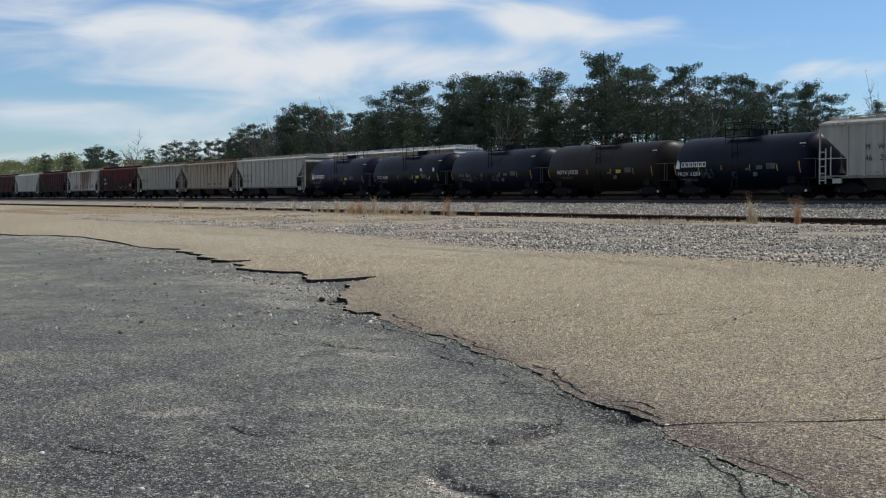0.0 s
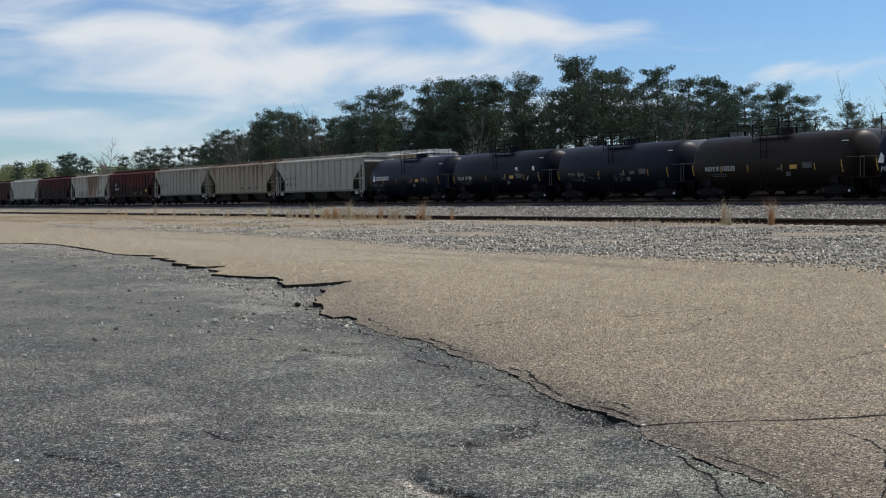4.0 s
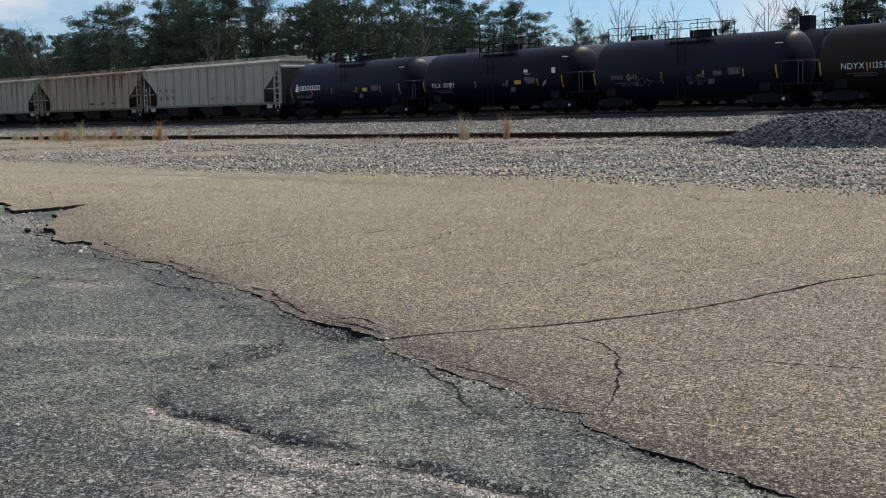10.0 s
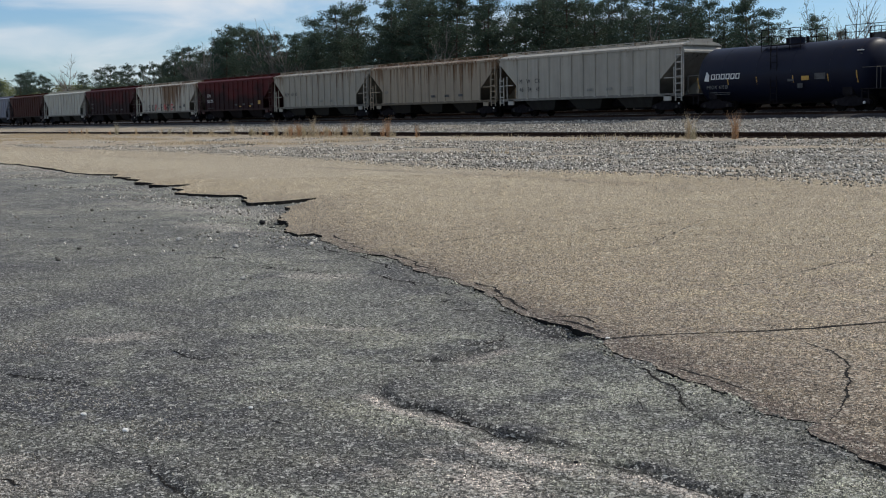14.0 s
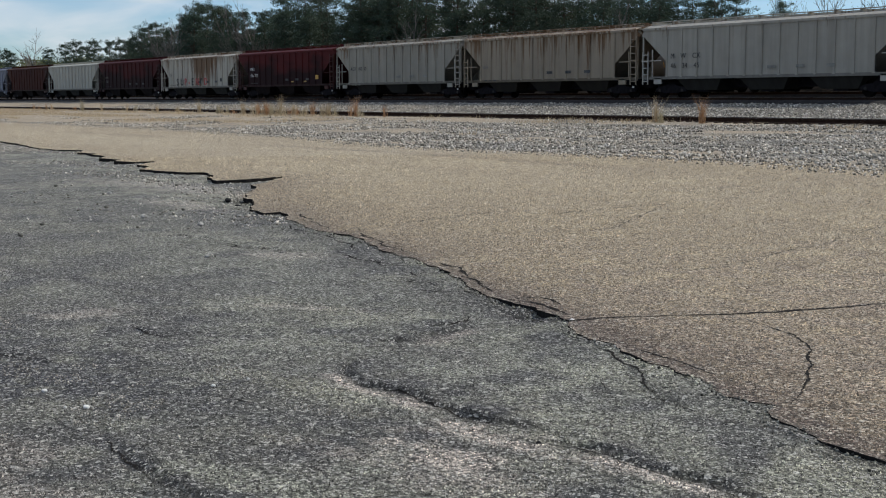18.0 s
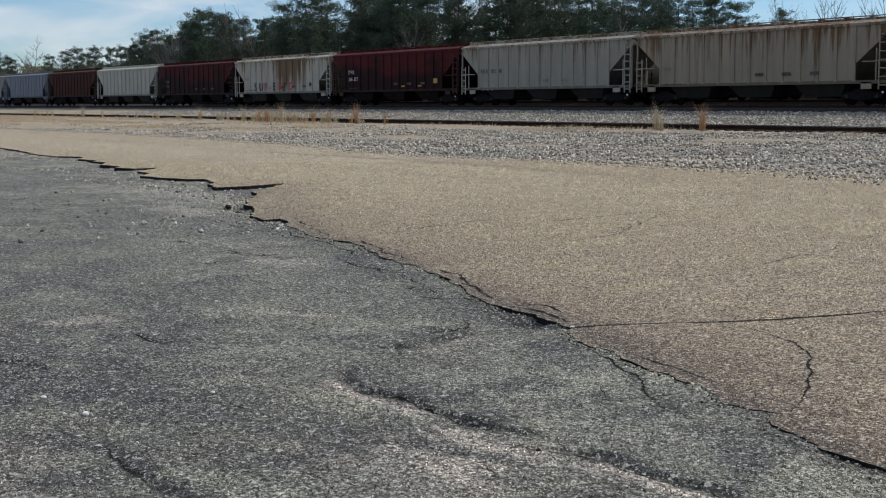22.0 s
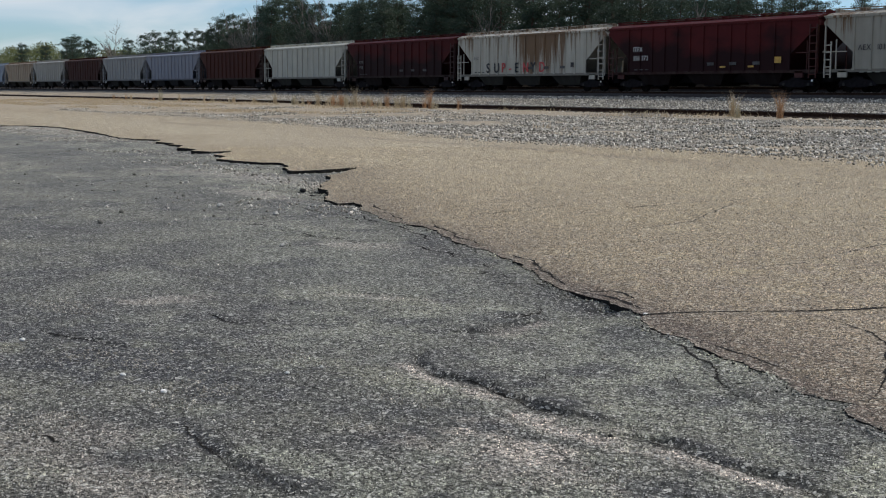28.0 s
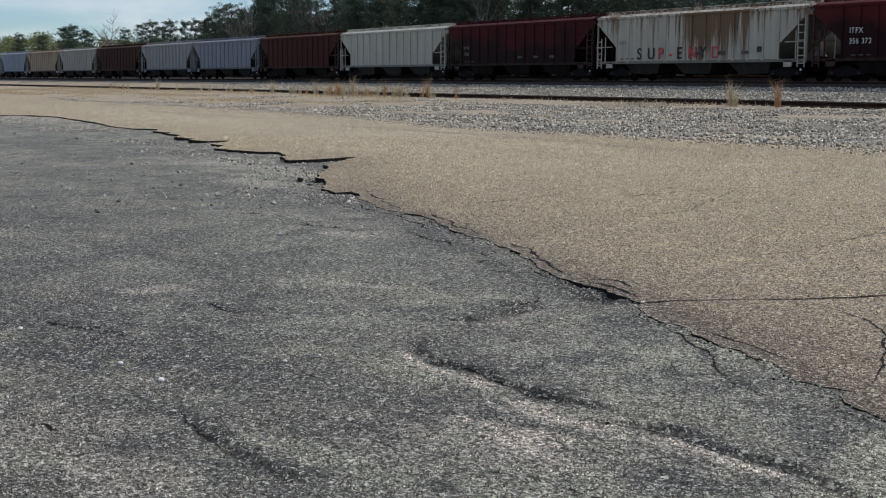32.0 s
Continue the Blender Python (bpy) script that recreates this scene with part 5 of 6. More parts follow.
    for x in (-half * 0.93, -half * 0.55, -half * 0.2, half * 0.22, half * 0.6, half * 0.9):
        k = 0.28 if abs(x) > half * 0.8 else 0.17
        ys = [(math.sqrt(max(radius ** 2 - dz ** 2, 0)) + 0.004, zc + dz) for dz in (-k * 1.2 - 0.32, -0.32, k - 0.32)]
        part("reflector", Shape().add([(x - .035, -ys[0][0], ys[0][1]), (x + .035, -ys[0][0], ys[0][1]), (x + .035, -ys[1][0], ys[1][1]), (x - .035, -ys[1][0], ys[1][1]), (x + .035, -ys[2][0], ys[2][1]), (x - .035, -ys[2][0], ys[2][1])], [(0, 1, 2, 3), (3, 2, 4, 5)]), YELLOW, car, "faded yellow reflective strip")
    # white disc in place of a glint by the truck
    part("wheel_marker", Shape().rod((half - 0.46, -1.18, 0.42), (half - 0.46, -1.13, 0.42), 0.075, n=12), WHITE_INK, car, "small white disc painted as a sun glint")
    if marks:
        marks(car, half, radius, zc)
    CARS.append((car, x_mid))
    return car


def lettered(number, x=0.0, size=0.42, ink=WHITE_INK, emblem=False, scrawl=0):
    """Stencils of a tank car; emblem: the owner's mark as plain slanted blocks; scrawl: loops of spray paint."""
    def put(car, half, radius, zc):
        y = -radius - 0.004
        words(number, size, x, y, zc - (0.72 if emblem else 0.42), ink, car)
        if emblem:
            for i in range(6):
                w, x0, k = 0.29, x + 0.35 + i * 0.37, 0.062
                ring = Shape()
                for a0, a1, c0, c1 in ((0, k, -0.2, 0.1), (w - k, w, -0.2, 0.1), (k, w - k, -0.2, -0.15), (k, w - k, 0.05, 0.1)):
                    ring.prism([(x0 + a0 + c0 * 0.16, zc + c0), (x0 + a1 + c0 * 0.16, zc + c0), (x0 + a1 + c1 * 0.16, zc + c1), (x0 + a0 + c1 * 0.16, zc + c1)], "y", -radius - 0.008, -radius + 0.02)
                part("emblem_block", ring, WHITE_INK, car)
            part("emblem_mark", Shape().prism([(x - 0.2, zc - 0.26), (x + 0.14, zc - 0.3), (x + 0.2, zc + 0.05), (x, zc + 0.24)], "y", -radius - 0.008, -radius + 0.02), WHITE_INK, car)
        for i in range(2):
            stripe(x + 1.0 + 0.2 * i, y + 0.05, zc - 0.62 - 0.10 * i - (0.3 if emblem else 0), 1.5 - 0.35 * i, 0.035, FAINT_INK, car, "small_stencil")
        stripe(half * 0.36, y, zc - 0.32, 0.5, 0.22, YELLOW if not scrawl else FAINT_INK, car, "placard", "faded stencil panel")
        stripe(half * 0.2, y, zc - 0.40, 0.42, 0.12, FAINT_INK, car, "data_stencil")
        stripe(half * 0.52, y, zc - 0.25, 0.7, 0.32, FAINT_INK, car, "data_stencil")
        stripe(half * 0.30, y + 0.04, zc - 0.7, 0.34, 0.24, FAINT_INK, car, "data_stencil")
        for i in range(3):
            stripe(half * 0.90, -radius * 0.78, zc + 0.95 - 0.17 * i, 0.34 - 0.05 * i, 0.05, FAINT_INK if i else WHITE_INK, car, "end_stencil", t=0.12)
        rng = random.Random(scrawl)
        for i in range(scrawl):
            g = Shape()
            px, pz = x + 2.2 + (i // 4) * 2.9 + (i % 4) * 0.28, zc - 0.62
            for k in range(6):
                qx, qz = px + rng.uniform(-0.28, 0.28), zc - 0.62 + rng.uniform(-0.3, 0.3)
                g.rod((px, y - 0.0, pz), (qx, y - 0.0, qz), 0.013, n=4)
                px, pz = qx, qz
            part("graffiti_stroke", g, FAINT_INK, car, "thin pale spray-painted scrawl")
    return put


def stickers(put):
    def both(car, half, radius, zc):
        put(car, half, radius, zc)
        y = -radius + 0.01
        stripe(half * 0.48, y, zc - 0.05, 0.42, 0.4, GREY_INK, car, "paper_placard", "white paper placard")
        stripe(half * 0.46, y, zc + 0.28, 0.3, 0.16, WHITE_INK, car, "paper_placard", "white paper placard")
        stripe(half * 0.80, y, zc + 0.25, 0.26, 0.3, WHITE_INK, car, "paper_placard", "white paper placard")
        part("paper_placard", Shape().prism([(half * 0.66, zc - 0.62), (half * 0.66 + 0.22, zc - 0.5), (half * 0.66 + 0.36, zc - 0.22), (half * 0.66 + 0.14, zc - 0.34)], "y", y - 0.01, y), GREY_INK, car, "white paper placard")
    return both


def hopper_marks(lines, x, z, size, ink):
    def put(car, half, low):
        for i, t in enumerate(lines):
            words(t, size, -low + x, -1.60, z - 0.25 - i * size * 1.35, ink, car)
        for i in range(3):
            stripe(-low + x + 0.3 + 0.5 * i, -1.592, z - size * 3.4, 0.3, 0.06, STAIN_INK if ink is DARK_INK else FAINT_INK, car, "small_stencil")
        for i in range(3):
            stripe(low * (0.1 + 0.27 * i), -1.592, 1.6, 0.55, 0.17, STAIN_INK if ink is DARK_INK else FAINT_INK, car, "data_stencil")
    return put


GAPS = [-31.4, -49.6, -62.0, -75.4, -88.6, -101.9, -115.2, -133.6, -151.4, -169.0, -186.9, -205.1, -223.4, -241.5, -259.2, -277.6, -295.6, -314.4, -333.0, -352.0, -370, -388, -406, -424]


def mid(i):
    return (GAPS[i] + GAPS[i + 1]) / 2, GAPS[i] - GAPS[i + 1]


def train():
    hopper("hopper_car", "pale grey covered hopper car with dark lettering", *mid(0), (0.355, 0.335, 0.29), (0.44, 0.42, 0.37), 0.05, marks=hopper_marks(["M   W   CX", "46   25   00"], 1.2, 2.75, 0.42, DARK_INK))
    tank("tank_car", "glossy black tank car with white lettering", *mid(1), (0.005, 0.007, 0.017), marks=lettered("PROX 61204", -4.9, 0.34, emblem=True, scrawl=5))
    tank("tank_car", "brownish black tank car with soot-brown shell", *mid(2), (0.020, 0.0145, 0.0115), marks=lettered("NDYX 113535", -4.6, 0.38))
    tank("tank_car", "dark charcoal tank car with scrawled graffiti", *mid(3), (0.009, 0.0105, 0.020), marks=lettered("PPRX 13685", -4.4, 0.30, GREY_INK, scrawl=8))
    tank("tank_car", "black tank car with white stickers", *mid(4), (0.004, 0.005, 0.012), marks=stickers(lettered("TILX 151191", -4.9, 0.36)))
    tank("tank_car", "dark blue-black tank car with white emblem", *mid(5), (0.010, 0.012, 0.025), marks=lettered("PROX 61010", -4.9, 0.28, GREY_INK, emblem=True, scrawl=0))
    hopper("hopper_car", "pale grey ribbed covered hopper car", *mid(6), (0.35, 0.33, 0.28), (0.44, 0.42, 0.37), 0.06, marks=hopper_marks(["M   W   CX", "46   34   45"], 0.35, 2.45, 0.40, DARK_INK))
    hopper("hopper_car", "beige covered hopper car with rusty upper seams", *mid(7), (0.30, 0.25, 0.185), (0.34, 0.28, 0.20), 0.38, marks=hopper_marks(["AEX"], 0.3, 2.2, 0.3, GREY_INK))
    hopper("hopper_car", "light grey covered hopper car with some rust", *mid(8), (0.305, 0.285, 0.235), (0.40, 0.37, 0.31), 0.25, marks=hopper_marks(["AEX  101  10"], 0.3, 2.4, 0.40, DARK_INK))
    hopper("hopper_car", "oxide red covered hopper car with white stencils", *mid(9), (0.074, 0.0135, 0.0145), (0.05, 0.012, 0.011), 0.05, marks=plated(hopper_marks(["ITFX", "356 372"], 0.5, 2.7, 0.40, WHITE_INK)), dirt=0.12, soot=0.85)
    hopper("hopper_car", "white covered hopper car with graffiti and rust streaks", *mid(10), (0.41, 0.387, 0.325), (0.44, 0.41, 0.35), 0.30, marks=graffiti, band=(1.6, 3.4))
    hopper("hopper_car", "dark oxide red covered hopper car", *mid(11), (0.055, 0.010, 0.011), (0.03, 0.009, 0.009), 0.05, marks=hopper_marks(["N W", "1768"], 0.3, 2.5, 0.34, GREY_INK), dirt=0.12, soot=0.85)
    hopper("hopper_car", "white covered hopper car with clean ribbed side", *mid(12), (0.40, 0.395, 0.34), (0.42, 0.41, 0.36), 0.03)
    hopper("hopper_car", "brown rusted covered hopper car", *mid(13), (0.046, 0.013, 0.010), (0.04, 0.016, 0.013), 0.25, dirt=0.3)
    hopper("hopper_car", "pale blue covered hopper car", *mid(14), (0.175, 0.19, 0.235), (0.22, 0.235, 0.28), 0.08)
    hopper("hopper_car", "light grey covered hopper car", *mid(15), (0.23, 0.235, 0.235), (0.28, 0.29, 0.30), 0.08)
    hopper("hopper_car", "dark brown rusted covered hopper car", *mid(16), (0.034, 0.009, 0.008), (0.05, 0.03, 0.025), 0.25, dirt=0.3)
    hopper("hopper_car", "greyish white covered hopper car", *mid(17), (0.29, 0.28, 0.25), (0.34, 0.34, 0.32), 0.12)
    hopper("hopper_car", "tan covered hopper car with rust stains", *mid(18), (0.30, 0.23, 0.16), (0.36, 0.3, 0.24), 0.3)
    hopper("hopper_car", "dull blue-grey covered hopper car", *mid(19), (0.22, 0.26, 0.32), (0.24, 0.27, 0.33), 0.1)
    hopper("hopper_car", "light grey covered hopper car", *mid(20), (0.40, 0.40, 0.39), (0.38, 0.38, 0.36), 0.12)
    hopper("hopper_car", "oxide red covered hopper car", *mid(21), (0.12, 0.03, 0.025), (0.1, 0.03, 0.025), 0.1)


def plated(put):
    """Adds the yellow inspection plates low on the side."""
    def both(car, half, low):
        put(car, half, low)
        for x, w, h in ((0.88, 0.5, 0.34), (0.58, 0.45, 0.10), (0.25, 0.45, 0.10)):
            stripe(low * x, -1.592, 1.75 if h > 0.2 else 1.42, w, h, YELLOW, car, "inspection_plate", "faded yellow plate")
    return both


def graffiti(car, half, low):
    """A row of spray-painted capitals, in turn black and red, along the foot of the side."""
    x = -low + 2.0
    for ch, ink in zip("SUP-ENYD", (DARK_INK, DARK_INK, RED_INK, RED_INK, DARK_INK, RED_INK, DARK_INK, RED_INK)):
        words(ch, 0.98, x, -1.592, 1.30, ink, car, "graffiti_letter", "spray-painted capital letter")
        words(ch, 0.98, x + 0.05, -1.590, 1.32, ink, car, "graffiti_shade", "second coat of a spray-painted letter")
        x += 0.98 if ch != "-" else 0.7
    stripe(low - 1.4, -1.592, 1.75, 0.35, 0.3, DARK_INK, car, "data_stencil")
    hopper_marks(["AEX"], 0.3, 2.5, 0.34, GREY_INK)(car, half, low)


train()


# ---- cars standing on the track behind
def back_string():
    n0, w0 = len(CARS), len(WHEELSETS)
    # lower sides blackened in colour for the dark beneath the moving train
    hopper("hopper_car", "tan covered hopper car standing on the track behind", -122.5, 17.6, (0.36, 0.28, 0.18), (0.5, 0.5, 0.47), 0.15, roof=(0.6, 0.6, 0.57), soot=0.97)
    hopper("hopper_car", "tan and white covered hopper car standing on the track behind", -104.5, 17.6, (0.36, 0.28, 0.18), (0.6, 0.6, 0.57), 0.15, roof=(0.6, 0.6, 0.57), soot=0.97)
    tank("tank_car", "black tank car standing on the track behind", -88.3, 13.6, (0.03, 0.03, 0.035), dirt=0.2)
    tank("tank_car", "black tank car standing on the track behind", -74.5, 13.6, (0.03, 0.03, 0.035), dirt=0.2)
    tank("tank_car", "grey tank car standing on the track behind", -60.6, 13.6, (0.16, 0.16, 0.155), dirt=0.1)
    tank("tank_car", "pale grey tank car standing on the track behind", -46.8, 13.6, (0.10, 0.10, 0.10), dirt=0.2)
    tank("tank_car", "black tank car standing on the track behind", -33.0, 13.6, (0.02, 0.02, 0.024), dirt=0.2)
    tank("tank_car", "black tank car standing on the track behind", -19.2, 13.6, (0.02, 0.02, 0.024), dirt=0.2)
    for car, x in CARS[n0:]:
        car.matrix_basis = pose(x, BACK_Y, BACK_Z)
        tagged(car, group="standing cars behind the train")
    box = CARS[-2][0]
    part("valve_housing", Shape().box(-3.2, -2.6, -0.3, 0.3, 3.62, 4.34), STEEL_DARK, box, "black valve housing")
    del CARS[n0:]
    del WHEELSETS[w0:]


back_string()


# ---- woods
def m_leaf(name, lo, hi):
    def b(nt, n, l, p):
        g = n.new("ShaderNodeNewGeometry")
        c = mix(nt, g.outputs["Random Per Island"], lo, hi)
        c = mix(nt, rand_tone(nt, 0.0, 0.55), c, tuple(0.5 * (x + y) * k for x, y, k in zip(lo, hi, (0.75, 1.0, 1.15))))
        l.new(c, p.inputs["Base Color"])
        p.inputs["Roughness"].default_value = 0.65
        tr = n.new("ShaderNodeBsdfTranslucent")
        l.new(c, tr.inputs["Color"])
        ms = n.new("ShaderNodeMixShader")
        ms.inputs[0].default_value = 0.36
        l.new(p.outputs[0], ms.inputs[1])
        l.new(tr.outputs[0], ms.inputs[2])
        l.new(ms.outputs[0], n["Material Output"].inputs[0])
    return mat(name, b)


NEEDLES = m_leaf("pine_needles", (0.022, 0.039, 0.025), (0.076, 0.106, 0.062))
SPRING = m_leaf("spring_leaves", (0.10, 0.11, 0.035), (0.20, 0.20, 0.07))
BARK = m_plain("pine_bark", (0.085, 0.06, 0.045), 0.9, 0, 0.35, 6)
GREY_BARK = m_plain("bare_twig_bark", (0.19, 0.165, 0.145), 0.9, 0, 0.3, 5)
RNG = np.random.default_rng(11)


def clump_tris(centres, radii, count, size, slim=0.6):
    """Small leaf triangles strewn through ellipsoids round the centres."""
    c = np.repeat(centres, count, 0)
    r = np.repeat(radii, count, 0)
    d = RNG.normal(size=c.shape)
    d /= np.linalg.norm(d, axis=1, keepdims=True)
    p = c + d * r * RNG.random((len(c), 1)) ** 0.4
    a = RNG.normal(size=c.shape)
    a /= np.linalg.norm(a, axis=1, keepdims=True)
    b = np.cross(a, RNG.normal(size=c.shape))
    b /= np.linalg.norm(b, axis=1, keepdims=True)
    s = size * (0.6 + 0.8 * RNG.random((len(c), 1)))
    v = np.stack([p + a * s, p - a * s * 0.5 + b * s * slim, p - a * s * 0.5 - b * s * slim], 1).reshape(-1, 3)
    return v, np.arange(len(v)).reshape(-1, 3)


def pine_meshes(seed, h, bare=0.35, spread=0.20, dense=1.0):
    rng = random.Random(seed)
    trunk = Shape()
    bend = [rng.uniform(-0.25, 0.25) for _ in range(2)]

    def axis(z):
        k = z / h
        return (bend[0] * k * k * h * 0.15, bend[1] * k * k * h * 0.15, z)
    for i in range(7):
        z0, z1 = h * i / 7, h * (i + 1) / 7
        trunk.rod(axis(z0), axis(z1), 0.20 * (1 - z0 / h) + 0.03, 0.20 * (1 - z1 / h) + 0.03, 7)
    cs, rs = [], []
    # boughs that end in dense rounded tufts of needles, open between the tufts
    n = int(14 * dense)
    for i in range(n):
        k = bare + (0.96 - bare) * (i + 0.7 * rng.random()) / n
        kk = (k - bare) / (1 - bare)
        full_reach = h * spread * (0.55 + 0.6 * math.sin(math.pi * (0.25 + 0.55 * kk))) * (1.12 - 0.5 * kk ** 3)
        turn = rng.random() * 6.283
        for b in range(rng.choice((3, 4, 4, 5))):
            az = turn + b * 6.283 / 4.3 + rng.uniform(-0.4, 0.4)
            reach = full_reach * rng.uniform(0.3, 1.15)
            z = h * k + rng.uniform(-0.6, 0.6)
            x, y, _ = axis(z)
            tip = (x + reach * math.cos(az), y + reach * math.sin(az), z + reach * rng.uniform(-0.05, 0.42))
            trunk.rod((x, y, z), tip, 0.05 * (1.3 - k), 0.014, 4)
            for j in range(1 + int(reach / 1.25)):
                f = 1.0 - 0.42 * j + rng.uniform(-0.1, 0.1)
                cs.append((x + (tip[0] - x) * f + rng.uniform(-.25, .25), y + (tip[1] - y) * f + rng.uniform(-.25, .25), z + (tip[2] - z) * f + rng.uniform(-.1, .3)))
                q = rng.uniform(0.5, 1.0) * (1.08 - 0.3 * kk)
                rs.append((q, q, q * rng.uniform(0.55, 0.85)))
    for j in range(7):
        x, y, _ = axis(h)
        a, r = rng.random() * 6.283, h * spread * 0.42 * rng.random()
        cs.append((x + r * math.cos(a), y + r * math.sin(a), h - 0.35 - 0.5 * r - rng.uniform(0, 0.4)))
        rs.append((0.7, 0.7, 0.5))
    v, t = clump_tris(np.array(cs), np.array(rs), 84, 0.13, 0.36)
    return trunk.mesh("trunk", BARK), raw_mesh("crown", v, t, NEEDLES)


def bare_mesh(seed, h, levels=4, leafy=False, thick=0.011, wide=0.7, taper=0.58):
    rng = random.Random(seed)
    s = Shape()
    tips = []

    def grow(p, d, length, r, lvl):
        q = p + d * length
        s.rod(p, q, r, r * 0.68, 5 if lvl < 2 else 3)
        if lvl >= levels:
            tips.append(q)
            return
        for _ in range(3 if lvl > 0 else 4):
            nd = (d + Vector((rng.uniform(-1, 1), rng.uniform(-1, 1), rng.uniform(-0.3, 0.6))) * wide).normalized()
            grow(p + d * length * rng.uniform(0.5, 1.0), nd, length * rng.uniform(0.42, 0.72), r * taper, lvl + 1)
        grow(q, (d + Vector((rng.uniform(-.3, .3), rng.uniform(-.3, .3), 0.1))).normalized(), length * 0.85, r * 0.68, lvl + 1)
    grow(Vector((0, 0, 0)), Vector((rng.uniform(-.05, .05), rng.uniform(-.05, .05), 1)), h * 0.36, h * thick, 0)
    top = max(v[2] for v in s.v)
    s.v = [(x * h / top, y * h / top, z * h / top) for x, y, z in s.v]
    me = s.mesh("trunk", GREY_BARK)
    crown = None
    if leafy:
        c = np.array([tuple(q) for q in tips]) * (h / top)
        v, t = clump_tris(c, np.full((len(c), 3), 0.35), 4, 0.06)
        crown = raw_mesh("crown", v, t, SPRING)
    return me, crown


# tops of the woods as seen along the line y = 82: x, z
SKYLINE = [(-420, 12.2), (-380, 12.0), (-353, 11.6), (-298, 12.5), (-278, 12.3), (-242, 11.8), (-216, 11.4), (-205, 12.7), (-188, 14.3), (-178, 15.3), (-171, 13.9), (-161, 14.4), (-152, 15.8), (-148, 16.3),
           (-140, 14.8), (-134, 15.7), (-126, 15.2), (-118, 14.7), (-111, 15.3), (-105, 15.9), (-100, 13.6), (-97, 12.6), (-93.5, 13.6), (-88, 12.4), (-85, 11.8), (-80, 10.6), (-76, 10.9), (-73, 9.2),
           (-66, 8.0), (-60, 7.4), (-55, 8.2), (-51, 8.6), (-44, 8.5), (-30, 9.5), (0, 11)]


def top_at(x, y):
    q = x * 82.0 / y
    for (x0, z0), (x1, z1) in zip(SKYLINE, SKYLINE[1:]):
        if x0 <= q <= x1:
            return 1.55 + (z0 + (z1 - z0) * (q - x0) / (x1 - x0) - 1.55) * y / 82.0
    return 11.0


def tree(name, label, meshes, names, m, scale, group):
    t = thing(name, label, "tree", group)
    t.matrix_basis = m @ Matrix.Diagonal((scale, scale, scale, 1))
    for me, nm in zip(meshes, names):
        if me:
            part(nm, me, None, t)
    return t


def forest_floor():
    ys = [62.6, 63.4, 64.2, 65, 65.5, 66, 68, 72, 78, 84, 92, 104, 125]
    xs = [-900, -600] + [-430 + 5 * i for i in range(100)]
    v = [(x, y, ground_z(y) + (0.06 if y > 63 else -0.1) + 0.05 * noise.noise((x * 0.5, y * 0.7, 3))) for y in ys for x in xs]
    n = len(xs)
    f = [(j * n + i, j * n + i + 1, (j + 1) * n + i + 1, (j + 1) * n + i) for j in range(len(ys) - 1) for i in range(n - 1)]
    # litter colour lowered to stand for the shade of trees and brush
    litter = m_plain("shaded_leaf_litter", (0.014, 0.011, 0.008), 0.95, 0, 0.5, 5)
    tagged(new("forest_floor", Shape().add(v, f).mesh("forest_floor", litter)), "leaf litter on the ground under the woods, darkened for the trees' shade", "ground", kind="structure")


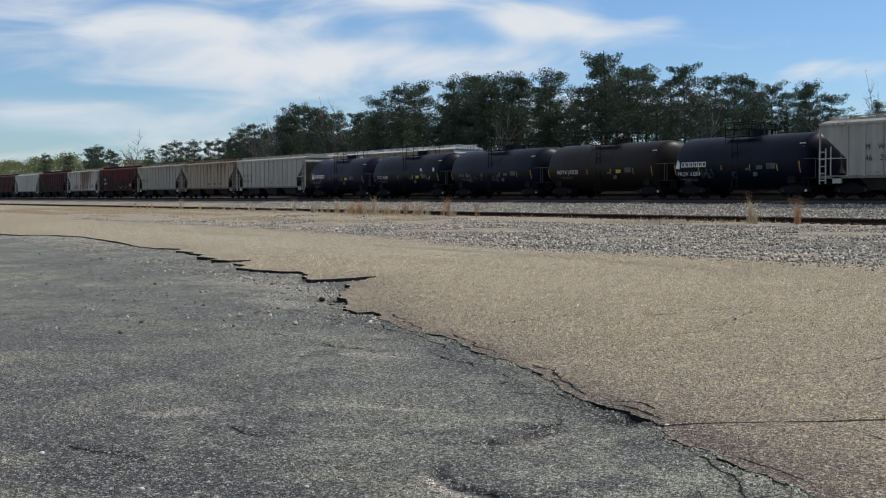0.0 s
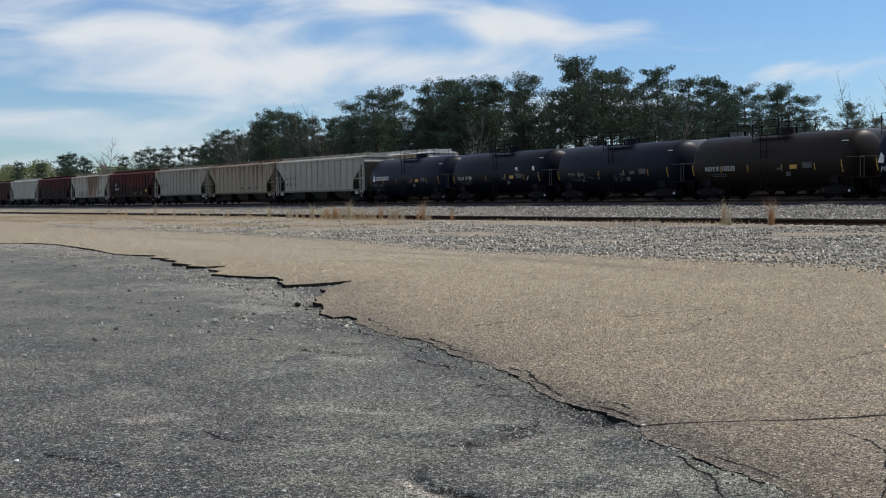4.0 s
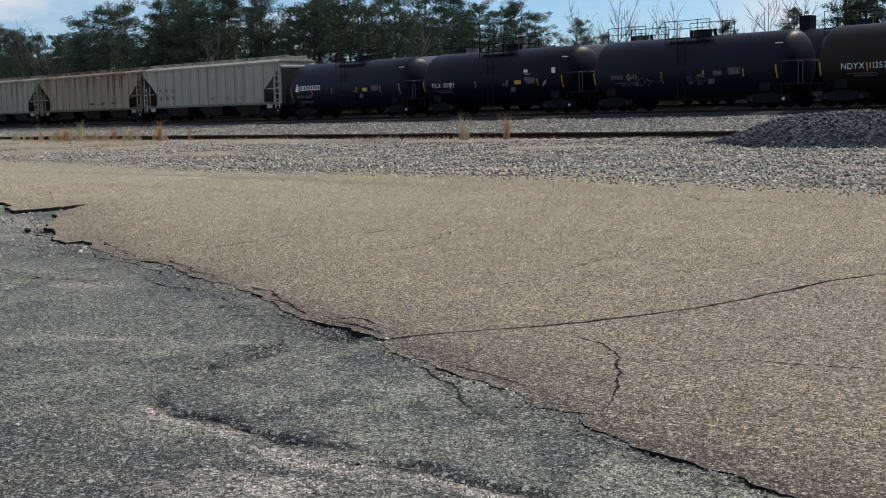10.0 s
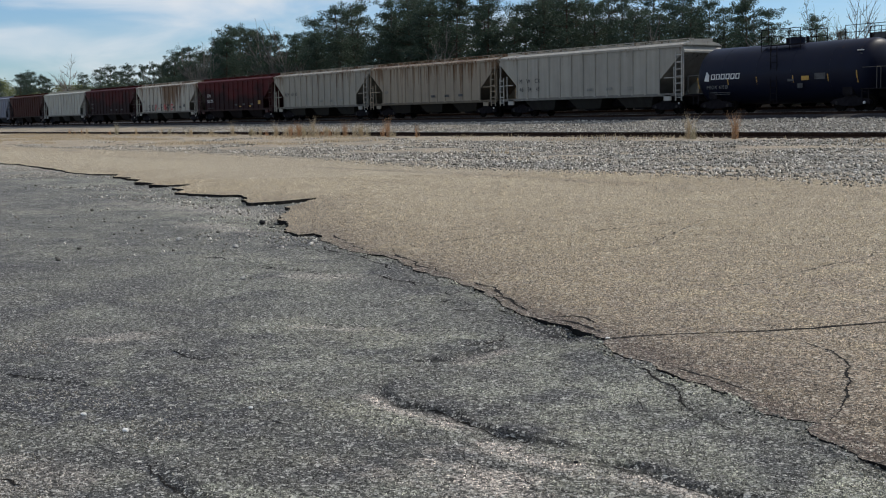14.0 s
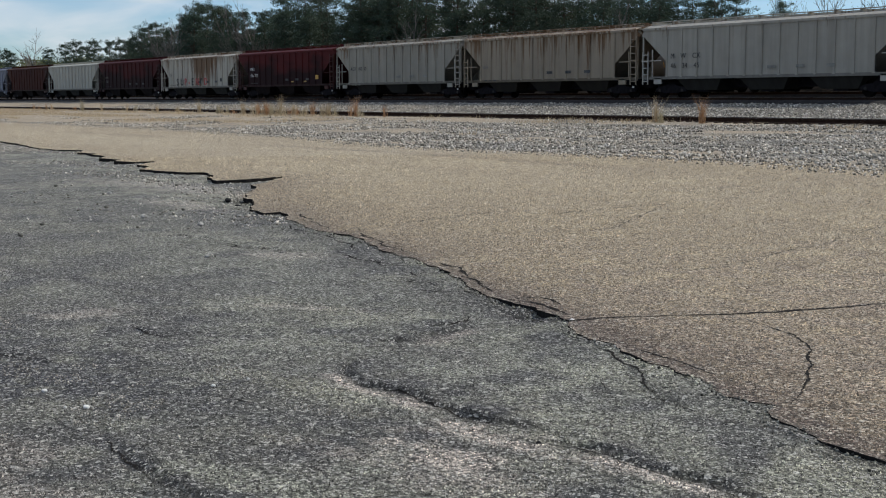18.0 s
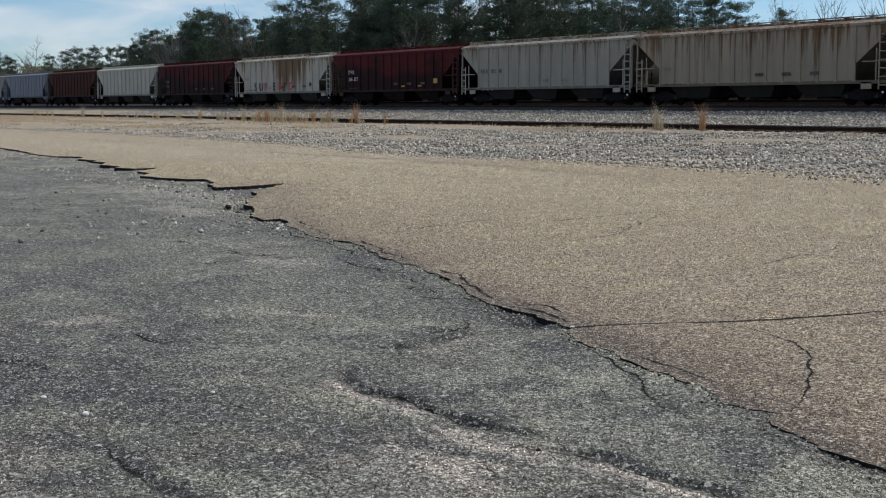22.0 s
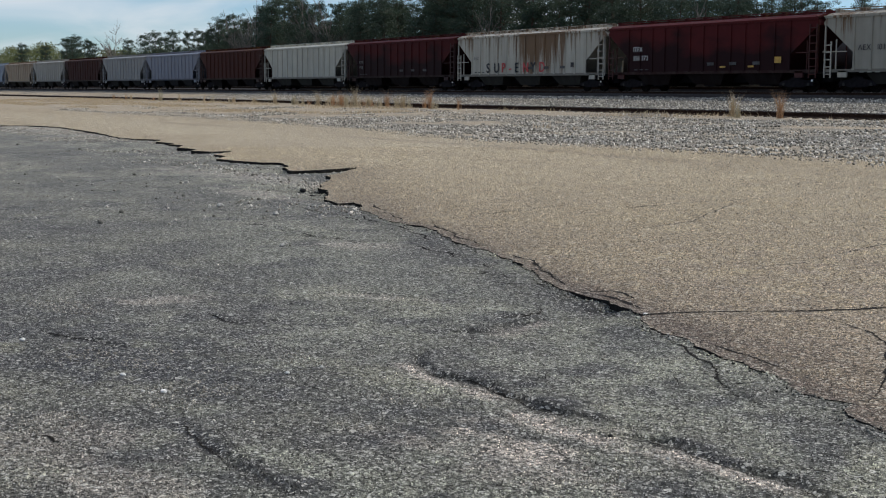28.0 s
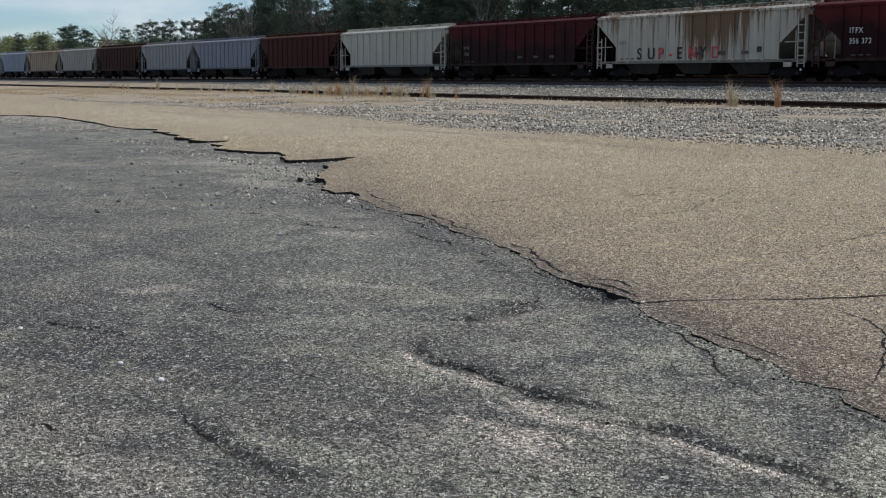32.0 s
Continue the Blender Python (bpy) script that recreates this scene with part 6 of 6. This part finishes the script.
def woods():
    forest_floor()
    rng = random.Random(21)
    kinds = [(pine_meshes(100 + i, 14.0, (0.32, 0.44, 0.28, 0.40, 0.50, 0.30, 0.36, 0.46)[i], (0.155, 0.165, 0.14, 0.185, 0.17, 0.175, 0.145, 0.18)[i], (1.0, 0.8, 1.15, 0.9, 0.75, 1.0, 1.1, 0.85)[i]), 14.0) for i in range(8)]
    full = (pine_meshes(131, 14.0, 0.22, 0.18, 1.4), 14.0)
    x = -209.0
    while x < -28:
        x += rng.uniform(2.8, 4.8)
        for row, (y0, share) in enumerate(((81, 1.0), (88, 1.0), (97, 0.85))):
            if x > -60 and row == 0 and rng.random() < 0.5:
                continue
            xx = x * (1, 88 / 82, 97 / 82)[row] + rng.uniform(-1, 1)
            y = y0 + rng.uniform(-2.5, 2.5)
            (meshes, h) = rng.choice(kinds)
            z = top_at(xx, y) * rng.choice((1.04, 1.0, 0.94, 0.85, 0.72) if row < 2 else (0.85, 0.78, 0.65)) - ground_z(y)
            tree("pine_tree", "tall dark green pine in the woods beyond the tracks", meshes, ("trunk", "crown"), pose(xx, y, ground_z(y) - 0.05, 0, 0, rng.uniform(0, 360)), z / h, "pines behind the tracks")
    # scattered pines farther along the line, with open sky between the groups
    for q, top in ((-341, 12.7), (-318, 11.6), (-300, 13.2), (-294, 12.6), (-291, 13.1), (-283, 12.2), (-279, 11.2), (-255, 11.2), (-244, 11.8), (-238, 12.1), (-233, 11.2), (-228, 11.9), (-221, 11.7), (-216, 11.6), (-212, 11.3), (-209, 12.0)):
        y = 84 + rng.uniform(-2, 4)
        (meshes, h) = rng.choice((kinds[2], full, full))
        z = 1.55 + (top - 1.55) * y / 82 - ground_z(y)
        tree("pine_tree", "pine standing apart at the far end of the woods", meshes, ("trunk", "crown"), pose(q * y / 82, y, ground_z(y) - 0.05, 0, 0, rng.uniform(0, 360)), z / h, "pines behind the tracks")
    # a close group of full pines at the near end
    for x, y, z in ((-47.3, 83, 10.6), (-45.2, 82, 11.8), (-43.4, 84, 10.8), (-40.2, 82, 12.4), (-37.5, 83, 12.8)):
        tree("pine_tree", "full dark green pine at the near end of the woods", full[0], ("trunk", "crown"), pose(x, y, ground_z(y) - 0.05, 0, 0, rng.uniform(0, 360)), (z - ground_z(y)) / 14.0, "pines behind the tracks")
    bare = [bare_mesh(40 + i, 11.0) for i in range(4)] + [bare_mesh(50 + i, 11.0, 4, True) for i in range(2)]
    spots = [(-71.0, 83, 11.6), (-68.6, 84, 12.2), (-66.2, 86, 10.5), (-63, 84, 8.8), (-55.8, 82, 10.4), (-53.2, 83, 11.6), (-50.8, 84, 11.6), (-47.5, 83, 10.5), (-57.5, 86, 9.5), (-186, 84, 15.6), (-206, 84, 14.6), (-178, 84, 16.2), (-74, 80, 9.8), (-44, 83, 10), (-118, 78, 12), (-86, 78, 11), (-190, 80, 16.0), (-186, 79.5, 15.2), (-167, 79, 15.6), (-163, 79.5, 14.4), (-158, 79, 15.0), (-194, 80, 13.8), (-60.5, 82, 10.8), (-65, 81, 11.4)]
    for i, (x, y, z) in enumerate(spots):
        me = bare[4 + i % 2] if i in (0, 2, 13) else bare[i % 4]
        tree("bare_tree", "leafless grey-brown tree at the edge of the woods", me, ("trunk", "crown"), pose(x, y, ground_z(y) - 0.05, 0, 0, 47 * i), (z - ground_z(y)) / 11.0, "bare trees by the woods")
    tree("bare_tree", "large leafless spreading tree beyond the tracks", bare_mesh(77, 11.0, 5, False, 0.020, 1.25, 0.62), ("trunk", "crown"), pose(-284.3, 88, 2.1), 1.34, "bare trees by the woods")
    # hardwood and young pine fill between the tall trunks
    n = 1150
    cx = RNG.uniform(-212, -62, n)
    cy = RNG.uniform(80, 104, n)
    hi = np.array([top_at(a, c) for a, c in zip(cx, cy)])
    zz = 0.5 + (hi - 0.5) * RNG.uniform(0.05, 0.70, n)
    v, t = clump_tris(np.stack([cx, cy, zz], 1), np.stack([RNG.uniform(.8, 1.8, n)] * 2 + [RNG.uniform(.7, 1.5, n)], 1), 110, 0.12)
    tagged(new("young_growth", raw_mesh("young_growth", v, t, NEEDLES)), "dense young dark green growth among the pines", "woods", kind="stuff")
    # low brush and young growth under the trees
    n = 1100
    cx = RNG.uniform(-420, -18, n)
    cy = RNG.uniform(63.9, 71, n)
    zz = 2.0 + 2.6 * RNG.random(n) ** 1.6
    v, t = clump_tris(np.stack([cx, cy, zz], 1), np.stack([RNG.uniform(1, 2.2, n), RNG.uniform(.6, 1.2, n), RNG.uniform(.5, 1.0, n)], 1), 52, 0.26)
    tagged(new("underbrush", raw_mesh("underbrush", v, t, NEEDLES)), "dark tangled underbrush at the foot of the woods", "brush", kind="stuff")
    n = 1100
    cq = RNG.uniform(-640, -215, n)
    cy = RNG.uniform(100, 150, n)
    top = np.where(cq < -303, 12.6, 9.8) + 0.7 * np.sin(cq * 0.21) + 0.4 * np.sin(cq * 0.53)
    v, t = clump_tris(np.stack([cq * cy / 82, cy, 1.55 + (top - 3.0) * cy / 82 * RNG.random(n) ** 0.5], 1), np.stack([RNG.uniform(2, 4.5, n)] * 2 + [RNG.uniform(1.2, 2.2, n)], 1), 90, 0.32)
    tagged(new("far_woods", raw_mesh("far_woods", v, t, SPRING)), "hazy olive-green woods in the distance", "woods", kind="stuff")


woods()


# ---- loose stone, pile, grass
OCTA_V = np.array([(1, 0, 0), (-1, 0, 0), (0, 1, 0), (0, -1, 0), (0, 0, 1), (0, 0, -1)], float)
OCTA_T = np.array([(0, 2, 4), (2, 1, 4), (1, 3, 4), (3, 0, 4), (2, 0, 5), (1, 2, 5), (3, 1, 5), (0, 3, 5)])


def stones(name, label, pts, sizes, material, category="gravel", sunk=False, tall=1.0):
    """Many small angular stones; sunk ones show their upper faces alone."""
    n = len(pts)
    use_v, use_t = (OCTA_V[:5], OCTA_T[:4]) if sunk else (OCTA_V, OCTA_T)
    k = len(use_v)
    v = use_v[None] * RNG.uniform(0.55, 1.15, (n, k, 1)) * sizes[:, None, None]
    if sunk:
        a = RNG.random(n) * 6.283
        q = np.zeros((n, 3, 3))
        q[:, 0, 0], q[:, 0, 1], q[:, 1, 0], q[:, 1, 1], q[:, 2, 2] = np.cos(a), -np.sin(a), np.sin(a), np.cos(a), 1
        v[:, 4, :2] += RNG.uniform(-0.5, 0.5, (n, 2)) * sizes[:, None]
        v[:, 4, 2] *= tall
    else:
        q, _ = np.linalg.qr(RNG.normal(size=(n, 3, 3)))
    v = np.einsum("nij,nkj->nki", q, v) + pts[:, None, :]
    t = use_t[None] + (np.arange(n) * k)[:, None, None]
    return tagged(new(name, raw_mesh(name, v.reshape(-1, 3), t.reshape(-1, 3), material)), label, category, kind="stuff")


def wavy(x, y):
    return 0.05 * noise.noise((x * 0.3, y * 0.7, 0)) + 0.03 * noise.noise((x * 1.1, y * 1.1, 5))


def gravel():
    def strew(n, x0, x1, y0, y1, lo, hi, keep=None):
        p, k = [], 0
        while len(p) < n and k < n * 4:
            k += 1
            x = x1 - (x1 - x0) * random.random() ** 1.25
            y = random.uniform(y0, y1)
            if keep and not keep(x, y):
                continue
            p.append((x, y, ground_z(y) + wavy(x, y) + 0.01))
        p = np.array(p)
        return p, RNG.uniform(lo, hi, len(p))

    def edge(x, y):
        for (xa, ya), (xb, yb) in zip(GRAVEL_EDGE, GRAVEL_EDGE[1:]):
            if xa <= x <= xb:
                lim = ya + (yb - ya) * (x - xa) / (xb - xa)
                return y > lim - 0.25 and (y > lim + 1.2 or random.random() < 0.8) and noise.noise((x * 0.14, y * 0.4, 3)) + 0.4 * noise.noise((x * 0.6, y * 0.9, 8)) > -0.22 - 0.014 * (x + 46) - (0.25 if y < 27 else 0) + (0.3 if y > 38.6 else 0)
        return False
    p, s = strew(32000, -105, -4, 20.5, 40.4, 0.028, 0.072, edge)
    stones("gravel_stones", "loose pale grey crushed gravel between pavement and siding", p, s, STONE)
    p, s = strew(18000, -115, -4, 21.5, 40.2, 0.010, 0.026, lambda x, y: y > np.interp(x, [a for a, c in GRAVEL_EDGE], [c for a, c in GRAVEL_EDGE]) + 0.3)
    stones("fine_gravel", "fine grey gravel trodden into the sandy dirt", p, s, STONE, "gravel", True)
    p, s = strew(26000, -120, -8, 42.9, 50.2, 0.035, 0.075)
    stones("ballast_stones", "pale track ballast on the shoulder beside the main line", p, s, STONE)
    # stones spilled on to the tan layer
    spill = []
    while len(spill) < 5000:
        x = -4 - 86 * random.random() ** 1.2
        lim = np.interp(x, [a for a, c in GRAVEL_EDGE], [c for a, c in GRAVEL_EDGE])
        spill.append((x, lim - 1.7 * random.random() ** 2.2 + 0.25, TOP + 0.008))
    spill = np.array(spill)
    stones("spilled_stones", "loose gravel spilled on to the tan pavement's rim", spill, RNG.uniform(0.012, 0.045, len(spill)), STONE)
    # aggregate that stands proud of both surfaces, thickest in the near part of the lot
    n = 310000
    az = np.radians(RNG.uniform(22, 84, n))
    r = 2.9 + 31 * RNG.random(n) ** 1.9
    ax, ay = -r * np.sin(az), r * np.cos(az)
    over = ay > np.interp(ax, [a for a, c in TORN], [c for a, c in TORN]) + 0.03
    near_crack, clear = np.zeros(n, bool), np.where(over, 0.04, 0.012)
    for (xa, ya), (xb, yb) in SEAMS:
        k = np.clip(((ax - xa) * (xb - xa) + (ay - ya) * (yb - ya)) / ((xb - xa) ** 2 + (yb - ya) ** 2), 0, 1)
        near_crack |= np.hypot(ax - xa - k * (xb - xa), ay - ya - k * (yb - ya)) < clear
    ax, ay, over, n = ax[~near_crack], ay[~near_crack], over[~near_crack], int((~near_crack).sum())
    tan = np.stack([ax, ay, upper_z(ax, ay) - 0.001], 1)[over]
    ob = stones("chip_seal_aggregate", "pale stone chips set in the tan chip seal", tan, RNG.uniform(0.0028, 0.0075, len(tan)) * (0.75 + np.hypot(tan[:, 0], tan[:, 1]) / 22), TAN_CHIP, "aggregate", True, 1.5)
    wear_layers(ob.data, tan[:, 0], tan[:, 1], UPPER_WEAR, 5)
    low = np.stack([ax, ay, on_lot(ax, ay) - 0.001], 1)[~over]
    ob = stones("asphalt_aggregate", "worn stone chips showing in the old grey asphalt", low, RNG.uniform(0.0026, 0.0068, len(low)), GREY_CHIP, "aggregate", True, 1.55)
    wear_layers(ob.data, low[:, 0], low[:, 1], LOT_WEAR, 5)
    # loose pale grit gathered in the hollows of the old lot
    grit = []
    while len(grit) < 5200:
        x, y = random.uniform(-9.5, -2.6), random.uniform(0.75, 4.2)
        if noise.noise((x * 0.9, y * 1.4, 21)) + 0.5 * noise.noise((x * 3.1, y * 3.1, 22)) + 0.25 * (2.2 - y) > 0.25:
            grit.append((x, y))
    grit = np.array(grit)
    stones("loose_grit", "loose pale grit lying on the old grey asphalt", np.stack([grit[:, 0], grit[:, 1], on_lot(grit[:, 0], grit[:, 1]) + 0.002], 1), RNG.uniform(0.003, 0.0085, len(grit)), STONE, "gravel")
    # crumbs of broken asphalt along the torn edge
    line = np.array([p for p in TORN_FINE if -19 < p[0] < -2])
    pick = RNG.integers(0, len(line), 1100)
    cx, cy = line[pick, 0] + RNG.normal(0, 0.05, 1100), line[pick, 1] - np.abs(RNG.normal(0, 0.06, 1100)) + 0.01
    crumbs = np.stack([cx, cy, np.minimum(on_lot(cx, cy) + 0.003, TOP - 0.004)], 1)
    stones("asphalt_crumbs", "grey crumbs broken off along the torn edge", crumbs, RNG.uniform(0.004, 0.016, 1100), GREY_CHIP, "rubble")
    # a few chips strewn over the lot near the torn edge
    pts = []
    while len(pts) < 900:
        x = random.uniform(-32, -2.5)
        y = random.uniform(1.5, 12)
        d, at = edge_gap(x, y)
        side = y < np.interp(x, [a for a, b in TORN if True], [b for a, b in TORN]) - 0.03
        if side and random.random() < (0.9 if d < 1.3 and x < -15 else 0.10):
            pts.append((x, y, lot_height(x, y) + 0.004))
    while len(pts) < 8000:
        x = random.uniform(-62, -14) if random.random() < 0.5 else random.uniform(-62, -38)
        y = np.interp(x, [a for a, b in TORN], [b for a, b in TORN]) - 0.1 - 2.6 * random.random() ** 1.5
        if noise.noise((x * 0.25, y * 0.8, 6)) > (-0.15 if x < -36 else 0.12):
            pts.append((x, y, lot_height(x, y) + 0.004))
    pts = np.array(pts)
    stones("stone_chips", "small pale stone chips strewn on the grey asphalt", pts, RNG.uniform(0.006, 0.03, len(pts)) * np.where(pts[:, 0] < -14, 1.2, 0.55), STONE)


gravel()


def rock(x, y, size, material, label):
    rng = random.Random(int(x * 100))
    bm = bmesh.new()
    bmesh.ops.create_icosphere(bm, subdivisions=2, radius=size)
    for v in bm.verts:
        v.co *= 1 + 0.28 * noise.noise(v.co * (2.2 / size) + Vector((x, y, 0)))
        v.co.z *= 0.7
    me = bpy.data.meshes.new("rock")
    bm.to_mesh(me)
    bm.free()
    me.materials.append(material)
    ob = new("rock", me)
    ob.matrix_basis = pose(x, y, lot_height(x, y) + size * 0.5, 0, 0, rng.uniform(0, 360))
    return tagged(ob, label, "rock", "loose rocks on the lot")


def rocks():
    chunk = m_plain("asphalt_chunk", (0.035, 0.034, 0.034), 0.95, 0, 0.4, 20)
    lump = m_plain("grey_stone_lump", (0.15, 0.14, 0.12), 0.95, 0, 0.4, 20)
    pale = m_plain("pale_rock", (0.42, 0.40, 0.36), 0.9, 0, 0.3, 20)
    chalk = m_plain("chalky_pebble", (0.80, 0.78, 0.73), 0.9, 0, 0.2, 30)
    for x, y, s, m, t in ((-17.95, 8.45, 0.05, chunk, "dark broken asphalt chunk by the torn edge"), (-17.3, 8.3, 0.045, chunk, "dark broken asphalt chunk by the torn edge"),
                          (-15.95, 6.31, 0.045, pale, "pale stone lying on grey asphalt"), (-14.6, 6.5, 0.04, pale, "pale stone lying on grey asphalt"), (-6.235, 2.14, 0.017, chalk, "small pale pebble on grey asphalt"),
                          (-4.42, 3.58, 0.011, chunk, "dark chip beside a crack"), (-6.73, 2.085, 0.015, chalk, "small pale pebble on grey asphalt"), (-15.67, 4.9, 0.028, lump, "dull grey lump on grey asphalt"),
                          (-7.96, 1.85, 0.017, chalk, "small pale pebble on grey asphalt"), (-17.72, 6.46, 0.03, lump, "dull grey lump on grey asphalt"), (-14.57, 4.31, 0.032, lump, "dull grey lump on grey asphalt"), (-6.66, 5.68, 0.02, chalk, "white pebble at the crack junction"),
                          (-6.32, 2.06, 0.009, chalk, "tiny white pebble on grey asphalt"), (-6.3, 2.86, 0.012, chalk, "small pale pebble on grey asphalt"), (-6.37, 3.1, 0.009, chalk, "tiny white pebble on grey asphalt"), (-11.53, 5.2, 0.03, pale, "pale stone lying on grey asphalt")):
        rock(x, y, s, m, t)
    for x, y, s in ((-16.24, 5.43, 0.017), (-13.5, 3.26, 0.026), (-24.27, 10.21, 0.04), (-20.23, 7.43, 0.038), (-20.57, 5.97, 0.026), (-15.32, 7.37, 0.026), (-22.73, 11.2, 0.038), (-20.31, 9.11, 0.034), (-24.23, 10.0, 0.032)):
        rock(x, y, s, pale, "pale stone lying on grey asphalt")
    for x, y, s in ((-17.49, 5.97, 0.02), (-22.59, 9.25, 0.03), (-21.35, 9.07, 0.034), (-22.57, 7.32, 0.034), (-36.19, 8.5, 0.035), (-32.53, 9.16, 0.04), (-20.11, 7.29, 0.026)):
        rock(x, y, s, lump, "dull grey lump on grey asphalt")


rocks()


def pile_height(x, y):
    ax = min(max((x + 27.6) / 4.6, 0), 1)
    ax = ax * ax * (3 - 2 * ax)
    k = 1 - ((y - 38.4) / (0.7 + 1.9 * ax)) ** 2
    return max(0, k) ** 0.8 * 0.95 * ax * (1 + 0.16 * noise.noise((x * 0.5, y * 0.5, 9))) if k > 0 else 0


def ballast_pile():
    t = thing("ballast_pile", "long low heap of dark crushed stone ballast", "stone pile")
    xs = [-28 + 0.4 * i for i in range(85)]
    ys = [35.4 + 0.3 * i for i in range(21)]
    v = [(x, y, ground_z(y) - 0.05 + pile_height(x, y) * 0.97) for y in ys for x in xs]
    n = len(xs)
    s = Shape().add(v, [(j * n + i, j * n + i + 1, (j + 1) * n + i + 1, (j + 1) * n + i) for j in range(len(ys) - 1) for i in range(n - 1)])
    part("core", s, m_gravel("dark_ballast", (0.03, 0.033, 0.036), (0.15, 0.155, 0.16), (0.06, 0.062, 0.065), 13.0), t)
    p = []
    while len(p) < 9000:
        x, y = random.uniform(-28, 5), random.uniform(35.6, 41.2)
        h = pile_height(x, y)
        if h > 0.02 or random.random() < 0.15:
            p.append((x, y, ground_z(y) + h))
    p = np.array(p)
    ob = stones("rubble_cover", "", p, RNG.uniform(0.04, 0.085, len(p)), DARK_STONE)
    ob.parent = t
    for key in ("label", "category"):
        if key in ob:
            del ob[key]


ballast_pile()

STRAW = m_leaf("dry_straw", (0.40, 0.295, 0.175), (0.62, 0.48, 0.31))
RUSSET = m_leaf("russet_straw", (0.36, 0.18, 0.085), (0.55, 0.32, 0.17))


def blades(pts, heights, lean, width):
    """Thin bent blades, two triangles and a tip each."""
    n = len(pts)
    az = RNG.random(n) * 6.283
    side = np.stack([np.cos(az), np.sin(az), 0 * az], 1) * width
    d = RNG.normal(size=(n, 2)) * lean
    mid_ = pts + np.stack([d[:, 0] * 0.35, d[:, 1] * 0.35, 0.6 * np.ones(n)], 1) * heights[:, None]
    tip = pts + np.stack([d[:, 0], d[:, 1], np.ones(n)], 1) * heights[:, None]
    v = np.stack([pts - side, pts + side, mid_ + side * 0.8, mid_ - side * 0.8, tip], 1).reshape(-1, 3)
    t = np.array([(0, 1, 2), (0, 2, 3), (3, 2, 4)])[None] + (np.arange(n) * 5)[:, None, None]
    return v, t.reshape(-1, 3)


def grass():
    spots = [(-42.4, 40.9, 1.05, STRAW), (-39.7, 41.0, 1.0, RUSSET), (-41.9, 40.7, 0.5, STRAW), (-92, 41, 0.9, STRAW), (-88.5, 41, 0.6, STRAW), (-84, 40.8, 0.95, STRAW), (-80.5, 40.9, 0.9, RUSSET), (-78.6, 41, 1.15, STRAW), (-76.4, 40.9, 0.7, STRAW),
             (-74, 40.9, 0.95, RUSSET), (-72.2, 41, 0.8, STRAW), (-68.4, 40.8, 1.1, RUSSET), (-118, 40.9, 1.0, STRAW), (-100, 40.9, 0.6, STRAW), (-96, 41, 0.5, STRAW), (-127, 41, 0.6, STRAW)]
    more = random.Random(8)
    for i in range(44):
        spots.append((more.choice((more.uniform(-90, -66), more.uniform(-84, -72), more.uniform(-140, -60))), 40.9 + more.uniform(-0.25, 0.2), more.uniform(0.35, 0.85), more.choice((STRAW, STRAW, RUSSET))))
    for i, (x, y, h, m) in enumerate(spots):
        n = 70 if i < 16 else 34
        p = np.stack([RNG.normal(0, 0.07, n), RNG.normal(0, 0.07, n), np.zeros(n)], 1)
        v, t = blades(p, RNG.uniform(0.45, 1.0, n) * h * 1.35, 0.2, 0.0075)
        ob = new("dry_grass_tuft", raw_mesh("dry_grass_tuft", v, t, m))
        x, y = x * 40.2 / 41, y - 0.75
        ob.matrix_basis = pose(x, y, ground_z(y) - 0.02)
        tagged(ob, "tall dry tawny grass tuft beside the siding rail" if m is STRAW else "tall dry russet grass tuft beside the siding rail", "grass", "dry grass tufts by the siding")
    p = []
    while len(p) < 19000:
        x, y = random.uniform(-150, -22), random.uniform(27, 40.8)
        k = noise.noise((x * 0.10, y * 0.3, 1)) + 0.35 * noise.noise((x * 0.6, y * 0.6, 4)) + (0.4 if y > 38.4 else 0) - 0.006 * (x + 70)
        if k > (0.30 if x < -62 else 0.42):
            p.append((x, y, ground_z(y) + wavy(x, y) - 0.01))
    p = np.array(p)
    v, t = blades(p, RNG.uniform(0.05, 0.22, len(p)), 0.6, 0.012)
    tagged(new("dry_grass", raw_mesh("dry_grass", v, t, STRAW)), "short dry straw-coloured grass among the gravel", "grass", kind="stuff")


grass()


def motions():
    for car, x0 in CARS:
        walk(car, [(t, pose(x0 + SPEED * t, TRACK_Y, RAIL_Z)) for t in (0, 8, 16, 24, 32)])
    # wheels roll without slipping: radius 0.42 m, a row every 0.12 s
    step = 0.12
    times = [i * step for i in range(int(32 / step))] + [32.0]
    for wheel, x in WHEELSETS:
        walk(wheel, [(t, pose(x, 0, 0.42, 0, math.degrees(SPEED * t / 0.42) % 360, 0)) for t in times])


motions()
